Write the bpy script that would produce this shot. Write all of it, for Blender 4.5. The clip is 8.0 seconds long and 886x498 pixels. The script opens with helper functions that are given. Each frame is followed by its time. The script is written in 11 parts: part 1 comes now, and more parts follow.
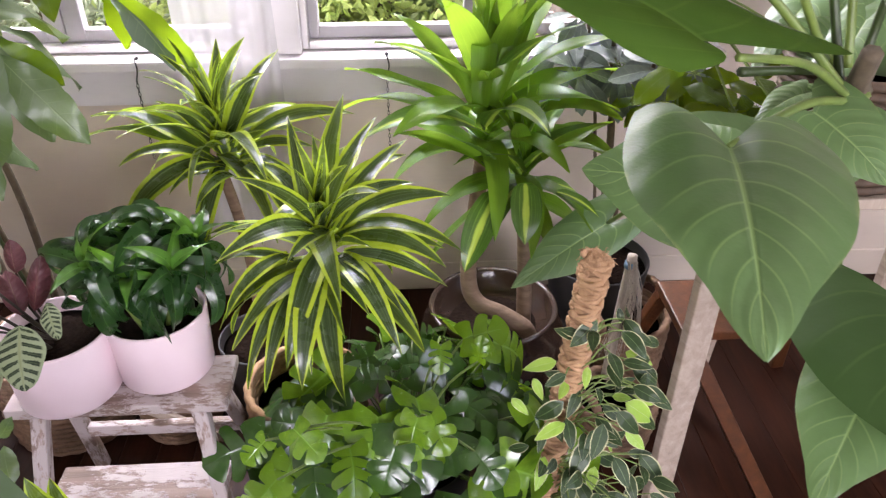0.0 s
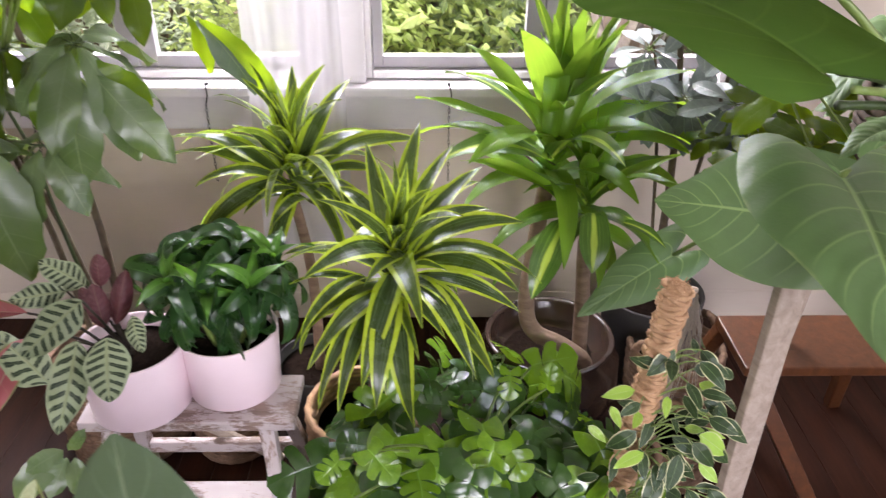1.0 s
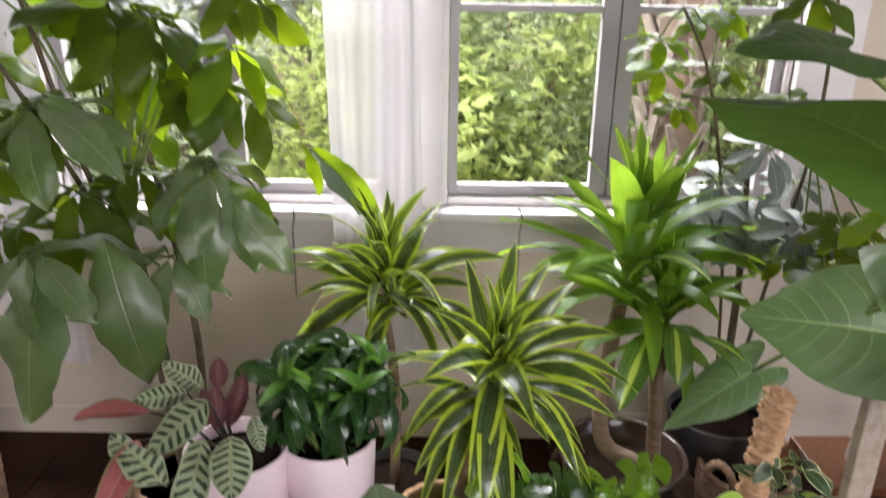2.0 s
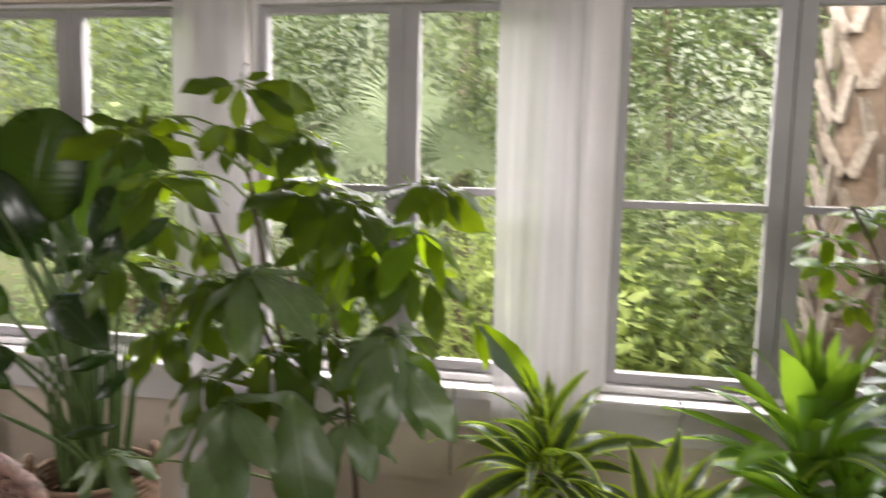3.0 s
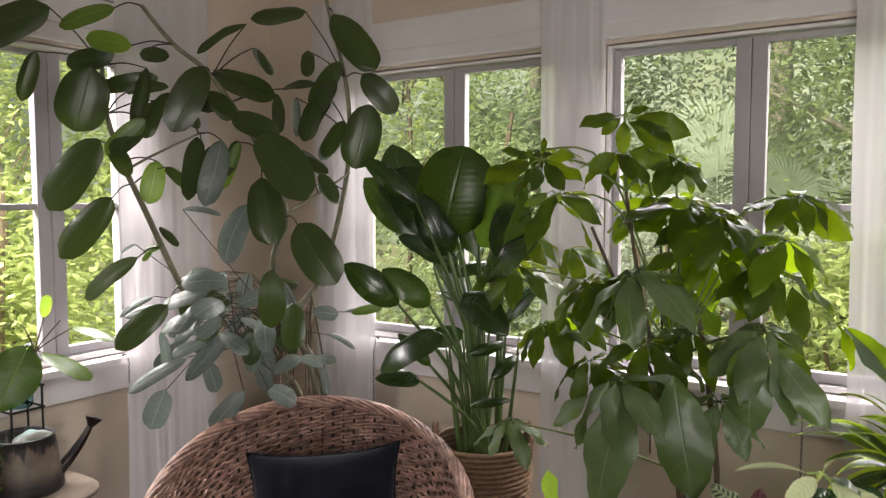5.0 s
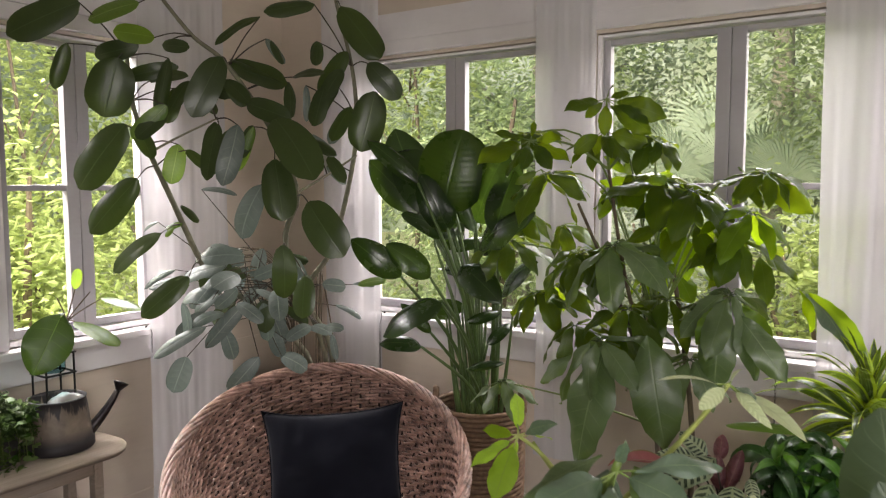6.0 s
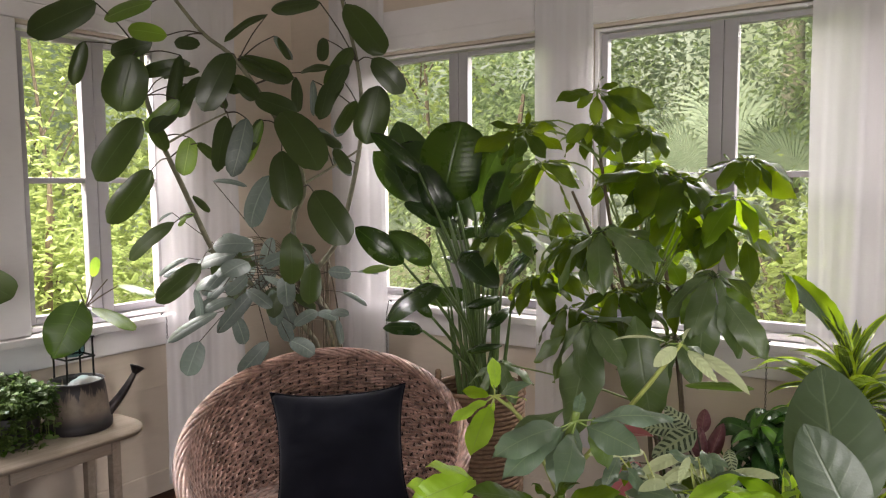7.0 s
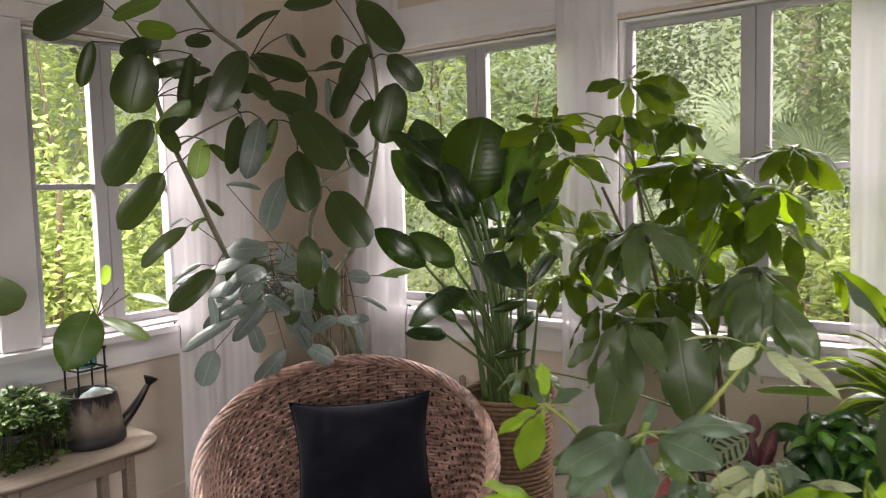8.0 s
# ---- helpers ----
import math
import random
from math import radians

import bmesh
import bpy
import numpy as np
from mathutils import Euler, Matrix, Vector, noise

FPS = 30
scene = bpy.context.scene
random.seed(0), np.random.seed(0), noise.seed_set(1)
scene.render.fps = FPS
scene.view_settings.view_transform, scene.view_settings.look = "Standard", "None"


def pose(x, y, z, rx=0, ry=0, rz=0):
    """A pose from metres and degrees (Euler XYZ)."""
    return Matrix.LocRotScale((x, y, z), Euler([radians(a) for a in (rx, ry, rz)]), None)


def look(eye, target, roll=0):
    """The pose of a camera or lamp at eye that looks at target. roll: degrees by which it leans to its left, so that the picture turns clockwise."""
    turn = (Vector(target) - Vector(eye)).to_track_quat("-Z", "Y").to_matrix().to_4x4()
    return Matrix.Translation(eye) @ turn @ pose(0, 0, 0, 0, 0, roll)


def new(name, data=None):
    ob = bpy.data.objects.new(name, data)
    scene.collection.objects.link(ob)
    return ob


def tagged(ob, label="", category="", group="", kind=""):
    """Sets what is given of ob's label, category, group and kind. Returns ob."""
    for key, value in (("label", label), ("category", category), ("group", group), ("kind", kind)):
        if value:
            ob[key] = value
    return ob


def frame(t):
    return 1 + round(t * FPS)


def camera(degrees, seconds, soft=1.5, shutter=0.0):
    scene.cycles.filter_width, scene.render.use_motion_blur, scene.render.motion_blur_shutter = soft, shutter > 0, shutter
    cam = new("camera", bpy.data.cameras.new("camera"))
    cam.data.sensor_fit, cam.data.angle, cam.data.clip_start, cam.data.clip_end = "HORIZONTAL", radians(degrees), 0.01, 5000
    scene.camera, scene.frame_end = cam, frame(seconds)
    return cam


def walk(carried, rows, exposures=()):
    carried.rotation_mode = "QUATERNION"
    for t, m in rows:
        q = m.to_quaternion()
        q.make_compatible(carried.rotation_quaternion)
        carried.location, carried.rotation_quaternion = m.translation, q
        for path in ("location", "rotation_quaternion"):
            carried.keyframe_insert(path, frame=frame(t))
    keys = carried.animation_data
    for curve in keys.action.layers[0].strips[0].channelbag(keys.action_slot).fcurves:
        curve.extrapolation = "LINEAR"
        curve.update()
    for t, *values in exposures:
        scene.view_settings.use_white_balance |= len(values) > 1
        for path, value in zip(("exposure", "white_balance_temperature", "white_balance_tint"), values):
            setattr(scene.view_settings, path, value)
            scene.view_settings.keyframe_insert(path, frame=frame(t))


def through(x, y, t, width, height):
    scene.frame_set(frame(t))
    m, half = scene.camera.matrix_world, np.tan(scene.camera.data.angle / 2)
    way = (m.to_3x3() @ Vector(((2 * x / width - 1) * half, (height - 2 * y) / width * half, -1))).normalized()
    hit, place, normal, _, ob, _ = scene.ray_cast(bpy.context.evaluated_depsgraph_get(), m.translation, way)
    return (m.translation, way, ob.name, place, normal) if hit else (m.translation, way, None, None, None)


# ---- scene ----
cam = camera(61.0, 8.0, soft=1.2, shutter=0.5)
PATH = [
    (0, (-0.17, -0.037, 1.441), (-0.072, 1.628, 0.339), 0.1),
    (0.5, (-0.203, -0.03, 1.432), (-0.131, 1.658, 0.361), 0.2),
    (1, (-0.261, -0.053, 1.438), (-0.221, 1.661, 0.408), 0.6),
    (1.2, (-0.289, -0.072, 1.444), (-0.266, 1.657, 0.439), 0.7),
    (2.3, (-0.447, -0.17, 1.438), (-0.464, 1.755, 0.895), 1.1),
    (2.5, (-0.449, -0.184, 1.436), (-0.53, 1.769, 1.012), 1.3),
    (3, (-0.458, -0.241, 1.425), (-0.851, 1.707, 1.204), 1.4),
    (3.5, (-0.492, -0.308, 1.424), (-1.219, 1.551, 1.298), 1.5),
    (4, (-0.542, -0.397, 1.412), (-1.477, 1.37, 1.342), 1.6),
    (4.5, (-0.572, -0.514, 1.395), (-1.615, 1.189, 1.295), 0.4),
    (6, (-0.416, -0.758, 1.354), (-1.517, 0.904, 1.186), -0.1),
    (6.5, (-0.346, -0.79, 1.332), (-1.47, 0.856, 1.161), -0.2),
    (7, (-0.316, -0.809, 1.326), (-1.453, 0.827, 1.153), -0.4),
    (7.5, (-0.331, -0.796, 1.309), (-1.478, 0.833, 1.139), -0.7),
    (8, (-0.414, -0.754, 1.303), (-1.57, 0.87, 1.146), -1.4),
]
EXPOSURES = ((0, 3.5, 6450, 23), (1.2, 3.45, 6450, 22), (2.5, 2.85, 6850, 12), (3.5, 2.55, 7050, 14), (8, 2.55, 7050, 15))
walk(cam, [(t, look(eye, target, roll)) for t, eye, target, roll in PATH], EXPOSURES)
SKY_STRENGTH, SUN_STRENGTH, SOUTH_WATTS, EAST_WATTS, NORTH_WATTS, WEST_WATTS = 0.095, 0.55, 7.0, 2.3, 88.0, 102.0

# ---- light ----
world = bpy.data.worlds.new("overcast_sky")
world.use_nodes = True
scene.world = world
wn = world.node_tree.nodes
sky = wn.new("ShaderNodeTexSky")
sky.sky_type, sky.sun_disc, sky.sun_elevation, sky.sun_rotation = "NISHITA", False, radians(52), radians(200)
sky.air_density, sky.dust_density, sky.ozone_density = 1.0, 4.0, 1.0
world.node_tree.links.new(sky.outputs[0], wn["Background"].inputs[0])
wn["Background"].inputs[1].default_value = SKY_STRENGTH

sun_data = bpy.data.lights.new("sun", "SUN")
sun_data.energy, sun_data.angle, sun_data.color = SUN_STRENGTH, radians(30), (1.0, 0.97, 0.92)
sun = new("sun", sun_data)
sun.matrix_world = look((-5, -9, 13), (-1.0, 4.0, 1.0))


def fill_lamp(name, size_x, size_y, eye, target, watts):
    """An added area lamp that stands in for sky light from outside."""
    data = bpy.data.lights.new(name, "AREA")
    data.shape, data.size, data.size_y, data.energy, data.color = "RECTANGLE", size_x, size_y, watts, (0.97, 0.98, 1.0)
    ob = new(name, data)
    ob.matrix_world = look(eye, target)
    return ob


# Added fill at an unseen south window, to brighten leaf fronts.
fill_lamp("added_fill_south", 0.95, 1.1, (0.3, -1.735, 1.36), (-0.4, 0.0, 1.0), SOUTH_WATTS)
# Unseen lamps added above the window heads to strengthen the sky light.
fill_lamp("added_sky_lamp_north", 4.2, 1.3, (-1.2, 2.95, 2.75), (-1.2, 1.2, 0.9), NORTH_WATTS)
fill_lamp("added_sky_lamp_west", 2.6, 1.2, (-4.1, 0.6, 2.75), (-2.4, 0.6, 0.9), WEST_WATTS)
# Added fill at an unseen east window.
fill_lamp("added_fill_east", 1.15, 1.1, (2.28, -0.2, 1.36), (0.0, 0.3, 1.0), EAST_WATTS)


# ---- node helpers and materials ----
class Mat:
    """A node material with a Principled shader and short ways to wire it."""

    def __init__(self, name, rough=0.6, metal=0.0, spec=0.5):
        self.m = bpy.data.materials.new(name)
        self.m.use_nodes = True
        self.t = self.m.node_tree
        self.p = self.t.nodes["Principled BSDF"]
        self.out = self.t.nodes["Material Output"]
        self.p.inputs["Roughness"].default_value = rough
        self.p.inputs["Metallic"].default_value = metal
        self.p.inputs["Specular IOR Level"].default_value = spec

    def put(self, socket, value):
        if isinstance(value, bpy.types.NodeSocket):
            self.t.links.new(value, socket)
        elif isinstance(value, (tuple, list)) and len(value) == 3 and socket.type == "RGBA":
            socket.default_value = (*value, 1)
        else:
            socket.default_value = value

    def math(self, op, a, b=0.0, c=0.0, clamp=False):
        n = self.t.nodes.new("ShaderNodeMath")
        n.operation, n.use_clamp = op, clamp
        for s, v in zip(n.inputs, (a, b, c)):
            self.put(s, v)
        return n.outputs[0]

    def mix(self, f, a, b, blend="MIX"):
        n = self.t.nodes.new("ShaderNodeMix")
        n.data_type, n.blend_type = "RGBA", blend
        self.put(n.inputs[0], f), self.put(n.inputs[6], a), self.put(n.inputs[7], b)
        return n.outputs[2]

    def ramp(self, f, lo, hi):
        n = self.t.nodes.new("ShaderNodeMapRange")
        n.clamp = True
        for s, v in zip(n.inputs, (f, lo, hi, 0.0, 1.0)):
            self.put(s, v)
        return n.outputs[0]

    def coord(self, kind="Object", scale=(1, 1, 1), turn=(0, 0, 0)):
        c = self.t.nodes.new("ShaderNodeTexCoord")
        n = self.t.nodes.new("ShaderNodeMapping")
        n.inputs["Scale"].default_value, n.inputs["Rotation"].default_value = scale, turn
        self.t.links.new(c.outputs[kind], n.inputs[0])
        return n.outputs[0]

    def place(self, scale=(1, 1, 1)):
        g = self.t.nodes.new("ShaderNodeNewGeometry")
        n = self.t.nodes.new("ShaderNodeMapping")
        n.inputs["Scale"].default_value = scale
        self.t.links.new(g.outputs["Position"], n.inputs[0])
        return n.outputs[0]

    def noise(self, vec, scale, detail=3.0, rough=0.55, distort=0.0):
        n = self.t.nodes.new("ShaderNodeTexNoise")
        self.t.links.new(vec, n.inputs["Vector"])
        n.inputs["Scale"].default_value, n.inputs["Detail"].default_value = scale, detail
        n.inputs["Roughness"].default_value, n.inputs["Distortion"].default_value = rough, distort
        return n.outputs["Fac"]

    def random(self):
        return self.t.nodes.new("ShaderNodeObjectInfo").outputs["Random"]

    def island(self):
        return self.t.nodes.new("ShaderNodeNewGeometry").outputs["Random Per Island"]

    def uv(self):
        c = self.t.nodes.new("ShaderNodeTexCoord")
        s = self.t.nodes.new("ShaderNodeSeparateXYZ")
        self.t.links.new(c.outputs["UV"], s.inputs[0])
        return s.outputs[0], s.outputs[1]

    def bump(self, height, strength=0.3, distance=0.01):
        n = self.t.nodes.new("ShaderNodeBump")
        n.inputs["Strength"].default_value, n.inputs["Distance"].default_value = strength, distance
        self.t.links.new(height, n.inputs["Height"])
        self.t.links.new(n.outputs[0], self.p.inputs["Normal"])
        return n.outputs[0]

    def colour(self, value):
        self.put(self.p.inputs["Base Color"], value)
        return value

    def rough(self, value):
        self.put(self.p.inputs["Roughness"], value)


def painted(name, col, dirt, rough=0.45, grain=(30, 30, 30), bump=0.12):
    k = Mat(name, rough)
    v = k.place()
    a = k.noise(v, 2.3, 4)
    b = k.noise(k.place(grain), 1.0, 5, 0.65)
    c = k.mix(k.ramp(a, 0.35, 0.75), col, dirt)
    c = k.mix(k.math("MULTIPLY", k.ramp(b, 0.5, 0.9), 0.18), c, tuple(x * 0.7 for x in dirt))
    k.colour(c)
    k.rough(k.math("MULTIPLY_ADD", b, 0.25, rough - 0.1))
    k.bump(b, bump, 0.004)
    return k.m


TRIM = painted("white_trim_paint", (0.74, 0.71, 0.72), (0.62, 0.58, 0.59), 0.35, (18, 18, 60))
WALL = painted("cream_board_paint", (0.63, 0.54, 0.455), (0.51, 0.43, 0.355), 0.5, (6, 6, 50))
# Backlit shade of the white sashes is put into this grey.
SASH_SHADE = painted("shaded_sash_paint", (0.40, 0.38, 0.40), (0.30, 0.285, 0.29), 0.4, (25, 25, 90))
CEIL = painted("ceiling_paint", (0.72, 0.67, 0.63), (0.62, 0.57, 0.53), 0.6)
# For walls out of view, kept dark so that less light bounces.
UNSEEN_WALL = painted("unseen_wall_dark", (0.16, 0.13, 0.11), (0.11, 0.09, 0.075), 0.6)


def wood(name, light, dark, rough=0.5, along=(3, 40, 40), bump=0.25, spec=0.4):
    k = Mat(name, rough, spec=spec)
    v = k.coord("Object", along)
    g = k.noise(v, 1.0, 6, 0.6, 0.6)
    f = k.noise(k.coord("Object", tuple(3 * s for s in along)), 2.0, 4, 0.7)
    c = k.mix(k.ramp(g, 0.3, 0.7), dark, light)
    c = k.mix(k.math("MULTIPLY", k.ramp(f, 0.55, 0.8), 0.5), c, tuple(x * 0.5 for x in dark))
    c = k.mix(k.math("MULTIPLY", k.random(), 0.35), c, dark)
    k.colour(c)
    k.rough(k.math("MULTIPLY_ADD", f, 0.3, rough - 0.15))
    k.bump(k.math("ADD", g, f), bump, 0.003)
    return k.m


FLOOR = wood("dark_red_floorboards", (0.036, 0.011, 0.005), (0.012, 0.004, 0.0022), 0.5, (30, 2.5, 30), 0.15, 0.10)
BROWN_WOOD = wood("varnished_brown_wood", (0.11, 0.038, 0.013), (0.045, 0.016, 0.006), 0.35, (40, 40, 3), 0.15)
TABLE_WOOD = wood("pale_worn_wood", (0.40, 0.335, 0.275), (0.25, 0.20, 0.155), 0.55, (40, 3, 40), 0.3)
GREY_WOOD = wood("weathered_plank", (0.44, 0.36, 0.29), (0.25, 0.19, 0.15), 0.6, (40, 40, 4), 0.3)
BARK = wood("cane_bark", (0.27, 0.18, 0.12), (0.13, 0.08, 0.05), 0.7, (14, 14, 60), 0.5)


def flaking(name):
    """Old white paint that peels off grey wood."""
    k = Mat(name, 0.6)
    g = k.noise(k.coord("Object", (4, 60, 60)), 1.0, 6, 0.65, 0.5)
    chips = k.noise(k.coord("Object", (22, 60, 60)), 1.0, 7, 0.75)
    big = k.noise(k.coord("Object", (5, 9, 9)), 1.0, 3)
    keep = k.ramp(k.math("ADD", k.math("MULTIPLY", chips, 0.7), k.math("MULTIPLY", big, 0.5)), 0.56, 0.62)
    bare = k.mix(k.ramp(g, 0.3, 0.7), (0.13, 0.085, 0.065), (0.33, 0.235, 0.20))
    paint = k.mix(k.ramp(big, 0.3, 0.7), (0.52, 0.45, 0.44), (0.39, 0.33, 0.32))
    k.colour(k.mix(keep, bare, paint))
    k.bump(k.math("ADD", k.math("MULTIPLY", keep, 0.6), g), 0.5, 0.003)
    return k.m


FLAKING = flaking("flaking_white_paint")


def simple(name, a, b, scale=20, rough=0.5, bump=0.2, metal=0.0, dist=0.004, spec=0.5):
    k = Mat(name, rough, metal, spec)
    n = k.noise(k.coord("Object"), scale, 5, 0.6)
    w = k.noise(k.coord("Object"), scale * 0.13, 2)
    c = k.mix(k.ramp(n, 0.3, 0.7), a, b)
    c = k.mix(k.math("MULTIPLY", k.ramp(w, 0.35, 0.7), 0.35), c, tuple(x * 0.75 for x in b))
    k.colour(c)
    k.rough(k.math("MULTIPLY_ADD", n, 0.2, rough - 0.1))
    k.bump(n, bump, dist)
    return k.m


POT_PINK = simple("pale_pink_glaze", (0.82, 0.66, 0.70), (0.78, 0.61, 0.65), 9, 0.35, 0.03)
SOIL = simple("potting_soil", (0.022, 0.013, 0.009), (0.007, 0.004, 0.003), 90, 0.95, 0.9, 0, 0.01, 0.05)
CERAMIC = simple("brown_glazed_ceramic", (0.045, 0.026, 0.018), (0.020, 0.012, 0.009), 8, 0.18, 0.05)
COIR = simple("coir_fibre", (0.50, 0.31, 0.17), (0.28, 0.155, 0.08), 60, 0.9, 0.8, 0, 0.004)
BASKET = simple("seagrass", (0.23, 0.135, 0.08), (0.11, 0.062, 0.035), 50, 0.8, 0.6, 0, 0.003)
BLACK_METAL = simple("black_iron", (0.012, 0.012, 0.013), (0.022, 0.020, 0.019), 30, 0.45, 0.15, 0.6)
ZINC = simple("tarnished_tin", (0.085, 0.072, 0.068), (0.020, 0.018, 0.022), 14, 0.38, 0.2, 0.75)


def stained_tin():
    """Dark tin, rubbed pale and brown on its belly, with dark runs from the rim."""
    k = Mat("stained_tin", 0.5, spec=0.4)
    drips = k.noise(k.coord("Object", (70, 70, 7)), 1.0, 3)
    z = k.t.nodes.new("ShaderNodeSeparateXYZ")
    k.t.links.new(k.coord("Object"), z.inputs[0])
    n = k.noise(k.coord("Object"), 16, 4)
    low = k.ramp(k.math("MULTIPLY_ADD", n, 0.03, z.outputs[2]), 0.050, 0.085)
    top = k.ramp(k.math("MULTIPLY_ADD", drips, -0.16, z.outputs[2]), 0.070, 0.050)
    c = k.mix(k.ramp(n, 0.3, 0.7), (0.23, 0.18, 0.14), (0.10, 0.078, 0.064))
    c = k.mix(k.math("MULTIPLY", low, top), (0.026, 0.022, 0.024), c)
    k.colour(c)
    k.bump(n, 0.2, 0.003)
    return k.m


TIN = stained_tin()
PLASTIC = simple("black_nursery_plastic", (0.015, 0.014, 0.014), (0.025, 0.023, 0.022), 20, 0.5, 0.05)
PEBBLE = simple("pale_stone", (0.55, 0.53, 0.52), (0.40, 0.38, 0.38), 12, 0.7, 0.2)
STEM = simple("green_stem", (0.17, 0.24, 0.05), (0.10, 0.15, 0.035), 25, 0.45, 0.15)
STEM_DEEP = simple("deep_green_stem", (0.045, 0.075, 0.018), (0.025, 0.042, 0.012), 25, 0.4, 0.15)
STEM_MID = simple("mid_green_stem", (0.095, 0.155, 0.040), (0.055, 0.095, 0.026), 25, 0.4, 0.15)
STEM_PALE = simple("pale_yellow_stem", (0.38, 0.42, 0.12), (0.27, 0.32, 0.08), 25, 0.45, 0.15)
STEM_BROWN = simple("woody_stem", (0.15, 0.115, 0.07), (0.075, 0.055, 0.035), 40, 0.8, 0.5)
STEM_GREY = simple("grey_green_bark", (0.23, 0.22, 0.15), (0.13, 0.125, 0.085), 40, 0.8, 0.5)
STEM_DARK = simple("dark_twig", (0.035, 0.03, 0.022), (0.06, 0.045, 0.03), 40, 0.7, 0.4)


def fabric():
    k = Mat("navy_cotton", 0.85, spec=0.12)
    u = k.noise(k.coord("Object", (260, 260, 40)), 1.0, 2)
    w = k.noise(k.coord("Object"), 7.0, 3)
    k.colour(k.mix(k.ramp(w, 0.3, 0.75), (0.0035, 0.004, 0.0075), (0.0065, 0.007, 0.0125)))
    k.bump(k.math("ADD", k.math("MULTIPLY", u, 0.2), w), 0.25, 0.01)
    k.p.inputs["Sheen Weight"].default_value = 0.03
    return k.m


NAVY = fabric()


def wicker():
    k = Mat("brown_wicker", 0.40, spec=0.6)
    n = k.noise(k.coord("Object", (26, 26, 26)), 1.0, 5, 0.6)
    r = k.island()
    c = k.mix(k.ramp(n, 0.3, 0.7), (0.055, 0.023, 0.016), (0.56, 0.335, 0.265))
    c = k.mix(k.math("MULTIPLY", r, 0.65), c, (0.10, 0.045, 0.032))
    k.colour(c)
    k.bump(n, 0.4, 0.003)
    return k.m


WICKER = wicker()
# Shade in the gaps of the weave, put into a dark brown.
WICKER_GAP_SHADE = simple("wicker_gap_shade", (0.016, 0.007, 0.005), (0.030, 0.013, 0.009), 30, 0.8, 0.5)


def sheer():
    k = Mat("sheer_white_voile", 0.9, spec=0.1)
    nodes, links = k.t.nodes, k.t.links
    weave = k.noise(k.coord("Object", (300, 300, 300)), 1.0, 1)
    k.colour(k.mix(weave, (0.76, 0.74, 0.76), (0.70, 0.68, 0.70)))
    tl = nodes.new("ShaderNodeBsdfTranslucent")
    tl.inputs[0].default_value = (0.60, 0.58, 0.60, 1)
    tr = nodes.new("ShaderNodeBsdfTransparent")
    m1, m2 = nodes.new("ShaderNodeMixShader"), nodes.new("ShaderNodeMixShader")
    m1.inputs[0].default_value, m2.inputs[0].default_value = 0.20, 0.25
    links.new(k.p.outputs[0], m1.inputs[1]), links.new(tl.outputs[0], m1.inputs[2])
    links.new(m1.outputs[0], m2.inputs[1]), links.new(tr.outputs[0], m2.inputs[2])
    links.new(m2.outputs[0], k.out.inputs[0])
    return k.m


SHEER = sheer()


def clear_glass(name, tint, rough=0.0):
    """A thin pane: mostly clear, with a faint gloss."""
    k = Mat(name, rough)
    nodes, links = k.t.nodes, k.t.links
    tr, gl, mx = nodes.new("ShaderNodeBsdfTransparent"), nodes.new("ShaderNodeBsdfGlossy"), nodes.new("ShaderNodeMixShader")
    tr.inputs[0].default_value = (*tint, 1)
    gl.inputs["Roughness"].default_value = 0.02
    fr = nodes.new("ShaderNodeFresnel")
    fr.inputs[0].default_value = 1.10
    links.new(fr.outputs[0], mx.inputs[0])
    links.new(tr.outputs[0], mx.inputs[1]), links.new(gl.outputs[0], mx.inputs[2])
    links.new(mx.outputs[0], k.out.inputs[0])
    return k.m


PANE = clear_glass("window_glass", (0.97, 0.98, 0.97))
AQUA = clear_glass("aqua_glass", (0.55, 0.80, 0.82))


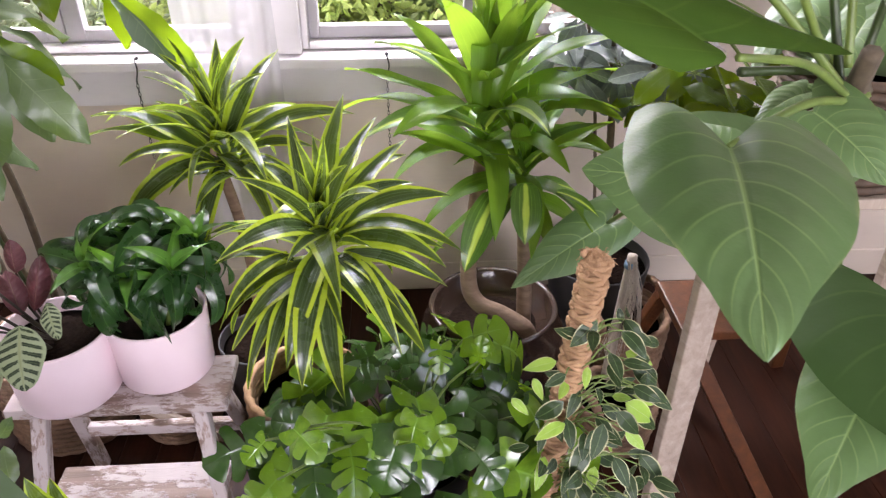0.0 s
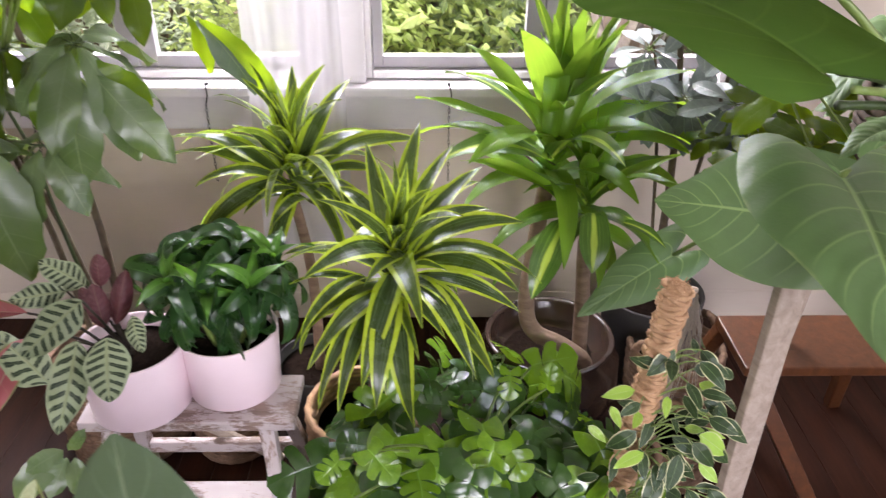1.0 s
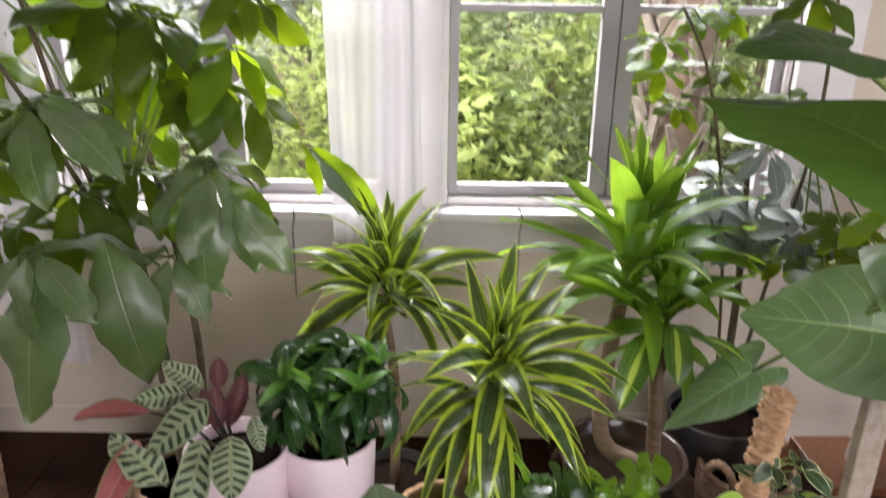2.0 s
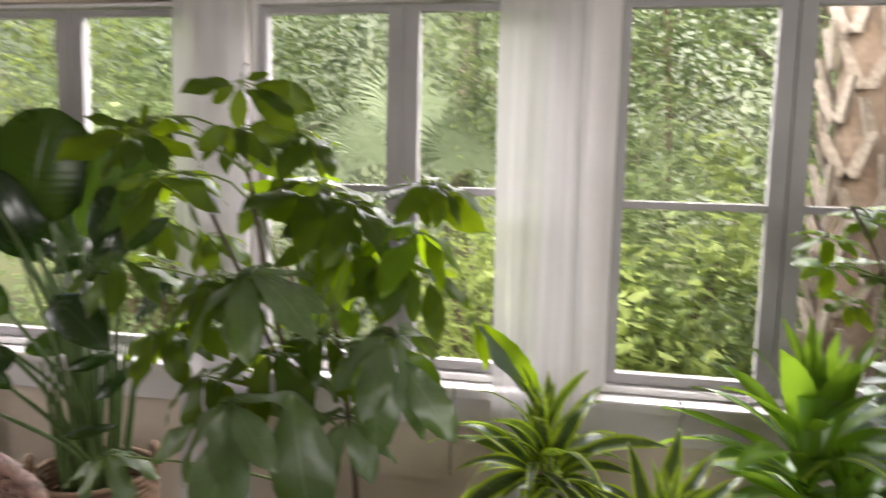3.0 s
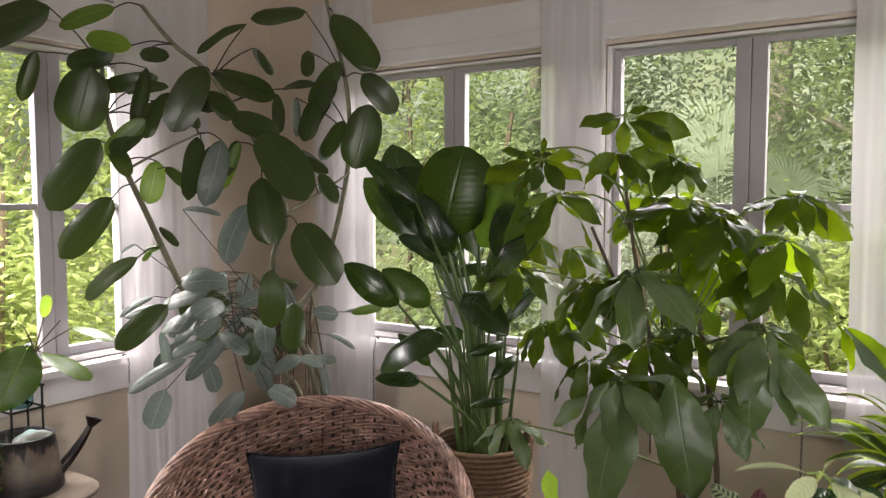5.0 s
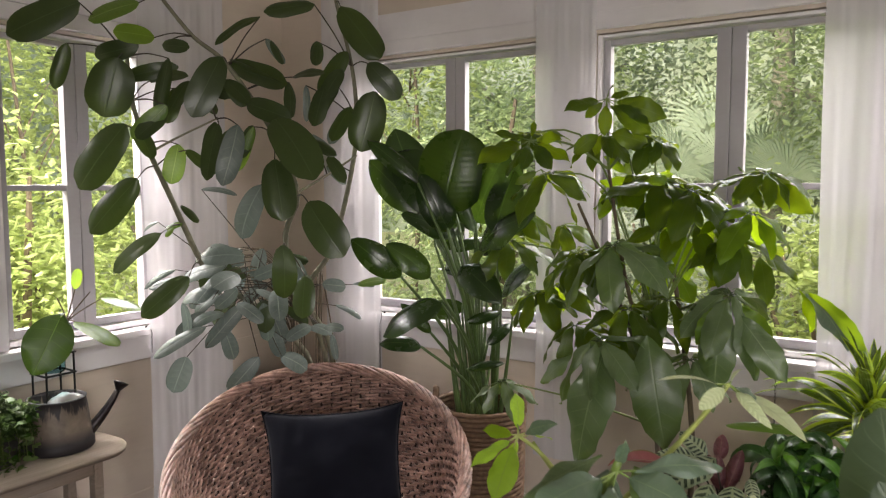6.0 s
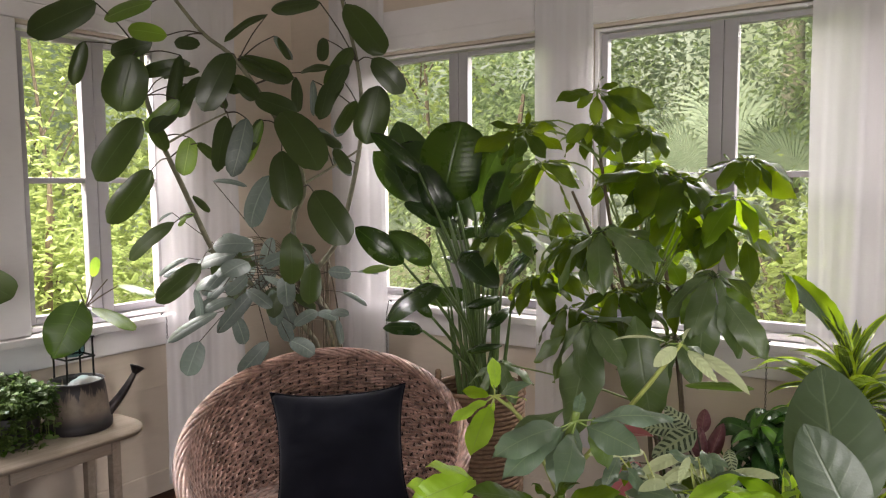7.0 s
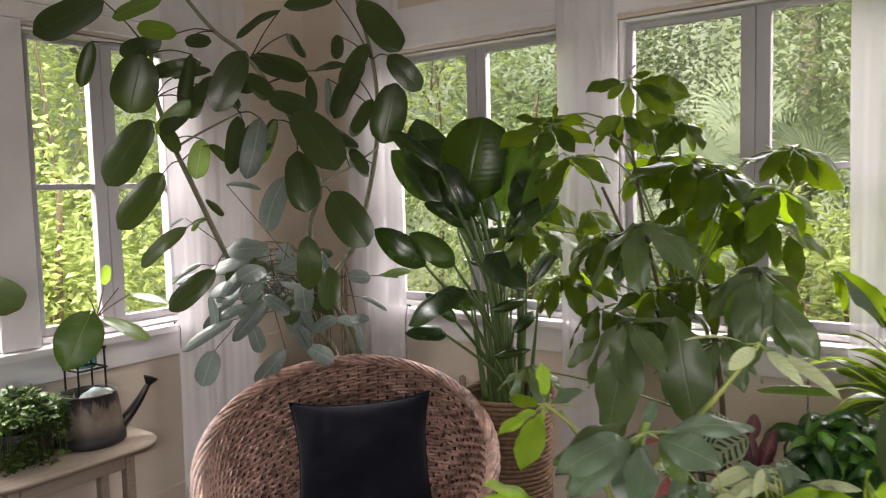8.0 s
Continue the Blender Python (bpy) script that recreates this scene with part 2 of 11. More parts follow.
def leaf_mat(name, lo, hi, rib=None, rib_w=0.03, margin=None, margin_at=0.7, centre=None, centre_w=0.25, fish=None, streak=None,
             veins=9, rough=0.36, through_col=None, through=0.3, dust_sheen=None, relief=0.5, vein_h=0.05, gloss=0.7, vein_mix=0.22, sweep=0.12):
    """A leaf's skin. UV x runs across the blade (midrib at 0.5), y from base to tip."""
    k = Mat(name, rough, spec=gloss)
    nodes, links = k.t.nodes, k.t.links
    u, v = k.uv()
    d = k.math("MULTIPLY", k.math("ABSOLUTE", k.math("SUBTRACT", u, 0.5)), 2.0)
    n = k.noise(k.coord("Object"), 5.0, 4, 0.6)
    fine = k.noise(k.coord("Object"), 45.0, 3)
    c = k.mix(k.ramp(n, 0.25, 0.75), lo, hi)
    c = k.mix(k.math("MULTIPLY", k.random(), 0.55), c, hi)
    lines = k.math("SINE", k.math("MULTIPLY", k.math("SUBTRACT", v, k.math("MULTIPLY", d, sweep)), veins * 6.283))
    if fish:
        f = k.ramp(k.math("ADD", lines, k.math("MULTIPLY_ADD", k.math("SUBTRACT", fine, 0.5), 2.2, k.math("MULTIPLY", k.math("SUBTRACT", n, 0.5), 2.5))), -0.1, 0.45)
        f = k.math("MULTIPLY", f, k.math("MULTIPLY", k.ramp(d, 0.06, 0.14), k.math("SUBTRACT", 1.0, k.ramp(d, 0.80, 0.9))))
        c = k.mix(f, fish, c)
    if streak:
        s = k.noise(k.coord("UV", (26, 0.6, 1)), 1.0, 3)
        c = k.mix(k.math("MULTIPLY", k.ramp(s, 0.52, 0.66), 0.75), c, streak)
    if centre:
        e = k.math("ADD", d, k.math("MULTIPLY", k.math("SUBTRACT", n, 0.5), 0.25))
        c = k.mix(k.math("SUBTRACT", 1.0, k.ramp(e, centre_w, centre_w + 0.12)), c, centre)
    if margin:
        e = k.math("ADD", d, k.math("MULTIPLY", k.math("SUBTRACT", n, 0.5), 0.3))
        c = k.mix(k.ramp(e, margin_at, margin_at + 0.08), c, margin)
    # Pale noise for dust, and for sheen painted into some leaf colours.
    if dust_sheen:
        c = k.mix(k.math("MULTIPLY", k.ramp(k.noise(k.coord("Object"), 3.0, 5, 0.7), 0.35, 0.7), 0.6), c, dust_sheen)
    if rib:
        c = k.mix(k.math("SUBTRACT", 1.0, k.ramp(d, rib_w, rib_w * 2.2)), c, rib)
        thin = k.math("MULTIPLY", k.ramp(lines, 0.93, 1.0), k.math("SUBTRACT", 1.0, k.ramp(d, 0.55, 0.95)))
        c = k.mix(k.math("MULTIPLY", thin, vein_mix), c, rib)
    k.colour(c)
    k.rough(k.math("MULTIPLY_ADD", n, 0.22, rough - 0.1))
    ridge = k.math("MULTIPLY", k.ramp(d, 0.0, 0.06), 0.8)
    h = k.math("ADD", k.math("ADD", k.math("MULTIPLY", lines, vein_h), ridge), k.math("MULTIPLY", fine, 0.08))
    k.bump(h, relief, 0.02)
    t = nodes.new("ShaderNodeBsdfTranslucent")
    k.put(t.inputs[0], k.mix(0.35, through_col or tuple(min(1, 2.2 * x) for x in hi), c))
    mx = nodes.new("ShaderNodeMixShader")
    k.put(mx.inputs[0], k.math("MULTIPLY_ADD", k.math("POWER", k.random(), 2.2), 1.5 * through, 0.5 * through))
    links.new(k.p.outputs[0], mx.inputs[1]), links.new(t.outputs[0], mx.inputs[2])
    links.new(mx.outputs[0], k.out.inputs[0])
    return k.m


LM_LEMON = leaf_mat("lemon_striped_leaf", (0.0153, 0.0306, 0.0093), (0.0281, 0.0485, 0.0179), margin=(0.36, 0.47, 0.03), margin_at=0.60, streak=(0.16, 0.24, 0.09), veins=3, rough=0.26, through_col=(0.40, 0.58, 0.05), through=0.28, relief=0.2, gloss=0.45)
LM_CORN = leaf_mat("corn_plant_leaf", (0.036, 0.100, 0.007), (0.115, 0.235, 0.016), streak=(0.17, 0.28, 0.025), veins=3, rough=0.30, through_col=(0.42, 0.66, 0.05), through=0.42, relief=0.2, gloss=0.5)
LM_CORN_STRIPE = leaf_mat("striped_corn_plant_leaf", (0.022, 0.065, 0.008), (0.055, 0.13, 0.014), centre=(0.36, 0.48, 0.06), centre_w=0.14, streak=(0.16, 0.28, 0.04), veins=3, rough=0.32, through_col=(0.35, 0.55, 0.05), through=0.28, relief=0.2, gloss=0.4)
LM_TWIST = leaf_mat("dark_glossy_twisted_leaf", (0.010, 0.034, 0.011), (0.021, 0.066, 0.014), rib=(0.06, 0.14, 0.03), veins=4, rough=0.28, through_col=(0.14, 0.34, 0.03), through=0.15, relief=0.2, gloss=0.6)
LM_TWIST_YOUNG = leaf_mat("young_glossy_twisted_leaf", (0.045, 0.135, 0.016), (0.08, 0.21, 0.024), rib=(0.12, 0.28, 0.04), veins=4, rough=0.30, through_col=(0.25, 0.5, 0.04), through=0.22, relief=0.2)
LM_CALATHEA = leaf_mat("painted_calathea_leaf", (0.022, 0.042, 0.017), (0.014, 0.028, 0.013), rib=(0.30, 0.35, 0.18), rib_w=0.035, fish=(0.31, 0.37, 0.22), veins=8, rough=0.42, through=0.2, relief=0.4, gloss=0.35)
LM_WINE = leaf_mat("wine_red_leaf_back", (0.16, 0.050, 0.060), (0.10, 0.028, 0.036), rib=(0.20, 0.10, 0.08), veins=8, rough=0.5, through_col=(0.35, 0.08, 0.07), through=0.2)
LM_PINK = leaf_mat("pink_striped_leaf", (0.44, 0.115, 0.13), (0.34, 0.085, 0.09), rib=(0.45, 0.30, 0.22), margin=(0.16, 0.22, 0.07), margin_at=0.85, veins=7, rough=0.4, through_col=(0.6, 0.2, 0.18), through=0.25)
LM_TRAIL = leaf_mat("small_trailing_leaf", (0.06, 0.11, 0.03), (0.13, 0.2, 0.06), veins=2, rough=0.4, through=0.3, relief=0.2)
LM_SPLIT = leaf_mat("split_leaf_green", (0.055, 0.14, 0.006), (0.14, 0.27, 0.010), rib=(0.16, 0.32, 0.03), veins=5, rough=0.22, through_col=(0.34, 0.58, 0.02), through=0.3, relief=0.15, gloss=0.8)
LM_SPLIT_DARK = leaf_mat("split_leaf_dark_green", (0.013, 0.040, 0.007), (0.032, 0.082, 0.012), rib=(0.03, 0.08, 0.015), veins=5, rough=0.22, through_col=(0.14, 0.30, 0.02), through=0.2, relief=0.15, gloss=0.75)
LM_VINE = leaf_mat("cream_edged_leaf", (0.0200, 0.0416, 0.0136), (0.0336, 0.0616, 0.0200), rib=(0.10, 0.16, 0.06), margin=(0.50, 0.50, 0.27), margin_at=0.84, veins=4, rough=0.35, through=0.25, relief=0.3, gloss=0.4)
LM_VINE_NEW = leaf_mat("bright_new_leaf", (0.22, 0.40, 0.04), (0.32, 0.52, 0.06), rib=(0.4, 0.55, 0.15), margin=(0.60, 0.62, 0.30), margin_at=0.86, veins=4, rough=0.35, through=0.35)
LM_PHILO = leaf_mat("broad_philodendron_leaf", (0.082, 0.155, 0.052), (0.118, 0.21, 0.072), rib=(0.24, 0.36, 0.13), rib_w=0.014, veins=8, rough=0.4, through_col=(0.22, 0.42, 0.05), through=0.12, relief=0.25, vein_h=0.08, gloss=0.6, dust_sheen=(0.085, 0.14, 0.055), margin=(0.30, 0.36, 0.14), margin_at=0.985, vein_mix=0.6, sweep=0.26)
# Shaded copy of the philodendron leaf, its shade put into the colour.
LM_PHILO_SHADE = leaf_mat("shaded_philodendron_leaf", (0.022, 0.05, 0.012), (0.033, 0.07, 0.017), rib=(0.07, 0.12, 0.03), rib_w=0.014, veins=8, rough=0.5, through_col=(0.22, 0.42, 0.04), through=0.2, relief=0.15, vein_h=0.12, gloss=0.2, vein_mix=0.5, sweep=0.26)
LM_DUSTY = leaf_mat("dusty_grey_green_leaf", (0.05, 0.078, 0.06), (0.115, 0.148, 0.125), rib=(0.22, 0.26, 0.22), veins=6, rough=0.42, through=0.14, dust_sheen=(0.17, 0.195, 0.185), relief=0.2, vein_mix=0.35)
LM_UMB = leaf_mat("umbrella_tree_leaf", (0.024, 0.05, 0.006), (0.04, 0.074, 0.007), rib=(0.05, 0.08, 0.02), rib_w=0.02, veins=8, rough=0.34, through_col=(0.40, 0.56, 0.010), through=0.38, relief=0.18, gloss=0.25)
# Lit copy of the umbrella leaf: backlight is put into its bright colour.
LM_UMB_LIT = leaf_mat("lit_umbrella_tree_leaf", (0.2175, 0.3915, 0.0261), (0.3480, 0.5510, 0.0362), rib=(0.24, 0.36, 0.06), rib_w=0.02, veins=8, rough=0.38, through_col=(0.46, 0.70, 0.05), through=0.5, relief=0.18)
# Front light and pale sheen on low leaflets are put into this colour.
LM_UMB_SHEEN = leaf_mat("sheen_lit_dusty_umbrella_leaf", (0.05, 0.096, 0.026), (0.088, 0.15, 0.044), rib=(0.16, 0.22, 0.1), rib_w=0.018, veins=8, rough=0.38, through_col=(0.30, 0.46, 0.02), through=0.26, dust_sheen=(0.135, 0.175, 0.1), relief=0.14, gloss=0.7, vein_mix=0.4)
# Milder lit copy for backlit leaflets, the light painted into the green.
LM_UMB_MID = leaf_mat("backlit_umbrella_tree_leaf", (0.045, 0.100, 0.004), (0.075, 0.140, 0.006), rib=(0.09, 0.15, 0.02), rib_w=0.02, veins=8, rough=0.36, through_col=(0.45, 0.66, 0.015), through=0.5, relief=0.18, gloss=0.3)
# Grey sheen of sky light on near leaves, painted into the green.
LM_UMB_GREY = leaf_mat("grey_lit_umbrella_tree_leaf", (0.058, 0.1, 0.056), (0.1, 0.155, 0.094), rib=(0.17, 0.23, 0.12), rib_w=0.02, veins=8, rough=0.32, through_col=(0.2, 0.32, 0.06), through=0.22, dust_sheen=(0.13, 0.17, 0.125), relief=0.12, gloss=0.7, vein_mix=0.4)
LM_BROAD = leaf_mat("broad_dull_leaf", (0.036, 0.058, 0.034), (0.062, 0.092, 0.056), rib=(0.15, 0.19, 0.12), rib_w=0.016, veins=6, rough=0.38, through_col=(0.2, 0.3, 0.06), through=0.15, dust_sheen=(0.085, 0.115, 0.08), relief=0.2, vein_h=0.05, gloss=0.6, vein_mix=0.4, sweep=0.25)
LM_UMB_BACK = leaf_mat("pale_leaf_underside", (0.4301, 0.5060, 0.2530), (0.5313, 0.5946, 0.3289), rib=(0.45, 0.5, 0.3), rib_w=0.02, veins=8, rough=0.6, through=0.3)
LM_BIRD = leaf_mat("broad_dark_green_leaf", (0.007, 0.020, 0.0045), (0.0125, 0.030, 0.006), rib=(0.03, 0.06, 0.015), rib_w=0.02, veins=14, rough=0.24, through_col=(0.20, 0.38, 0.03), through=0.12, relief=0.1, gloss=0.5, vein_h=0.012)
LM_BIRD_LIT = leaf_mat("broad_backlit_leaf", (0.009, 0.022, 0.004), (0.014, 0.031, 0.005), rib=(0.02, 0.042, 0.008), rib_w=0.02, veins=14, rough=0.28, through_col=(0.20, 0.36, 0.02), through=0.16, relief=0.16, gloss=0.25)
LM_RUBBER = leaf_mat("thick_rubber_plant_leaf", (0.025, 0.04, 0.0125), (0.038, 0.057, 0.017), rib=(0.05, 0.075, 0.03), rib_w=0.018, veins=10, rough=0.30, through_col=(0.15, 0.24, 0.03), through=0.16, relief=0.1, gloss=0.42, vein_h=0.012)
# Lit copy of the rubber plant leaf; window light is in its colour.
LM_RUBBER_LIT = leaf_mat("lit_rubber_plant_leaf", (0.05, 0.105, 0.012), (0.085, 0.16, 0.017), rib=(0.18, 0.28, 0.06), rib_w=0.02, veins=10, rough=0.35, through_col=(0.4, 0.6, 0.06), through=0.42, relief=0.2)


def garden_mat(name, shade, mid, light, glow):
    """Leaves of a shrub or tree outdoors: lit and shaded sprays painted by noise, each leaf a little different."""
    k = Mat(name, 0.6, spec=0.2)
    nodes, links = k.t.nodes, k.t.links
    spray = k.noise(k.coord("Object"), 1.5, 4, 0.6)
    fine = k.island()
    c = k.mix(k.ramp(spray, 0.36, 0.50), shade, mid)
    c = k.mix(k.ramp(k.math("MULTIPLY_ADD", fine, 0.12, spray), 0.54, 0.68), c, light)
    k.colour(c)
    t = nodes.new("ShaderNodeBsdfTranslucent")
    k.put(t.inputs[0], k.mix(k.ramp(spray, 0.34, 0.58), shade, glow))
    mx = nodes.new("ShaderNodeMixShader")
    mx.inputs[0].default_value = 0.66
    links.new(k.p.outputs[0], mx.inputs[1]), links.new(t.outputs[0], mx.inputs[2])
    links.new(mx.outputs[0], k.out.inputs[0])
    return k.m


# Haze over the garden is put into these close, pale greens.
LM_BUSH = [garden_mat("garden_leaf_" + n, a, b, c, g) for n, a, b, c, g in (
    ("yellow_green", (0.20, 0.245, 0.085), (0.26, 0.31, 0.11), (0.33, 0.38, 0.15), (0.47, 0.56, 0.20)),
    ("mid_green", (0.15, 0.195, 0.090), (0.19, 0.24, 0.11), (0.25, 0.305, 0.15), (0.38, 0.47, 0.22)),
    ("dark_green", (0.15, 0.18, 0.115), (0.18, 0.21, 0.135), (0.215, 0.25, 0.165), (0.32, 0.38, 0.235)),
    ("light_green", (0.18, 0.235, 0.12), (0.26, 0.325, 0.16), (0.37, 0.43, 0.25), (0.45, 0.54, 0.27)),
    ("hazed_grey_green", (0.17, 0.20, 0.145), (0.235, 0.265, 0.195), (0.32, 0.35, 0.27), (0.36, 0.41, 0.28)))]
LM_FINE = garden_mat("fine_trailing_leaf", (0.03, 0.055, 0.018), (0.055, 0.095, 0.028), (0.12, 0.19, 0.05), (0.13, 0.20, 0.05))
PALM_LEAF = simple("palm_frond", (0.29, 0.35, 0.235), (0.22, 0.28, 0.175), 12, 0.6, 0.1, 0, 0.004, 0.2)
PALM_CORE = simple("dark_palm_fibre", (0.07, 0.05, 0.038), (0.13, 0.095, 0.07), 30, 0.9, 0.6, 0, 0.01)
PALM_BARK = simple("palm_boot_bark", (0.22, 0.19, 0.165), (0.11, 0.09, 0.075), 30, 0.85, 0.6, 0, 0.01)
LITTER = simple("leaf_litter_ground", (0.16, 0.14, 0.07), (0.10, 0.15, 0.045), 3, 0.95, 0.6, 0, 0.03)


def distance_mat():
    """Far woods, seen only through the panes, with haze painted in as pale patches."""
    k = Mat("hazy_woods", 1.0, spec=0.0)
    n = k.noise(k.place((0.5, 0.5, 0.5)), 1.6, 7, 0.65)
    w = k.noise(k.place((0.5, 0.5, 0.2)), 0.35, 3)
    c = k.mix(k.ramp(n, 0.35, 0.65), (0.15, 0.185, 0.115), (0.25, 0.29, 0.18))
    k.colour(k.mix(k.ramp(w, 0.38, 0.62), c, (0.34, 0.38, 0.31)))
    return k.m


HAZE = distance_mat()


# ---- mesh helpers ----
def finish(bm, name, material, smooth=False):
    me = bpy.data.meshes.new(name)
    bm.normal_update()
    bm.to_mesh(me)
    bm.free()
    for mt in material if isinstance(material, (list, tuple)) else [material]:
        me.materials.append(mt)
    if smooth:
        me.polygons.foreach_set("use_smooth", [True] * len(me.polygons))
    return me


def thing(name, at, label, category, group="", kind=""):
    """An Empty at the thing's base, which its parts hang from."""
    ob = new(name)
    ob.empty_display_size = 0.05
    ob.location = at
    ob.matrix_world = Matrix.Translation(at)
    return tagged(ob, label, category, group, kind)


def hang(ob, parent, m=None):
    """Make ob a part of parent; m is its pose in the world."""
    ob.parent = parent
    base = parent
    m = m if m is not None else Matrix()
    chain = Matrix()
    while base is not None:
        chain = base.matrix_basis @ chain
        base = base.parent
    ob.matrix_basis = chain.inverted() @ m
    return ob


def part(name, bm, material, parent=None, label="", smooth=False, m=None):
    me = bm if isinstance(bm, bpy.types.Mesh) else finish(bm, name, material, smooth)
    ob = new(name, me)
    if parent is not None:
        hang(ob, parent, m)
    elif m is not None:
        ob.matrix_basis = m
    if label:
        ob["label"] = label
    return ob


def add_box(bm, lo, hi, bevel=0.0, m=None):
    lo, hi = Vector(lo), Vector(hi)
    c, s = (lo + hi) / 2, hi - lo
    mt = Matrix.LocRotScale(c, None, s)
    r = bmesh.ops.create_cube(bm, size=1, matrix=(m @ mt) if m is not None else mt)
    if bevel:
        edges = list({e for v in r["verts"] for e in v.link_edges})
        bmesh.ops.bevel(bm, geom=edges, offset=bevel, segments=2, profile=0.6, affect="EDGES")
    return bm


def box(lo, hi, bevel=0.004):
    return add_box(bmesh.new(), lo, hi, bevel)


def lathe(profile, segs=40, centre=(0, 0, 0), bm=None, wobble=0.0):
    """Turn a list of (radius, height) round the z axis."""
    bm = bm or bmesh.new()
    rings = []
    for i, (r, z) in enumerate(profile):
        ring = []
        for j in range(segs):
            a = 2 * math.pi * j / segs
            rr = r * (1 + wobble * noise.noise((math.cos(a) * 2, math.sin(a) * 2, z * 9)))
            ring.append(bm.verts.new((centre[0] + rr * math.cos(a), centre[1] + rr * math.sin(a), centre[2] + z)))
        rings.append(ring)
    for a, b in zip(rings, rings[1:]):
        for j in range(segs):
            bm.faces.new((a[j], a[(j + 1) % segs], b[(j + 1) % segs], b[j]))
    if profile[0][0] > 1e-4:
        bm.faces.new(rings[0][::-1])
    if profile[-1][0] > 1e-4:
        bm.faces.new(rings[-1])
    return bm


def smooth_path(points, steps=6):
    """A rounded way through the points."""
    pts = [Vector(p) for p in points]
    out = []
    for i in range(len(pts) - 1):
        p0, p1, p2, p3 = pts[max(i - 1, 0)], pts[i], pts[i + 1], pts[min(i + 2, len(pts) - 1)]
        for k in range(steps):
            t = k / steps
            out.append(0.5 * ((2 * p1) + (p2 - p0) * t + (2 * p0 - 5 * p1 + 4 * p2 - p3) * t * t + (3 * p1 - p0 - 3 * p2 + p3) * t ** 3))
    return out + [pts[-1]]


def add_tube(bm, pts, r0, r1=None, sides=7, closed=False, knots=0.0):
    r1 = r0 if r1 is None else r1
    rings, up = [], Vector((0.13, 0.21, 0.97))
    n = len(pts)
    for i, p in enumerate(pts):
        d = (pts[(i + 1) % n] - pts[i - 1]) if closed else (pts[min(i + 1, n - 1)] - pts[max(i - 1, 0)])
        d = d.normalized() if d.length > 1e-9 else Vector((0, 0, 1))
        x = d.cross(up)
        x = x.normalized() if x.length > 0.05 else d.cross(Vector((1, 0, 0))).normalized()
        y = x.cross(d)
        up = y
        r = r0 + (r1 - r0) * i / max(n - 1, 1)
        r *= 1 + knots * math.sin(i * 2.1)
        rings.append([bm.verts.new(p + r * (math.cos(2 * math.pi * j / sides) * x + math.sin(2 * math.pi * j / sides) * y)) for j in range(sides)])
    pairs = list(zip(rings, rings[1:])) + ([(rings[-1], rings[0])] if closed else [])
    for a, b in pairs:
        for j in range(sides):
            bm.faces.new((a[j], a[(j + 1) % sides], b[(j + 1) % sides], b[j]))
    if not closed:
        bm.faces.new(rings[0][::-1])
        bm.faces.new(rings[-1])
    return bm


def tube(points, r0, r1=None, sides=7, steps=6, knots=0.0):
    return add_tube(bmesh.new(), smooth_path(points, steps), r0, r1, sides, knots=knots)


def structure(name, bm, material, label, category="", smooth=False):
    return tagged(part(name, bm, material, None, "", smooth), label, category or name.split("_")[0], kind="structure")


# ---- the room ----
NY, WX = 1.93, -3.14          # inner faces of the window walls
HEAD, SILL = 1.913, 0.775     # window head and bottom of the openings
CEILING = 2.46
N_OPEN = ((-2.64, -1.665), (-1.512, -0.562), (-0.43, 0.525))
W_OPEN = ((-0.52, 0.435), (0.563, 1.191))


def wall_with_openings(axis, face, depth, start, end, openings):
    """A wall of some thickness with rectangular holes between SILL and HEAD. axis 'x' runs along x."""
    bm = bmesh.new()

    def slab(a, b, z0, z1):
        if b - a < 1e-3:
            return
        if axis == "x":
            add_box(bm, (a, min(face, face + depth), z0), (b, max(face, face + depth), z1))
        else:
            add_box(bm, (min(face, face + depth), a, z0), (max(face, face + depth), b, z1))
    slab(start, end, 0.0, SILL)
    slab(start, end, HEAD, CEILING)
    at = start
    for a, b in openings:
        slab(at, a, SILL, HEAD)
        at = b
    slab(at, end, SILL, HEAD)
    return bm


wall_north = structure("wall_north", wall_with_openings("x", NY, 0.14, WX - 0.14, 2.3, N_OPEN), WALL, "cream painted board wall with three white casement windows", "wall")
wall_west = structure("wall_west", wall_with_openings("y", WX, -0.14, -1.75, NY, W_OPEN), WALL, "cream painted board wall with white casement windows", "wall")
# Unseen walls, window holes added for the fill lamps, dark to cut bounced light.
wall_east = structure("wall_east", wall_with_openings("y", 2.25, 0.14, -1.75, NY, ((-0.85, 0.45),)), UNSEEN_WALL, "unseen wall behind the walk, dark to cut bounced light", "wall")
wall_south = structure("wall_south", wall_with_openings("x", -1.71, -0.14, WX, 2.25, ((-0.25, 0.85),)), UNSEEN_WALL, "unseen wall behind the walk, dark to cut bounced light", "wall")
floor = structure("floor", box((WX - 0.1, -1.75, -0.12), (2.3, NY + 0.1, -0.012), 0), FLOOR, "dark red-brown polished wooden floor", "floor")
ceiling = structure("ceiling", box((WX - 0.14, -1.85, CEILING), (2.39, NY + 0.14, CEILING + 0.1), 0), CEIL, "pale painted board ceiling", "ceiling")


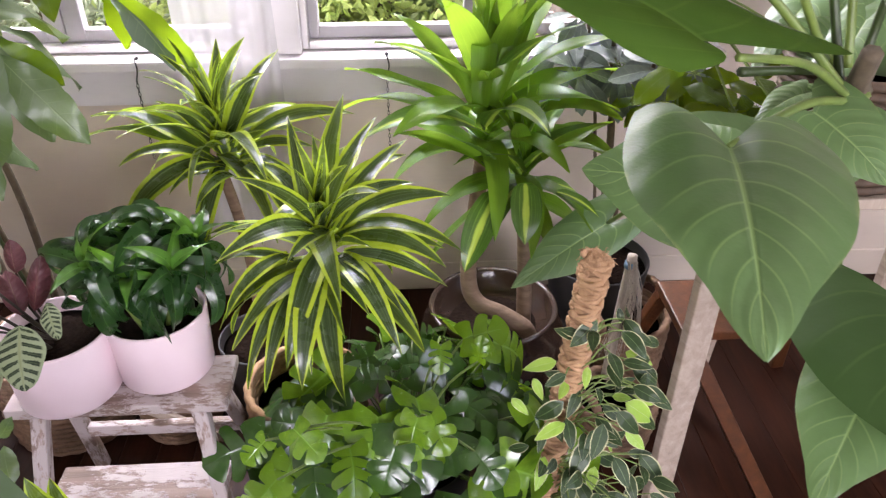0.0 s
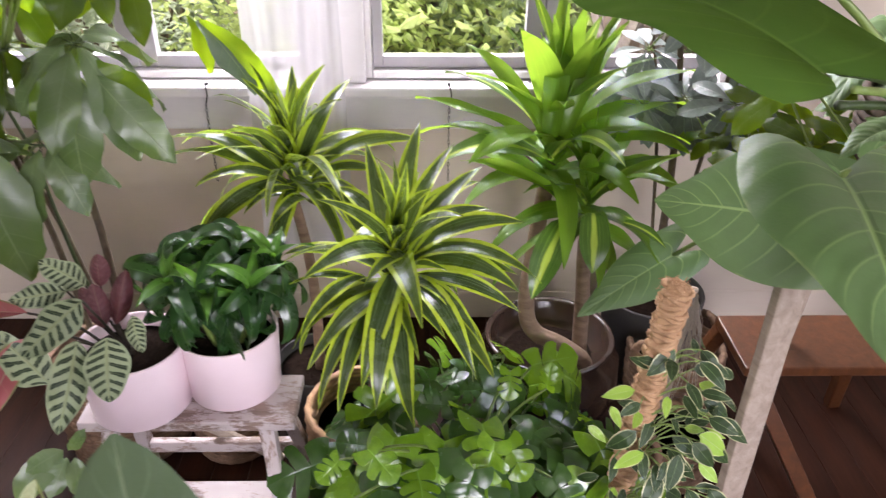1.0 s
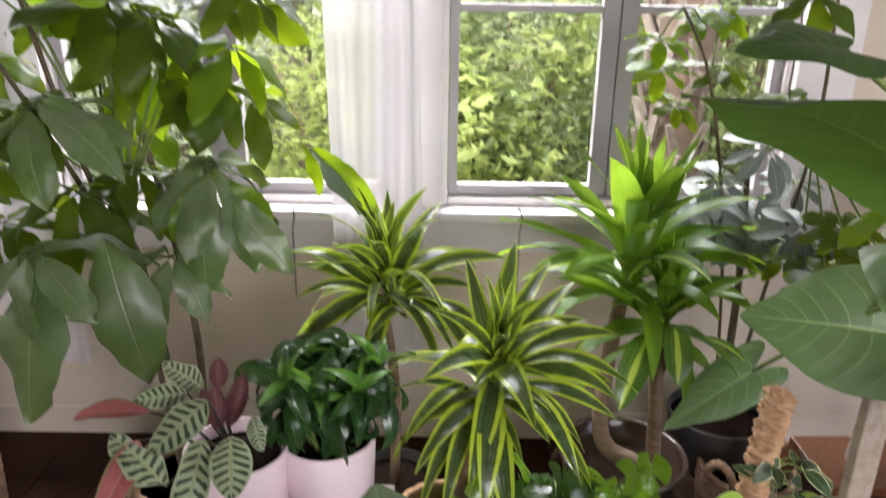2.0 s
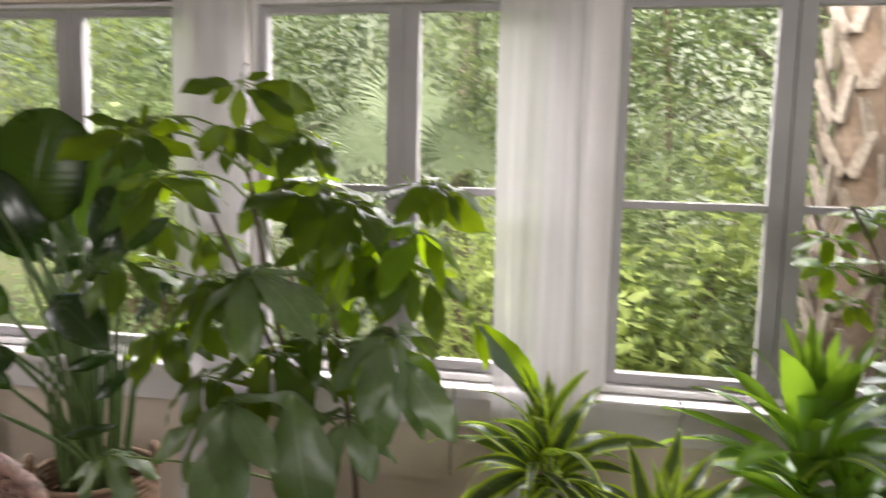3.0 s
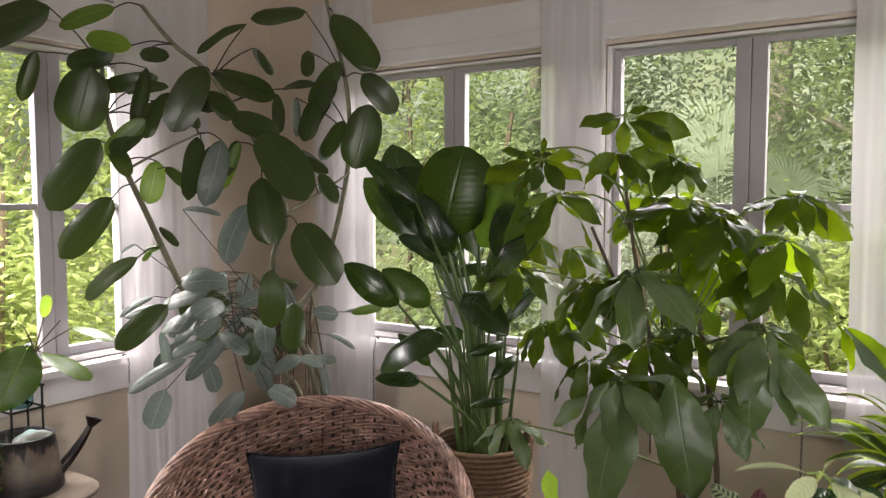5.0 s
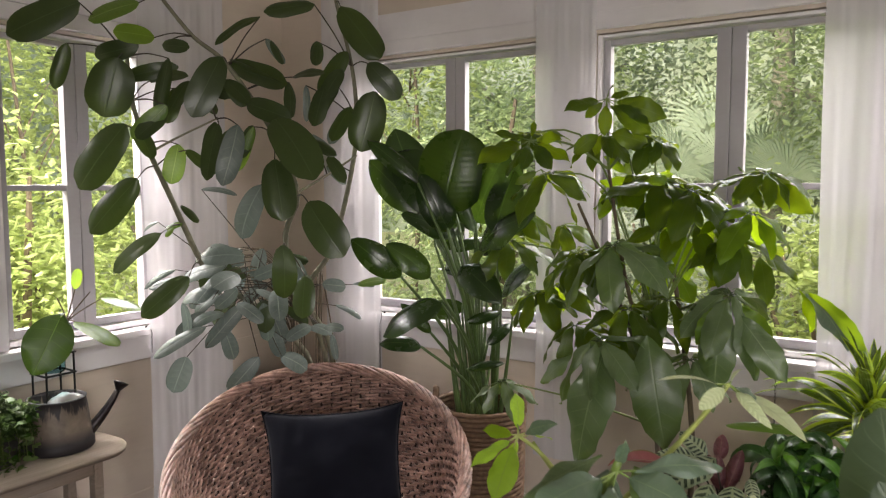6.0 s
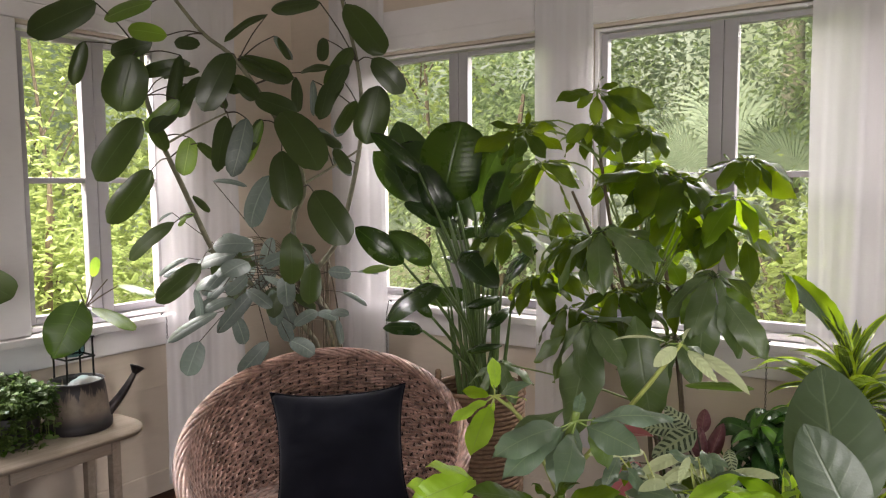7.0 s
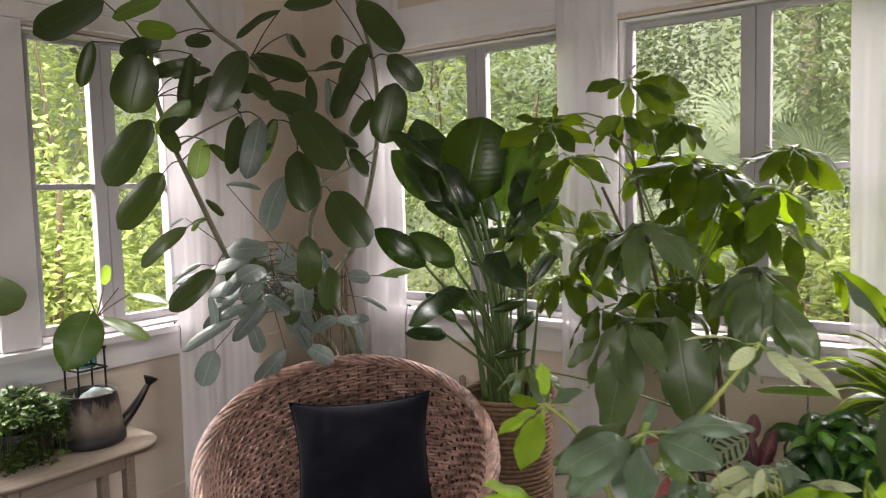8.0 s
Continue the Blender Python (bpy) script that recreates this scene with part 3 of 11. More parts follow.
def lap_boards(parent, name, axis, start, end, out):
    """Wide horizontal boards below the sill, each a little proud at its lower edge."""
    z = 0.10
    while z < 0.63:
        top = min(z + 0.185, 0.645)
        bm = bmesh.new()
        prof = ((0.0, z), (0.016, z), (0.007, top - 0.003), (0.0, top - 0.003))
        ends = []
        for q in (start, end):
            ends.append([bm.verts.new((q, NY - d, h) if axis == "x" else (WX + d, q, h)) for d, h in prof])
        for j in range(4):
            bm.faces.new((ends[0][j], ends[0][(j + 1) % 4], ends[1][(j + 1) % 4], ends[1][j]))
        bm.faces.new(ends[0][::-1]), bm.faces.new(ends[1])
        bmesh.ops.recalc_face_normals(bm, faces=bm.faces)
        part(name, bm, WALL, parent)
        z += 0.185


lap_boards(wall_north, "board", "x", WX + 0.02, 2.25, -1)
lap_boards(wall_west, "board", "y", -1.70, NY - 0.02, 1)


def trim_run(name, lo, hi, label, bevel=0.006, mat=None):
    return structure(name, box(lo, hi, bevel), mat or TRIM, label, "trim")


trim_run("baseboard_north", (WX, NY - 0.02, 0.0), (2.25, NY, 0.1), "cream painted baseboard under the windows", mat=WALL)
trim_run("baseboard_west", (WX, -1.71, 0.0), (WX + 0.02, NY - 0.02, 0.1), "cream painted baseboard under the windows", mat=WALL)
# head casing, frieze and the ledges above the north windows
trim_run("trim_head_north", (-2.745, NY - 0.028, HEAD + 0.012), (2.25, NY, HEAD + 0.075), "white head casing over the windows", 0.008)
trim_run("trim_frieze_north", (-2.72, NY - 0.016, HEAD + 0.075), (2.25, NY, HEAD + 0.19), "white frieze board over the windows", 0.002)
trim_run("trim_frieze_north", (-1.66, NY - 0.016, HEAD + 0.19), (2.25, NY, HEAD + 0.40), "white frieze board over the windows", 0.002)
trim_run("trim_head_west", (WX, -1.71, HEAD + 0.012), (WX + 0.028, 1.34, HEAD + 0.075), "white head casing over the west windows", 0.008)
trim_run("trim_frieze_west", (WX, -1.71, HEAD + 0.078), (WX + 0.016, 1.33, HEAD + 0.19), "white frieze board over the west windows")
trim_run("trim_ledge_west", (WX, -1.71, HEAD + 0.193), (WX + 0.026, 1.32, HEAD + 0.212), "white moulded ledge over the west windows", 0.006)
# upright casings between the windows
for a, b, y0 in ((-1.665, -1.512, NY - 0.035), (-0.562, -0.43, NY - 0.03), (0.525, 0.68, NY - 0.03), (-2.745, -2.64, NY - 0.03)):
    trim_run("trim_casing_north", (a - 0.004, y0, SILL + 0.006), (b + 0.004, NY + 0.0, HEAD + 0.01), "white upright casing between windows")
for a, b in ((0.435, 0.563), (1.191, 1.30), (-0.62, -0.52)):
    trim_run("trim_casing_west", (WX, a - 0.004, SILL + 0.006), (WX + 0.03, b + 0.004, HEAD + 0.01), "white upright casing beside the window")
# sills and aprons
trim_run("sill_north", (-2.80, NY - 0.06, SILL - 0.028), (0.70, NY + 0.055, SILL + 0.004), "white window sill with rounded nosing", 0.008)
trim_run("apron_north", (-2.78, NY - 0.026, 0.648), (0.68, NY, SILL - 0.03), "white apron board under the sill")
trim_run("sill_west", (WX - 0.055, -0.68, SILL - 0.028), (WX + 0.06, 1.33, SILL + 0.004), "white window sill with rounded nosing", 0.008)
trim_run("apron_west", (WX, -0.66, 0.648), (WX + 0.026, 1.31, SILL - 0.03), "white apron board under the sill")


def casement(name, axis, a, b, label, bar=1.348):
    """A pair of casement sashes in their frame, two panes over two, with muntin bars."""
    plane = NY + 0.055 if axis == "x" else WX - 0.055
    win = thing(name, (plane * (axis != "x") + (a + b) / 2 * (axis == "x"), plane if axis == "x" else (a + b) / 2, SILL), label, "window", kind="structure")

    def pc(nm, p, q, z0, z1, depth, mat, bevel=0.004, shift=0.0):
        d0, d1 = plane - depth / 2 + shift, plane + depth / 2 + shift
        bm = box((p, d0, z0), (q, d1, z1), bevel) if axis == "x" else box((d0, p, z0), (d1, q, z1), bevel)
        return part(nm, bm, mat, win)
    e = 0.003
    z0, z1 = SILL + 0.008, HEAD - 0.004
    mid = (a + b) / 2 + 0.002
    into = -0.012 if axis == "x" else 0.012
    pc("window_frame", a + e, a + 0.02, z0, z1, 0.10, TRIM)
    pc("window_frame", b - 0.02, b - e, z0, z1, 0.10, TRIM)
    pc("window_head", a + 0.021, b - 0.021, z1 - 0.012, z1, 0.10, TRIM)
    pc("window_foot", a + 0.021, b - 0.021, z0, z0 + 0.02, 0.10, TRIM)
    lo, hi = z0 + 0.023, z1 - 0.018
    for p, q in ((a + 0.022, mid - 0.0015), (mid + 0.0015, b - 0.022)):
        s = 0.026 if p < mid - 0.2 else 0.047
        s2 = 0.047 if p < mid - 0.2 else 0.026
        pc("sash_stile", p, p + s, lo, hi, 0.036, SASH_SHADE, 0.003, into)
        pc("sash_stile", q - s2, q, lo, hi, 0.036, SASH_SHADE, 0.003, into)
        pc("sash_rail", p + s, q - s2, hi - 0.02, hi, 0.034, SASH_SHADE, 0.003, into)
        pc("sash_rail", p + s, q - s2, lo, lo + 0.032, 0.034, SASH_SHADE, 0.003, into)
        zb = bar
        pc("muntin_bar", p + s, q - s2, zb - 0.011, zb + 0.011, 0.026, SASH_SHADE, 0.003, into)
        for u0, u1 in ((lo + 0.032, zb - 0.011), (zb + 0.011, hi - 0.02)):
            g = pc("pane", p + s - 0.002, q - s2 + 0.002, u0 - 0.002, u1 + 0.002, 0.004, PANE, 0)
            g.visible_shadow = False
    return win


for i, (a, b) in enumerate(N_OPEN):
    casement("window_%d" % (i + 1), "x", a, b, "white painted casement window with four panes and view of garden", (1.352, 1.350, 1.327)[i])
for i, (a, b) in enumerate(W_OPEN):
    casement("window_%d" % (i + 4), "y", a, b, "white painted casement window with four panes and view of shrubs")


def curtain(axis, at, a, b, z0, z1, label, folds=7, depth=0.022, seed=0):
    """A gathered sheer curtain: a thin pleated sheet with a hem."""
    rng = random.Random(seed)
    bm = bmesh.new()
    nu, nv = folds * 12, 14
    jit = [rng.uniform(0.5, 1.3) for _ in range(folds + 2)]
    ph = [rng.uniform(-1.6, 1.6) for _ in range(folds + 2)]
    grid = []
    for j in range(nv + 1):
        h = j / nv
        z = z0 + (z1 - z0) * h
        row = []
        for i in range(nu + 1):
            s = i / nu
            w = s * folds
            k = int(w)
            off = ph[k] * (1 - (w - k)) + ph[k + 1] * (w - k)
            d = depth * (math.sin(2 * math.pi * w + off + 0.5 * math.sin(3 * h + k)) + 0.35 * math.sin(4.7 * math.pi * w + 2 * off))
            d *= (0.75 + 0.4 * (1 - h)) * (jit[k] * (1 - (w - k)) + jit[k + 1] * (w - k))
            along = a + (b - a) * s + 0.012 * math.sin(5 * h + 7 * s) * (1 - h)
            row.append(bm.verts.new((along, at + d, z) if axis == "x" else (at + d, along, z)))
        grid.append(row)
    for j in range(nv):
        for i in range(nu):
            bm.faces.new((grid[j][i], grid[j][i + 1], grid[j + 1][i + 1], grid[j + 1][i]))
    ob = part("curtain", bm, SHEER, None, "", True)
    return tagged(ob, label, "curtain", "sheer curtains")


curtain("x", NY - 0.09, -0.735, -0.485, 0.30, 2.20, "sheer white curtain gathered between two windows", 4, 0.0028, 1)
curtain("x", NY - 0.09, -1.716, -1.475, 0.30, 2.20, "sheer white curtain hanging between two windows", 4, 0.0028, 4)
curtain("x", NY - 0.09, -2.80, -2.47, 0.06, 2.20, "sheer white curtain hanging in the corner", 4, 0.004, 2)
curtain("y", WX + 0.09, 1.07, 1.49, 0.06, 2.20, "sheer white curtain gathered beside the west window", 5, 0.004, 3)


def sill_hook(at, axis, length, label):
    """A small hook with a hanging chain."""
    root = thing("hook_chain", at, label, "hook", "sill hooks")
    x, y, z = at
    ox, oy = (0, -1) if axis == "x" else (1, 0)
    part("hook", tube([(x, y, z), (x + ox * 0.02, y + oy * 0.02, z + 0.004), (x + ox * 0.034 + 0.006, y + oy * 0.034, z - 0.02), (x + ox * 0.036, y + oy * 0.036, z - 0.045)], 0.0022, 0.0018, 5), BLACK_METAL, root)
    part("knob", lathe([(0.001, -0.005), (0.005, -0.003), (0.005, 0.003), (0.001, 0.005)], 8, (x + ox * 0.004, y + oy * 0.004, z)), BLACK_METAL, root)
    bm = bmesh.new()
    k = int(length / 0.011)
    for i in range(k):
        c = Vector((x + ox * 0.038, y + oy * 0.038, z - 0.05 - 0.011 * i))
        ring = [c + Vector(((0.0032 if i % 2 else 0) * math.cos(t), (0 if i % 2 else 0.0032) * math.cos(t), 0.0075 * math.sin(t))) for t in (j * math.pi / 3 for j in range(6))]
        add_tube(bm, ring, 0.0010, None, 3, True)
    part("chain", bm, BLACK_METAL, root)
    return root


for hx in (-0.205, -0.84, -1.30, -2.47):
    sill_hook((hx, NY - 0.058, SILL + 0.015), "x", 0.22, "small dark hook with hanging chain on the window sill")
sill_hook((WX + 0.058, 1.085, SILL + 0.012), "y", 0.06, "small dark hook on the west window sill")


# ---- leaf meshes ----
def blade(name, width, material, nu=6, nv=12, arch=0.5, fold=0.12, heart=0.0, wave=0.0, curl=0.0, shape="oval", twist=0.0, seed=0, gutter=0.0, tip=1.0, scallop=0.0):
    """A leaf of length 1 along +Y, its face to +Z, with UVs. width is the full width over the length; arch bends it (radians)."""
    rng = random.Random(seed)
    ph = rng.uniform(0, 6)

    def half(v):
        if shape == "strap":
            w = min(1, (v / 0.10) ** 0.5 * 0.55 + 0.45) * (1 - v ** 5) ** 0.8 * (0.75 + 0.55 * math.sin(math.pi * min(v * 0.95 + 0.06, 1)) ** 0.8) / 1.25
        elif shape == "sword":
            w = (0.60 + 0.40 * min(1, v / 0.34) ** 0.8) * (1 - max(0, (v - 0.34) / 0.66) ** 1.7)
        elif shape == "oval":
            w = math.sin(math.pi * min(1, v ** 0.86)) ** 0.62
        elif shape == "ellipse":
            w = max(0.0, 1 - abs(2 * v - 1) ** 2.5) ** 0.5 * (1 - 0.14 * (1 - v))
        elif shape == "round":
            w = math.sqrt(max(0, 1 - (2 * v - 1) ** 2)) ** 0.9
        elif shape == "lance":
            w = math.sin(math.pi * v ** 0.75) ** 0.85
        elif shape == "leaflet":
            w = math.sin(math.pi * v ** 1.08) ** 0.66 * (1 if v < 0.86 else 1 - 0.35 * ((v - 0.86) / 0.14) ** 0.7)
        elif shape == "obovate":
            w = math.sin(math.pi * v ** 1.35) ** 0.72
        else:
            w = (1 - v ** 2.5) ** 0.82 * (0.76 + 0.40 * math.sin(math.pi * min(1, v * 1.0 + 0.20)))
        return max(w, 0.0) * width / 2

    ys, zs = [0.0], [0.0]
    for j in range(nv):
        th = -arch * ((j + 0.5) / nv) ** tip
        ys.append(ys[-1] + math.cos(th) / nv)
        zs.append(zs[-1] + math.sin(th) / nv)
    ang = math.atan2(zs[-1], ys[-1])
    ln = math.hypot(zs[-1], ys[-1])
    bm = bmesh.new()
    uvl = bm.loops.layers.uv.new("UVMap")
    grid = []
    for j in range(nv + 1):
        v = j / nv
        y0 = (ys[j] * math.cos(ang) + zs[j] * math.sin(ang)) / ln
        z0 = (-ys[j] * math.sin(ang) + zs[j] * math.cos(ang)) / ln
        w = half(min(max(v, 0.004), 0.998)) * (1 + scallop * math.sin(ph + 31 * v))
        row = []
        for i in range(nu + 1):
            u = 2 * i / nu - 1
            x = u * w
            y = y0 - heart * math.sin(abs(u) * 2.25) * max(0, 1 - v * 2.0) ** 1.3
            z = z0 + fold * abs(x) - gutter * (1 - u * u) * w
            z += wave * width * abs(u) ** 2 * math.sin(ph + v * 11 + (2.1 if u > 0 else 0))
            z -= curl * (u * u) * w
            a = twist * (v - 0.2)
            x, z = x * math.cos(a) + (z - z0) * math.sin(a), z0 + (z - z0) * math.cos(a) - x * math.sin(a)
            row.append((bm.verts.new((x, y, z)), ((u + 1) / 2, v)))
        grid.append(row)
    for j in range(nv):
        for i in range(nu):
            q = (grid[j][i], grid[j][i + 1], grid[j + 1][i + 1], grid[j + 1][i])
            f = bm.faces.new([c[0] for c in q])
            f.smooth = True
            for lp, c in zip(f.loops, q):
                lp[uvl].uv = c[1]
    return finish(bm, name, material)


def split_blade(name, material, lobes=3, width=0.95, seed=0):
    """A broad leaf cut into rounded fingers by slits that stop short of the midrib."""
    rg = random.Random(seed)
    bm = bmesh.new()
    uvl = bm.loops.layers.uv.new("UVMap")
    nr, nq = 7, 5
    for side in (-1, 1):
        marks = [0.0] + sorted(0.94 * (k + rg.uniform(-0.12, 0.12)) / lobes for k in range(1, lobes)) + [1.0]
        for k in range(lobes):
            v0, v1 = marks[k], marks[k + 1]
            cut0 = 0.0 if k == 0 else rg.uniform(0.05, 0.10)
            cut1 = 0.0 if k == lobes - 1 else rg.uniform(0.05, 0.10)
            root = rg.uniform(0.30, 0.50)
            mid = (v0 + v1) / 2
            span = width / 2 * (0.80 + 0.34 * math.sin(math.pi * (0.12 + 0.72 * mid))) 
            rows = []
            for a in range(nr + 1):
                r = a / nr
                open_ = max(0.0, (r - root) / (1 - root)) ** 0.55
                row = []
                for b in range(nq + 1):
                    q = b / nq
                    e = (v0 + (v1 - v0) * (cut0 * open_ + q * (1 - (cut0 + cut1) * open_)))
                    end = (1 - 0.16 * abs(2 * q - 1) ** 3) * ((1 - q) ** 0.55 if k == lobes - 1 else 1.0)
                    x = side * r * end * span
                    y = e + r * (0.20 * mid + (-0.26 * (1 - q) if k == 0 else 0.05))
                    z = -0.30 * y * y - 0.55 * x * x + 0.20 * abs(x) + 0.025 * math.sin(7 * e + 4 * x + seed)
                    row.append((bm.verts.new((x, y, z)), (0.5 + side * 0.5 * r, min(1.0, e))))
                rows.append(row)
            for a in range(nr):
                for b in range(nq):
                    c4 = (rows[a][b], rows[a + 1][b], rows[a + 1][b + 1], rows[a][b + 1])
                    f = bm.faces.new([c[0] for c in (c4 if side > 0 else c4[::-1])])
                    f.smooth = True
                    for lp, c in zip(f.loops, c4 if side > 0 else c4[::-1]):
                        lp[uvl].uv = c[1]
    bmesh.ops.remove_doubles(bm, verts=bm.verts, dist=0.0005)
    return finish(bm, name, material)


def leaf_pose(base, tip, up=(0, 0, 1), wide=1.0, roll=0.0):
    """The pose of a unit blade that runs from base to tip with its face towards up."""
    b, t = Vector(base), Vector(tip)
    y = t - b
    ln = y.length
    y.normalize()
    z = Vector(up)
    z = z - y * z.dot(y)
    z = z.normalized() if z.length > 0.02 else Vector((0.3, -0.8, 0.5)).cross(y).normalized()
    x = y.cross(z)
    m = Matrix((x, y, z)).transposed().to_4x4()
    return Matrix.Translation(b) @ m @ Matrix.Rotation(roll, 4, "Y") @ Matrix.Diagonal((ln * wide, ln, ln, 1))


def leaf(plant, mesh, base, tip, up=(0, 0, 1), wide=1.0, name="leaf", roll=0.0):
    ob = new(name, mesh)
    return hang(ob, plant, leaf_pose(base, tip, up, wide, roll))


def stalk(plant, points, r0, r1, material, name="stem", sides=6, steps=5):
    return part(name, tube(points, r0, r1, sides, steps), material, plant, "", True)


def arching_blade(name, width, material, launch, end, seed, fold=0.22, wave=0.03, twist=0.0):
    """A sword leaf of length 1 that sets out along +Y at the launch angle and bends over to the end angle (degrees)."""
    rg = random.Random(seed)
    nu, nv = 6, 16
    ph, sway = rg.uniform(0, 6), rg.uniform(-0.10, 0.10)
    bm = bmesh.new()
    uvl = bm.loops.layers.uv.new("UVMap")
    y = z = 0.0
    rows = []
    for j in range(nv + 1):
        v = j / nv
        el = radians(launch + (end - launch) * v ** 1.25)
        if j:
            y, z = y + math.cos(el) / nv, z + math.sin(el) / nv
        w = width / 2 * (0.55 + 0.45 * min(1, v / 0.3) ** 0.8) * (1 - max(0, (min(v, 0.995) - 0.3) / 0.7) ** 1.9)
        up = Vector((0, -math.sin(el), math.cos(el)))
        a = twist * v + 0.12 * math.sin(ph + 3 * v)
        side = Vector((math.cos(a), 0, 0)) + up * math.sin(a)
        nrm = up * math.cos(a) - Vector((math.sin(a), 0, 0))
        row = []
        for i in range(nu + 1):
            u = 2 * i / nu - 1
            p = Vector((sway * v * v, y, z)) + side * u * w + nrm * (fold * (1 - 0.5 * v) * abs(u) * w + wave * width * u * u * math.sin(ph + 9 * v + (2 if u > 0 else 0)))
            row.append((bm.verts.new(p), ((u + 1) / 2, v)))
        rows.append(row)
    for j in range(nv):
        for i in range(nu):
            q = (rows[j][i], rows[j][i + 1], rows[j + 1][i + 1], rows[j + 1][i])
            f = bm.faces.new([c[0] for c in q])
            f.smooth = True
            for lp, c in zip(f.loops, q):
                lp[uvl].uv = c[1]
    return finish(bm, name, material)


def fountain(plant, meshes, centre, rng, count, length, axis=(0, 0, 1), core=0.08, start=0.0, wide=1.0):
    """Arching leaves round a growing tip, the young ones upright in the middle and the old ones bent over below."""
    q = Vector((0, 0, 1)).rotation_difference(Vector(axis).normalized()).to_matrix().to_4x4()
    for i in range(count):
        f = i / max(count - 1, 1)
        pick = min(len(meshes) - 1, max(0, int(len(meshes) * f + rng.uniform(-1.3, 1.3))))
        ln = length * (0.60 + 0.45 * min(1, f * 2.2)) * rng.uniform(0.80, 1.12)
        m = Matrix.Translation(centre) @ q @ Matrix.Translation((0, 0, core * (0.5 - f))) @ Matrix.Rotation(start + i * 2.39996 + rng.uniform(-0.3, 0.3), 4, "Z")
        hang(new("leaf", meshes[pick]), plant, m @ Matrix.Rotation(rng.uniform(-0.14, 0.14), 4, "Y") @ Matrix.Diagonal((ln * wide * rng.uniform(0.85, 1.15), ln, ln, 1)))


def umbrella(plant, meshes, centre, rng, count, length, axis=(0, 0, 1), droop=35, wide=1.0, start=0.0, sweep=360, stem_mat=None):
    """A whorl of leaflets round the end of a stalk."""
    c = Vector(centre)
    q = Vector((0, 0, 1)).rotation_difference(Vector(axis).normalized())
    for i in range(count):
        az = start + radians(sweep) * i / count + rng.uniform(-0.12, 0.12)
        el = radians(-droop + rng.uniform(-14, 14))
        ln = length * rng.uniform(0.75, 1.1)
        flat = Vector((math.cos(az), math.sin(az), 0))
        d = flat * math.cos(el) + Vector((0, 0, math.sin(el)))
        b0 = d * (0.16 * ln)
        b0.z = abs(b0.z) * 0.2
        base, tip = c + q @ b0, c + q @ (b0 + d * ln)
        up = q @ (Vector((0, 0, 1)) * math.cos(el) - flat * math.sin(el) + Vector((rng.uniform(-0.2, 0.2), rng.uniform(-0.2, 0.2), 0)))
        leaf(plant, meshes[rng.randrange(len(meshes))], base, tip, up, wide * rng.uniform(0.85, 1.15), "leaflet")
        stalk(plant, [c, base], 0.0016, 0.0012, stem_mat or STEM, "stalk", 4, 1)


BENDS = ((86, 66), (80, 44), (72, 18), (64, -8), (55, -28), (46, -46), (34, -60), (22, -70), (8, -78), (-8, -84))
LEMON_ARCH = [arching_blade("lemon_leaf", 0.185, LM_LEMON, a + d, b + d, 100 + 7 * i + k, 0.25, 0.03, (0.5, -0.6)[k]) for i, (a, b) in enumerate(BENDS) for k, d in enumerate((-4, 5))]
CORN_ARCH = [arching_blade("corn_leaf", 0.215, (LM_CORN, LM_CORN, LM_CORN_STRIPE)[(i + k) % 3], a + d, b + d + 14, 300 + 7 * i + k, 0.25, 0.06, (0.4, -0.5)[k]) for i, (a, b) in enumerate(BENDS) for k, d in enumerate((-4, 5))]
LEMON = [blade("lemon_leaf", 0.205, LM_LEMON, 6, 12, a, 0.18, shape="sword", twist=t, wave=0.05, seed=s) for a, t, s in ((0.5, 0.4, 1), (0.9, -0.5, 2), (1.4, 0.6, 3), (1.8, -0.4, 4), (2.2, 0.5, 42))]
CORN_STRIPE = [blade("striped_corn_leaf", 0.225, LM_CORN_STRIPE, 6, 12, a, 0.3, shape="strap", twist=t, wave=0.06, seed=s) for a, t, s in ((0.5, 0.1, 44), (1.0, -0.2, 45))]
CORN = [blade("corn_leaf", 0.215, LM_CORN, 6, 12, a, 0.25, shape="sword", twist=t, wave=0.08, seed=s) for a, t, s in ((0.6, 0.2, 5), (1.0, -0.4, 6), (1.5, 0.3, 7), (2.0, -0.3, 8))]
TWIST = [arching_blade("twist_leaf", w, mt, a, b, 500 + i, 0.35, 0.06, t) for i, (a, b, w, t, mt) in enumerate(((80, -20, 0.22, 1.0, LM_TWIST_YOUNG), (70, -80, 0.25, -1.4, LM_TWIST_YOUNG), (66, -90, 0.25, 1.6, LM_TWIST), (58, -150, 0.24, -1.2, LM_TWIST), (48, -100, 0.26, 1.8, LM_TWIST), (38, -150, 0.25, 1.2, LM_TWIST), (24, -110, 0.25, -1.6, LM_TWIST), (8, -130, 0.25, 1.2, LM_TWIST)))]
CUT_HEART = blade("cutting_leaf", 0.88, leaf_mat("matte_green_cutting_leaf", (0.010, 0.026, 0.006), (0.017, 0.040, 0.008), rib=(0.09, 0.15, 0.04), rib_w=0.014, veins=6, rough=0.34, through_col=(0.22, 0.40, 0.03), through=0.1, relief=0.12, gloss=0.4), 14, 18, 0.4, 0.08, heart=0.08, shape="oval", wave=0.03, curl=0.15, seed=70)
CALA = [blade("calathea_leaf", 0.54, LM_CALATHEA, 8, 16, a, 0.14, shape="oval", wave=0.13, curl=0.35, seed=s) for a, s in ((0.5, 13), (0.9, 14))]
WINE = blade("wine_leaf", 0.40, LM_WINE, 8, 12, 0.5, 0.1, shape="oval", curl=1.1, seed=15)
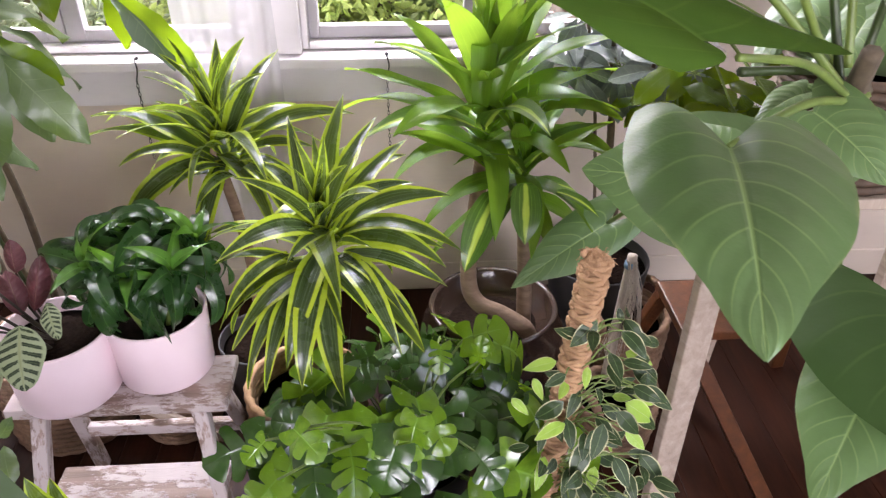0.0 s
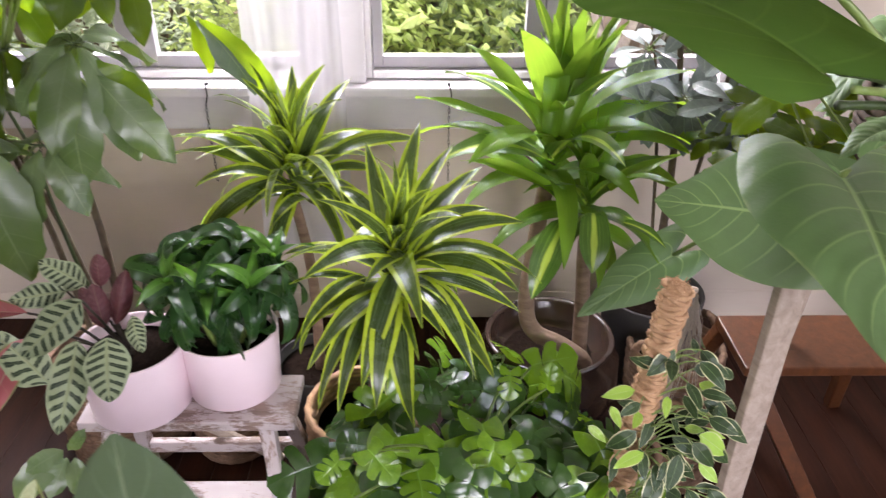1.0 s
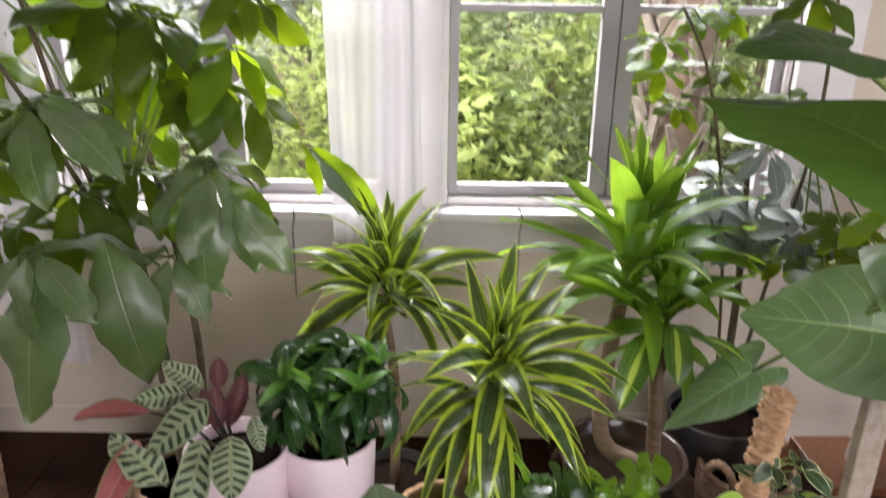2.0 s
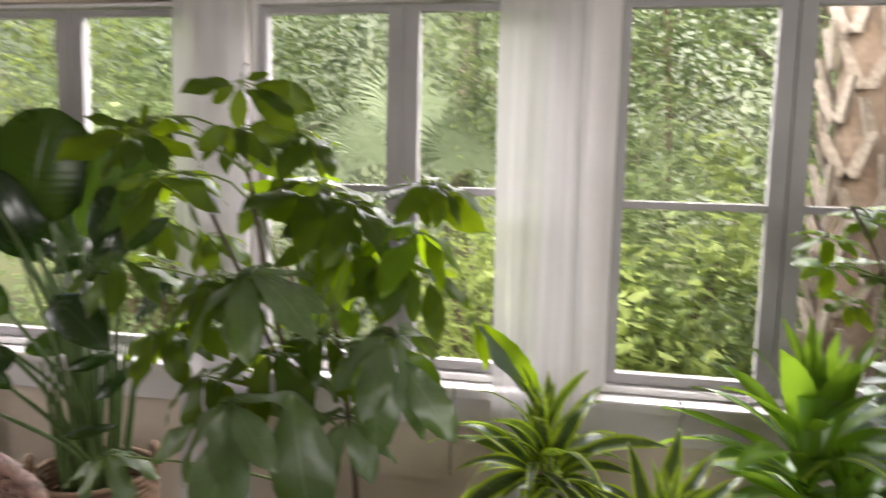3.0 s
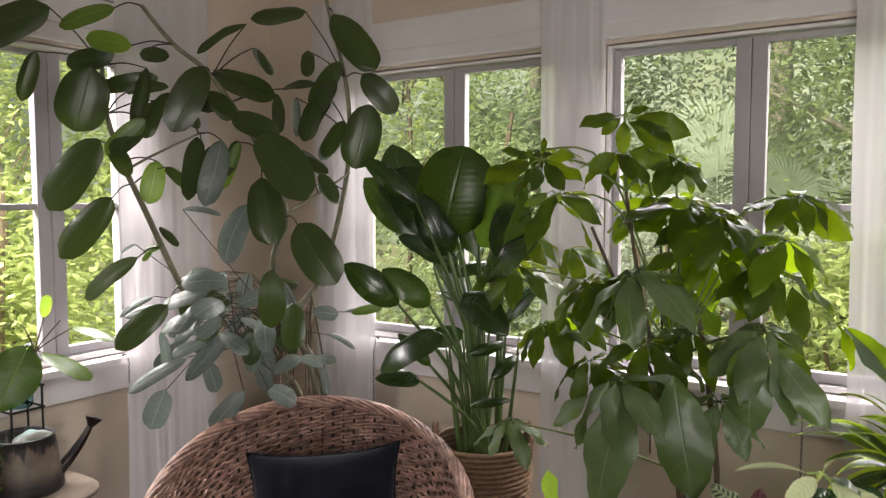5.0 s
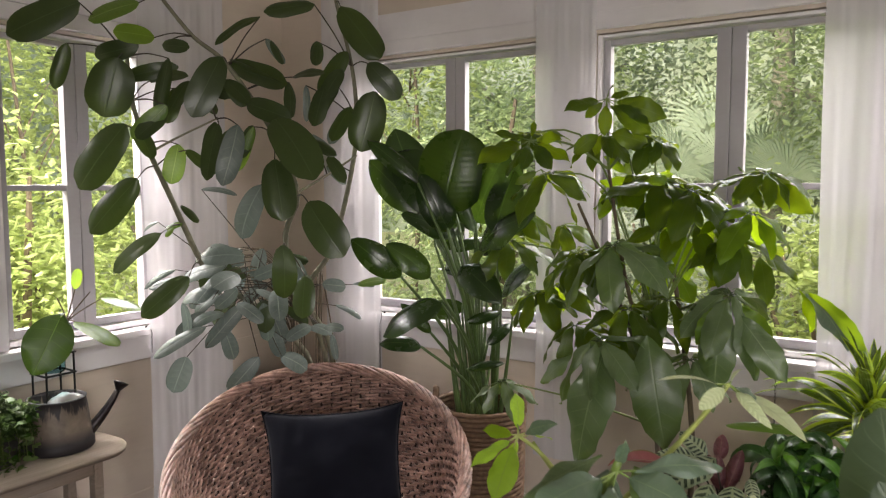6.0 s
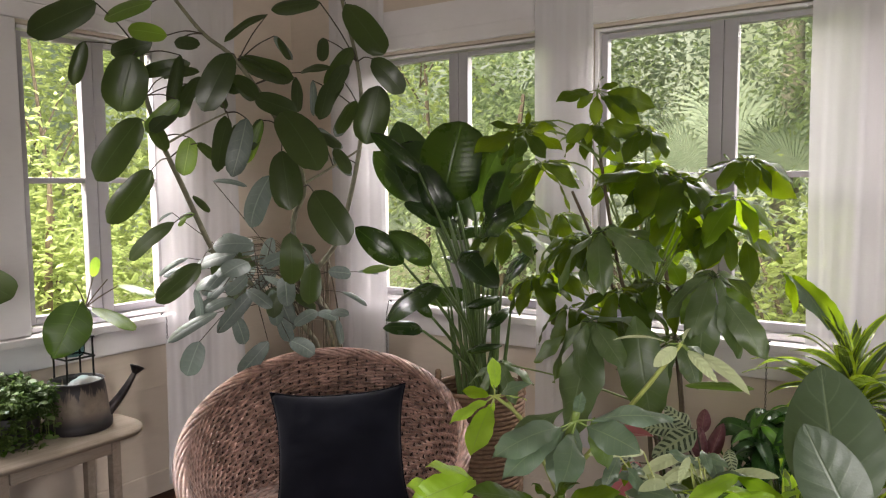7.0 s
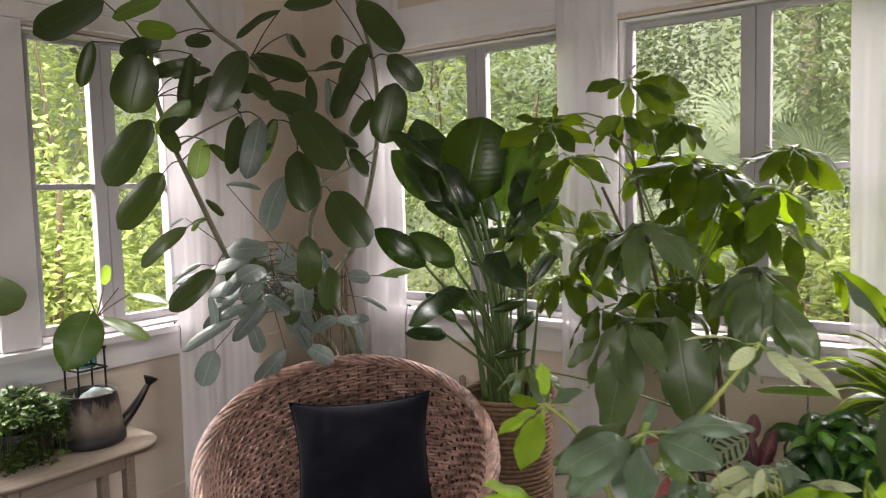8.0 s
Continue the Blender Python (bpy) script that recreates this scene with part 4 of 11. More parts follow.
PINKL = blade("pink_leaf", 0.30, LM_PINK, 8, 12, 0.7, 0.5, shape="lance", wave=0.04, seed=16)
SPLIT = [split_blade("split_leaf", mt, lb, w, s) for mt, lb, w, s in ((LM_SPLIT, 3, 0.98, 1), (LM_SPLIT_DARK, 3, 0.95, 2), (LM_SPLIT_DARK, 4, 0.98, 3), (LM_SPLIT, 4, 0.95, 4))]
VINE = [blade("vine_leaf", 0.46, mt, 6, 8, a, 0.2, shape="lance", curl=0.15, seed=s) for mt, a, s in ((LM_VINE, 0.5, 17), (LM_VINE, 0.9, 18), (LM_VINE_NEW, 0.5, 19))]
PHILO = [blade("philodendron_leaf", 0.80, LM_PHILO, 14, 24, a, 0.15, heart=0.27, shape="heart", wave=0.012, curl=0.20, seed=s) for a, s in ((0.45, 20), (0.7, 21))]
PHILO_SHADE = blade("philodendron_leaf_shaded", 0.80, LM_PHILO_SHADE, 14, 24, 0.6, 0.12, heart=0.27, shape="heart", wave=0.03, curl=0.18, seed=71)
DUSTY = [blade("dusty_leaflet", 0.40, LM_DUSTY, 4, 8, 0.5, 0.15, shape="obovate", seed=s) for s in (22, 23)]
UMB = [blade("umbrella_leaflet", 0.43, mt, 6, 18, a, 0.16, shape="leaflet", wave=0.09, curl=0.22, seed=s, scallop=0.045) for mt, a, s in ((LM_UMB, 0.7, 24), (LM_UMB, 1.0, 25), (LM_UMB, 0.4, 26))]
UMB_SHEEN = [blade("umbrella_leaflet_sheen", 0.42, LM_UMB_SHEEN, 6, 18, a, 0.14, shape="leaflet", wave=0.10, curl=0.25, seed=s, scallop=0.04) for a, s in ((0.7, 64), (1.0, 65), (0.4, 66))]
UMB_LIT = [blade("umbrella_leaflet_lit", 0.46, LM_UMB_LIT, 6, 18, a, 0.16, shape="leaflet", wave=0.08, curl=0.2, seed=s, scallop=0.03) for a, s in ((0.6, 27), (0.9, 28))]
UMB_MID = [blade("umbrella_leaflet_backlit", 0.46, LM_UMB_MID, 6, 18, a, 0.16, shape="leaflet", wave=0.08, curl=0.2, seed=s, scallop=0.045) for a, s in ((0.6, 57), (0.9, 58))]
UMB_GREY = [blade("umbrella_leaflet_grey_lit", 0.45, LM_UMB_GREY, 6, 18, a, 0.2, shape="leaflet", wave=0.10, curl=0.25, seed=s, scallop=0.03) for a, s in ((0.6, 29), (0.9, 30))]
UMB_PALE = [blade("umbrella_leaflet_pale", 0.30, LM_UMB_BACK, 6, 10, 0.6, 0.1, shape="oval", seed=31)]
BIRD = [blade("bird_leaf", 0.55, LM_BIRD, 10, 14, a, 0.12, shape="oval", wave=0.03, curl=c, seed=s) for a, c, s in ((0.4, 0.2, 32), (0.9, 0.3, 33))]
BIRD_ROUND = blade("bird_leaf_round", 0.86, LM_BIRD_LIT, 12, 14, 0.5, 0.05, shape="round", curl=0.25, seed=34)
RUB = [blade("rubber_leaf", 0.50, LM_RUBBER, 8, 12, a, 0.12, shape="ellipse", curl=c, wave=0.02, seed=s) for a, c, s in ((0.35, 0.25, 35), (0.6, 0.1, 36), (0.25, 0.35, 37))]
RUB_LIT = blade("rubber_leaf_lit", 0.50, LM_RUBBER_LIT, 8, 12, 0.4, 0.1, shape="ellipse", curl=0.2, seed=38)
RUB_GREY = [blade("rubber_leaf_dusty", 0.50, LM_DUSTY, 8, 12, a, 0.10, shape="ellipse", curl=0.2, seed=s) for a, s in ((0.5, 39), (0.9, 40))]
BROAD = blade("broad_grey_leaf", 0.62, LM_BROAD, 10, 14, 0.35, 0.08, shape="oval", curl=0.15, seed=41)


# ---- ladder stool with the two pink pots ----
def straight_pot(at, r, h, label, mat=POT_PINK, taper=0.93):
    root = thing("plant_pot", at, label, "plant pot")
    t = 0.007
    prof = [(0.0, 0.0), (r * taper - 0.008, 0.0), (r * taper, 0.008), (r, h - 0.004), (r - 0.002, h), (r - t + 0.002, h), (r - t, h - 0.004), (r - t - 0.002, h - 0.03)]
    part("pot_body", lathe(prof, 56), mat, root, "", True, Matrix.Translation(at))
    part("soil", lathe([(0.0, h - 0.03), (r * 0.5, h - 0.022), (r - t - 0.001, h - 0.03)][::-1], 40, wobble=0.03), SOIL, root, "dark crumbly potting soil", True, Matrix.Translation(at))
    return root


def plank(a, b, wide, thick, mat, parent, name, up=(0, 0, 1), label=""):
    """A board from a to b, with its flat side towards up."""
    a, b = Vector(a), Vector(b)
    y = (b - a).normalized()
    z = Vector(up) - y * Vector(up).dot(y)
    z.normalize()
    x = y.cross(z)
    m = Matrix((y, x, z)).transposed().to_4x4()
    m.translation = (a + b) / 2
    ln = (b - a).length
    bm = box((-ln / 2, -wide / 2, -thick / 2), (ln / 2, wide / 2, thick / 2), min(0.004, thick * 0.2))
    for v in bm.verts:
        v.co += 0.0012 * noise.noise_vector(v.co * 40)
    return part(name, bm, mat, parent, label, False, m)


def ladder_stool():
    root = thing("step_stool", (-0.72, 1.05, 0.0), "old wooden step stool with flaking white paint", "step stool")
    plank((-0.915, 1.055, 0.425), (-0.512, 1.055, 0.425), 0.135, 0.024, FLAKING, root, "top_step")
    plank((-0.885, 0.995, 0.20), (-0.545, 0.995, 0.20), 0.115, 0.022, FLAKING, root, "tread")
    for x0, x1 in ((-0.862, -0.915), (-0.568, -0.52)):
        plank((x0, 1.01, 0.412), (x1, 0.90, 0.0), 0.028, 0.030, FLAKING, root, "front_leg", (0, 1, 0))
        plank((x0, 1.10, 0.412), (x1, 1.24, 0.0), 0.028, 0.026, FLAKING, root, "back_leg", (0, 1, 0))
    plank((-0.875, 1.165, 0.20), (-0.545, 1.165, 0.20), 0.03, 0.018, FLAKING, root, "back_rail", (0, 1, 0))
    plank((-0.80, 1.16, 0.30), (-0.60, 1.20, 0.12), 0.022, 0.012, GREY_WOOD, root, "brace", (0, 1, 0))
    return root


ladder_stool()
straight_pot((-0.805, 1.045, 0.437), 0.098, 0.145, "pale pink cylindrical ceramic pot with calathea")
straight_pot((-0.640, 1.095, 0.437), 0.094, 0.142, "pale pink cylindrical ceramic pot with twisted dracaena")

rng = random.Random(7)
twist_plant = thing("twisted_dracaena", (-0.64, 1.095, 0.56), "dense dark green twisted dracaena in a pink pot", "plant")
for i in range(9):
    a = i * 2.4
    top = (-0.648 + 0.10 * math.cos(a) * (i / 9) ** 0.5, 1.09 + 0.07 * math.sin(a) * (i / 9) ** 0.5, 0.665 + 0.05 * rng.random())
    stalk(twist_plant, [(-0.64 + 0.03 * math.cos(a), 1.095 + 0.03 * math.sin(a), 0.55), top], 0.006, 0.005, STEM)
    fountain(twist_plant, TWIST if i in (2, 5, 7, 8) else TWIST[2:], top, rng, 15, 0.150, (0.5 * math.cos(a), 0.5 * math.sin(a) - 0.25, 1), 0.07, a)

calathea = thing("calathea", (-0.805, 1.045, 0.56), "painted-leaf calathea with striped and wine red leaves", "plant")
leaf(calathea, CALA[0], (-0.812, 0.941, 0.746), (-0.895, 0.881, 0.681), (0.24, -0.67, 0.71), 0.93)
stalk(calathea, [(-0.805, 1.045, 0.555), (-0.812, 0.941, 0.746)], 0.0026, 0.0020, STEM_DARK, "petiole")
leaf(calathea, CALA[0], (-0.851, 1.036, 0.711), (-0.921, 1.041, 0.757), (0.33, -0.52, 0.79), 1.12)
stalk(calathea, [(-0.805, 1.045, 0.555), (-0.851, 1.036, 0.711)], 0.0026, 0.0020, STEM_DARK, "petiole")
leaf(calathea, CALA[1], (-0.874, 1.015, 0.714), (-0.960, 0.991, 0.710), (0.61, -0.57, 0.55), 0.89)
stalk(calathea, [(-0.805, 1.045, 0.555), (-0.874, 1.015, 0.714)], 0.0026, 0.0020, STEM_DARK, "petiole")
leaf(calathea, CALA[0], (-0.811, 0.892, 0.702), (-0.832, 0.804, 0.590), (0.53, -0.66, 0.53), 0.75)
stalk(calathea, [(-0.805, 1.045, 0.555), (-0.811, 0.892, 0.702)], 0.0026, 0.0020, STEM_DARK, "petiole")
leaf(calathea, CALA[1], (-0.764, 0.894, 0.707), (-0.752, 0.828, 0.634), (0.19, -0.57, 0.80), 1.28)
stalk(calathea, [(-0.805, 1.045, 0.555), (-0.764, 0.894, 0.707)], 0.0026, 0.0020, STEM_DARK, "petiole")
leaf(calathea, CALA[1], (-0.740, 0.943, 0.712), (-0.717, 0.898, 0.675), (0.14, -0.70, 0.70), 0.91)
stalk(calathea, [(-0.805, 1.045, 0.555), (-0.740, 0.943, 0.712)], 0.0026, 0.0020, STEM_DARK, "petiole")
leaf(calathea, WINE, (-0.826, 1.035, 0.709), (-0.822, 1.046, 0.769), (0.14, -0.74, 0.66), 1.41)
stalk(calathea, [(-0.805, 1.045, 0.555), (-0.826, 1.035, 0.709)], 0.0026, 0.0020, STEM_DARK, "petiole")
leaf(calathea, WINE, (-0.811, 0.983, 0.660), (-0.822, 1.004, 0.736), (0.37, -0.66, 0.65), 1.22)
stalk(calathea, [(-0.805, 1.045, 0.555), (-0.811, 0.983, 0.660)], 0.0026, 0.0020, STEM_DARK, "petiole")
leaf(calathea, WINE, (-0.800, 1.002, 0.653), (-0.774, 1.032, 0.745), (0.33, -0.61, 0.72), 0.94)
stalk(calathea, [(-0.805, 1.045, 0.555), (-0.800, 1.002, 0.653)], 0.0026, 0.0020, STEM_DARK, "petiole")
leaf(calathea, WINE, (-0.830, 0.996, 0.681), (-0.841, 1.001, 0.731), (0.20, -0.63, 0.75), 1.16)
stalk(calathea, [(-0.805, 1.045, 0.555), (-0.830, 0.996, 0.681)], 0.0026, 0.0020, STEM_DARK, "petiole")
leaf(calathea, PINKL, (-0.926, 0.973, 0.699), (-1.098, 1.033, 0.639), (0.26, -0.53, 0.81), 0.67)
stalk(calathea, [(-0.805, 1.020, 0.555), (-0.866, 0.996, 0.657), (-0.926, 0.973, 0.699)], 0.0030, 0.0020, STEM_DARK, "petiole")
leaf(calathea, PINKL, (-0.979, 1.023, 0.606), (-1.009, 0.849, 0.525), (0.45, -0.55, 0.71), 0.96)
stalk(calathea, [(-0.805, 1.020, 0.555), (-0.892, 1.022, 0.611), (-0.979, 1.023, 0.606)], 0.0030, 0.0020, STEM_DARK, "petiole")
leaf(calathea, CALA[0], (-0.902, 0.934, 0.574), (-1.027, 1.019, 0.618), (0.45, -0.32, 0.83), 0.82)
stalk(calathea, [(-0.805, 1.020, 0.555), (-0.854, 0.977, 0.595), (-0.902, 0.934, 0.574)], 0.0030, 0.0020, STEM_DARK, "petiole")

# ---- lemon striped dracaenas ----
def woven_basket(at, r, h, label, mat=BASKET, handles=0, rows=None, name="basket", flare=0.9):
    """A coiled basket: stacked rope rings, a rim and two loop handles."""
    root = thing(name, at, label, "basket")
    rows = rows or int(h / 0.016)
    c = Vector(at)
    for i in range(rows):
        z = h * (i + 0.5) / rows
        rr = r * (flare + (1 - flare) * math.sin(0.5 * math.pi * z / h))
        ring = [c + Vector((rr * (1 + 0.012 * math.sin(23 * t + i * math.pi)) * math.cos(t), rr * (1 + 0.012 * math.sin(23 * t + i * math.pi)) * math.sin(t), z)) for t in (2 * math.pi * j / 92 for j in range(92))]
        part("coil", add_tube(bmesh.new(), ring, 0.56 * h / rows, None, 5, True), mat, root, "", True)
    part("inner_pot", lathe([(0.0, h * 0.8), (r * 0.86, h * 0.8)][::-1], 30), SOIL, root, "dark soil inside the basket", True, Matrix.Translation(at))
    for k in range(handles):
        a = 0.6 + math.pi * k
        d, s = Vector((math.cos(a), math.sin(a), 0)), Vector((-math.sin(a), math.cos(a), 0))
        pts = [c + d * r * 0.98 + s * 0.045 * math.cos(t) + Vector((0, 0, h - 0.03 + 0.075 * math.sin(t))) for t in (math.pi * j / 8 for j in range(9))]
        part("handle", add_tube(bmesh.new(), smooth_path(pts, 4), 0.011, None, 7, knots=0.15), mat, root, "", True)
    return root


def nursery_pot(at, r, h, label, mat=PLASTIC):
    return straight_pot(at, r, h, label, mat, 0.8)


woven_basket((-0.40, 1.20, 0.0), 0.125, 0.29, "woven coir basket holding a lemon striped dracaena", COIR)
nursery_pot((-0.535, 1.44, 0.0), 0.11, 0.22, "black plastic nursery pot behind the stool")
rng = random.Random(11)
lemon_back = thing("lemon_dracaena", (-0.535, 1.44, 0.20), "lemon striped dracaena with arching yellow-edged leaves", "plant", "lemon dracaenas")
stalk(lemon_back, [(-0.535, 1.44, 0.18), (-0.53, 1.42, 0.5), (-0.565, 1.40, 0.775)], 0.014, 0.011, BARK, "cane", 8)
fountain(lemon_back, LEMON_ARCH, (-0.545, 1.395, 0.765), rng, 38, 0.255, (0.0, -0.10, 1), 0.12, 0.4)
leaf(lemon_back, LEMON[0], (-0.537, 1.387, 0.766), (-0.551, 1.530, 0.945), (0.0, -0.35, 1.0), 0.93)
leaf(lemon_back, LEMON[1], (-0.526, 1.393, 0.776), (-0.423, 1.510, 0.926), (0.0, -0.35, 1.0), 1.13)
leaf(lemon_back, LEMON[1], (-0.543, 1.387, 0.766), (-0.605, 1.503, 0.881), (0.0, -0.35, 1.0), 0.77)
leaf(lemon_back, LEMON[2], (-0.549, 1.384, 0.761), (-0.673, 1.446, 0.843), (0.0, -0.35, 1.0), 0.82)
leaf(lemon_back, LEMON[2], (-0.567, 1.382, 0.756), (-0.807, 1.436, 0.817), (0.0, -0.35, 1.0), 0.89)
leaf(lemon_back, LEMON[2], (-0.567, 1.379, 0.752), (-0.822, 1.413, 0.780), (0.0, -0.35, 1.0), 0.83)
leaf(lemon_back, LEMON[3], (-0.556, 1.372, 0.742), (-0.737, 1.340, 0.750), (0.0, -0.35, 1.0), 0.87)
leaf(lemon_back, LEMON[2], (-0.509, 1.382, 0.761), (-0.265, 1.426, 0.814), (0.0, -0.35, 1.0), 0.83)
leaf(lemon_back, LEMON[2], (-0.503, 1.375, 0.752), (-0.345, 1.356, 0.773), (0.0, -0.35, 1.0), 0.92)
leaf(lemon_back, LEMON[3], (-0.509, 1.369, 0.742), (-0.367, 1.297, 0.718), (0.0, -0.35, 1.0), 0.81)
leaf(lemon_back, LEMON[4], (-0.505, 1.347, 0.708), (-0.571, 1.229, 0.705), (0.0, -0.35, 1.0), 1.44)
leaf(lemon_back, LEMON[3], (-0.533, 1.364, 0.732), (-0.635, 1.294, 0.709), (0.0, -0.35, 1.0), 0.90)
leaf(lemon_back, LEMON[3], (-0.498, 1.365, 0.737), (-0.389, 1.238, 0.663), (0.0, -0.35, 1.0), 0.84)
leaf(lemon_back, LEMON[0], (-0.520, 1.386, 0.766), (-0.494, 1.442, 0.853), (0.0, -0.35, 1.0), 1.27)
leaf(lemon_back, LEMON[1], (-0.532, 1.380, 0.756), (-0.570, 1.421, 0.851), (0.0, -0.35, 1.0), 1.30)
lemon_front = thing("lemon_dracaena", (-0.40, 1.20, 0.22), "lemon striped dracaena with arching yellow-edged leaves in coir basket", "plant", "lemon dracaenas")
stalk(lemon_front, [(-0.40, 1.20, 0.2), (-0.36, 1.17, 0.45), (-0.315, 1.115, 0.74)], 0.015, 0.012, BARK, "cane", 8)
fountain(lemon_front, LEMON_ARCH, (-0.318, 1.095, 0.715), rng, 30, 0.25, (0.03, -0.22, 1), 0.14, 1.1)
leaf(lemon_front, LEMON[1], (-0.323, 1.089, 0.717), (-0.275, 1.261, 0.926), (0.0, -0.35, 1.0), 0.90)
leaf(lemon_front, LEMON[1], (-0.330, 1.095, 0.725), (-0.376, 1.236, 0.898), (0.0, -0.35, 1.0), 0.78)
leaf(lemon_front, LEMON[1], (-0.313, 1.094, 0.725), (-0.246, 1.223, 0.835), (0.0, -0.35, 1.0), 0.81)
leaf(lemon_front, LEMON[1], (-0.343, 1.091, 0.717), (-0.444, 1.213, 0.802), (0.0, -0.35, 1.0), 0.72)
leaf(lemon_front, LEMON[1], (-0.295, 1.104, 0.742), (-0.161, 1.200, 0.863), (0.0, -0.35, 1.0), 1.15)
leaf(lemon_front, LEMON[2], (-0.287, 1.103, 0.740), (-0.084, 1.121, 0.786), (0.0, -0.35, 1.0), 1.04)
leaf(lemon_front, LEMON[3], (-0.285, 1.097, 0.732), (-0.064, 1.036, 0.713), (0.0, -0.35, 1.0), 0.90)
leaf(lemon_front, LEMON[2], (-0.288, 1.087, 0.717), (-0.102, 1.054, 0.719), (0.0, -0.35, 1.0), 0.96)
leaf(lemon_front, LEMON[2], (-0.284, 1.076, 0.700), (-0.100, 1.009, 0.670), (0.0, -0.35, 1.0), 0.89)
leaf(lemon_front, LEMON[3], (-0.289, 1.074, 0.696), (-0.171, 0.941, 0.651), (0.0, -0.35, 1.0), 0.86)
leaf(lemon_front, LEMON[3], (-0.291, 1.075, 0.698), (-0.182, 0.894, 0.616), (0.0, -0.35, 1.0), 0.99)
leaf(lemon_front, LEMON[2], (-0.310, 1.061, 0.675), (-0.232, 0.934, 0.671), (0.0, -0.35, 1.0), 0.95)
leaf(lemon_front, LEMON[3], (-0.321, 1.062, 0.675), (-0.347, 0.873, 0.569), (0.0, -0.35, 1.0), 1.15)
leaf(lemon_front, LEMON[2], (-0.344, 1.063, 0.675), (-0.463, 0.931, 0.610), (0.0, -0.35, 1.0), 1.15)
leaf(lemon_front, LEMON[2], (-0.360, 1.053, 0.658), (-0.414, 0.905, 0.538), (0.0, -0.35, 1.0), 0.92)
leaf(lemon_front, LEMON[2], (-0.342, 1.052, 0.658), (-0.330, 0.886, 0.590), (0.0, -0.35, 1.0), 0.75)
leaf(lemon_front, LEMON[2], (-0.369, 1.076, 0.692), (-0.511, 1.078, 0.683), (0.0, -0.35, 1.0), 0.85)
leaf(lemon_front, LEMON[3], (-0.376, 1.082, 0.700), (-0.484, 1.001, 0.623), (0.0, -0.35, 1.0), 0.93)
leaf(lemon_front, LEMON[4], (-0.336, 1.121, 0.763), (-0.410, 1.024, 0.755), (0.0, -0.35, 1.0), 1.45)
leaf(lemon_front, LEMON[4], (-0.291, 1.090, 0.721), (-0.368, 0.987, 0.739), (0.0, -0.35, 1.0), 1.40)
leaf(lemon_front, LEMON[2], (-0.298, 1.083, 0.708), (-0.225, 1.011, 0.753), (0.0, -0.35, 1.0), 0.74)
leaf(lemon_front, LEMON[2], (-0.327, 1.106, 0.742), (-0.398, 1.167, 0.790), (0.0, -0.35, 1.0), 0.92)
leaf(lemon_front, LEMON[2], (-0.315, 1.050, 0.658), (-0.276, 0.931, 0.627), (0.0, -0.35, 1.0), 0.68)
leaf(lemon_front, LEMON[2], (-0.370, 1.054, 0.658), (-0.456, 0.954, 0.500), (0.0, -0.35, 1.0), 0.79)

# ---- corn plant in its brown bowl ----
bowl_at = (0.045, 1.46, 0.0)
bowl = thing("plant_bowl", bowl_at, "round brown glazed ceramic bowl with dark soil", "plant pot")
part("bowl_body", lathe([(0.0, 0.0), (0.11, 0.0), (0.15, 0.04), (0.185, 0.14), (0.18, 0.22), (0.155, 0.262), (0.163, 0.275), (0.157, 0.285), (0.146, 0.275), (0.142, 0.22)], 56), CERAMIC, bowl, "", True, Matrix.Translation(bowl_at))
part("soil", lathe([(0.143, 0.215), (0.08, 0.225), (0.0, 0.22)], 40, wobble=0.03), SOIL, bowl, "dark potting soil", True, Matrix.Translation(bowl_at))
rng = random.Random(23)
corn = thing("corn_plant", (0.06, 1.48, 0.22), "corn plant with bright green strap leaves on bent canes", "plant")
stalk(corn, [(0.125, 1.45, 0.2), (0.12, 1.47, 0.38), (0.115, 1.49, 0.50), (0.11, 1.48, 0.62)], 0.020, 0.016, BARK, "cane", 9)
stalk(corn, [(0.13, 1.42, 0.2), (0.118, 1.40, 0.245), (0.06, 1.41, 0.285), (0.0, 1.43, 0.31), (-0.02, 1.46, 0.37), (0.0, 1.52, 0.52), (0.02, 1.52, 0.72)], 0.024, 0.019, BARK, "cane", 9)
stalk(corn, [(0.118, 1.49, 0.45), (0.135, 1.49, 0.55), (0.14, 1.49, 0.60)], 0.010, 0.009, BARK, "shoot", 7)
fountain(corn, CORN_ARCH[:14], (0.01, 1.44, 0.80), rng, 38, 0.31, (0.04, -0.10, 1), 0.20, 0.2)
fountain(corn, CORN_ARCH, (0.085, 1.40, 0.68), rng, 26, 0.24, (0.0, -0.15, 1), 0.12, 1.0)
leaf(corn, CORN_STRIPE[1], (0.072, 1.275, 0.723), (0.063, 1.191, 0.632), (0.0, -0.35, 1.0), 2.18)
leaf(corn, CORN_STRIPE[1], (0.015, 1.269, 0.709), (-0.057, 1.168, 0.587), (0.0, -0.35, 1.0), 1.58)
leaf(corn, CORN[1], (0.005, 1.294, 0.747), (-0.195, 1.327, 0.815), (0.0, -0.35, 1.0), 0.71)
leaf(corn, CORN_STRIPE[1], (0.041, 1.297, 0.719), (-0.117, 1.332, 0.794), (0.0, -0.35, 1.0), 0.88)
leaf(corn, CORN[0], (0.116, 1.345, 0.743), (0.258, 1.360, 0.814), (0.0, -0.35, 1.0), 0.91)
leaf(corn, CORN_STRIPE[1], (0.137, 1.279, 0.700), (0.216, 1.229, 0.667), (0.0, -0.35, 1.0), 1.11)
leaf(corn, CORN[1], (-0.014, 1.364, 0.850), (0.016, 1.515, 1.118), (0.0, -0.35, 1.0), 0.77)
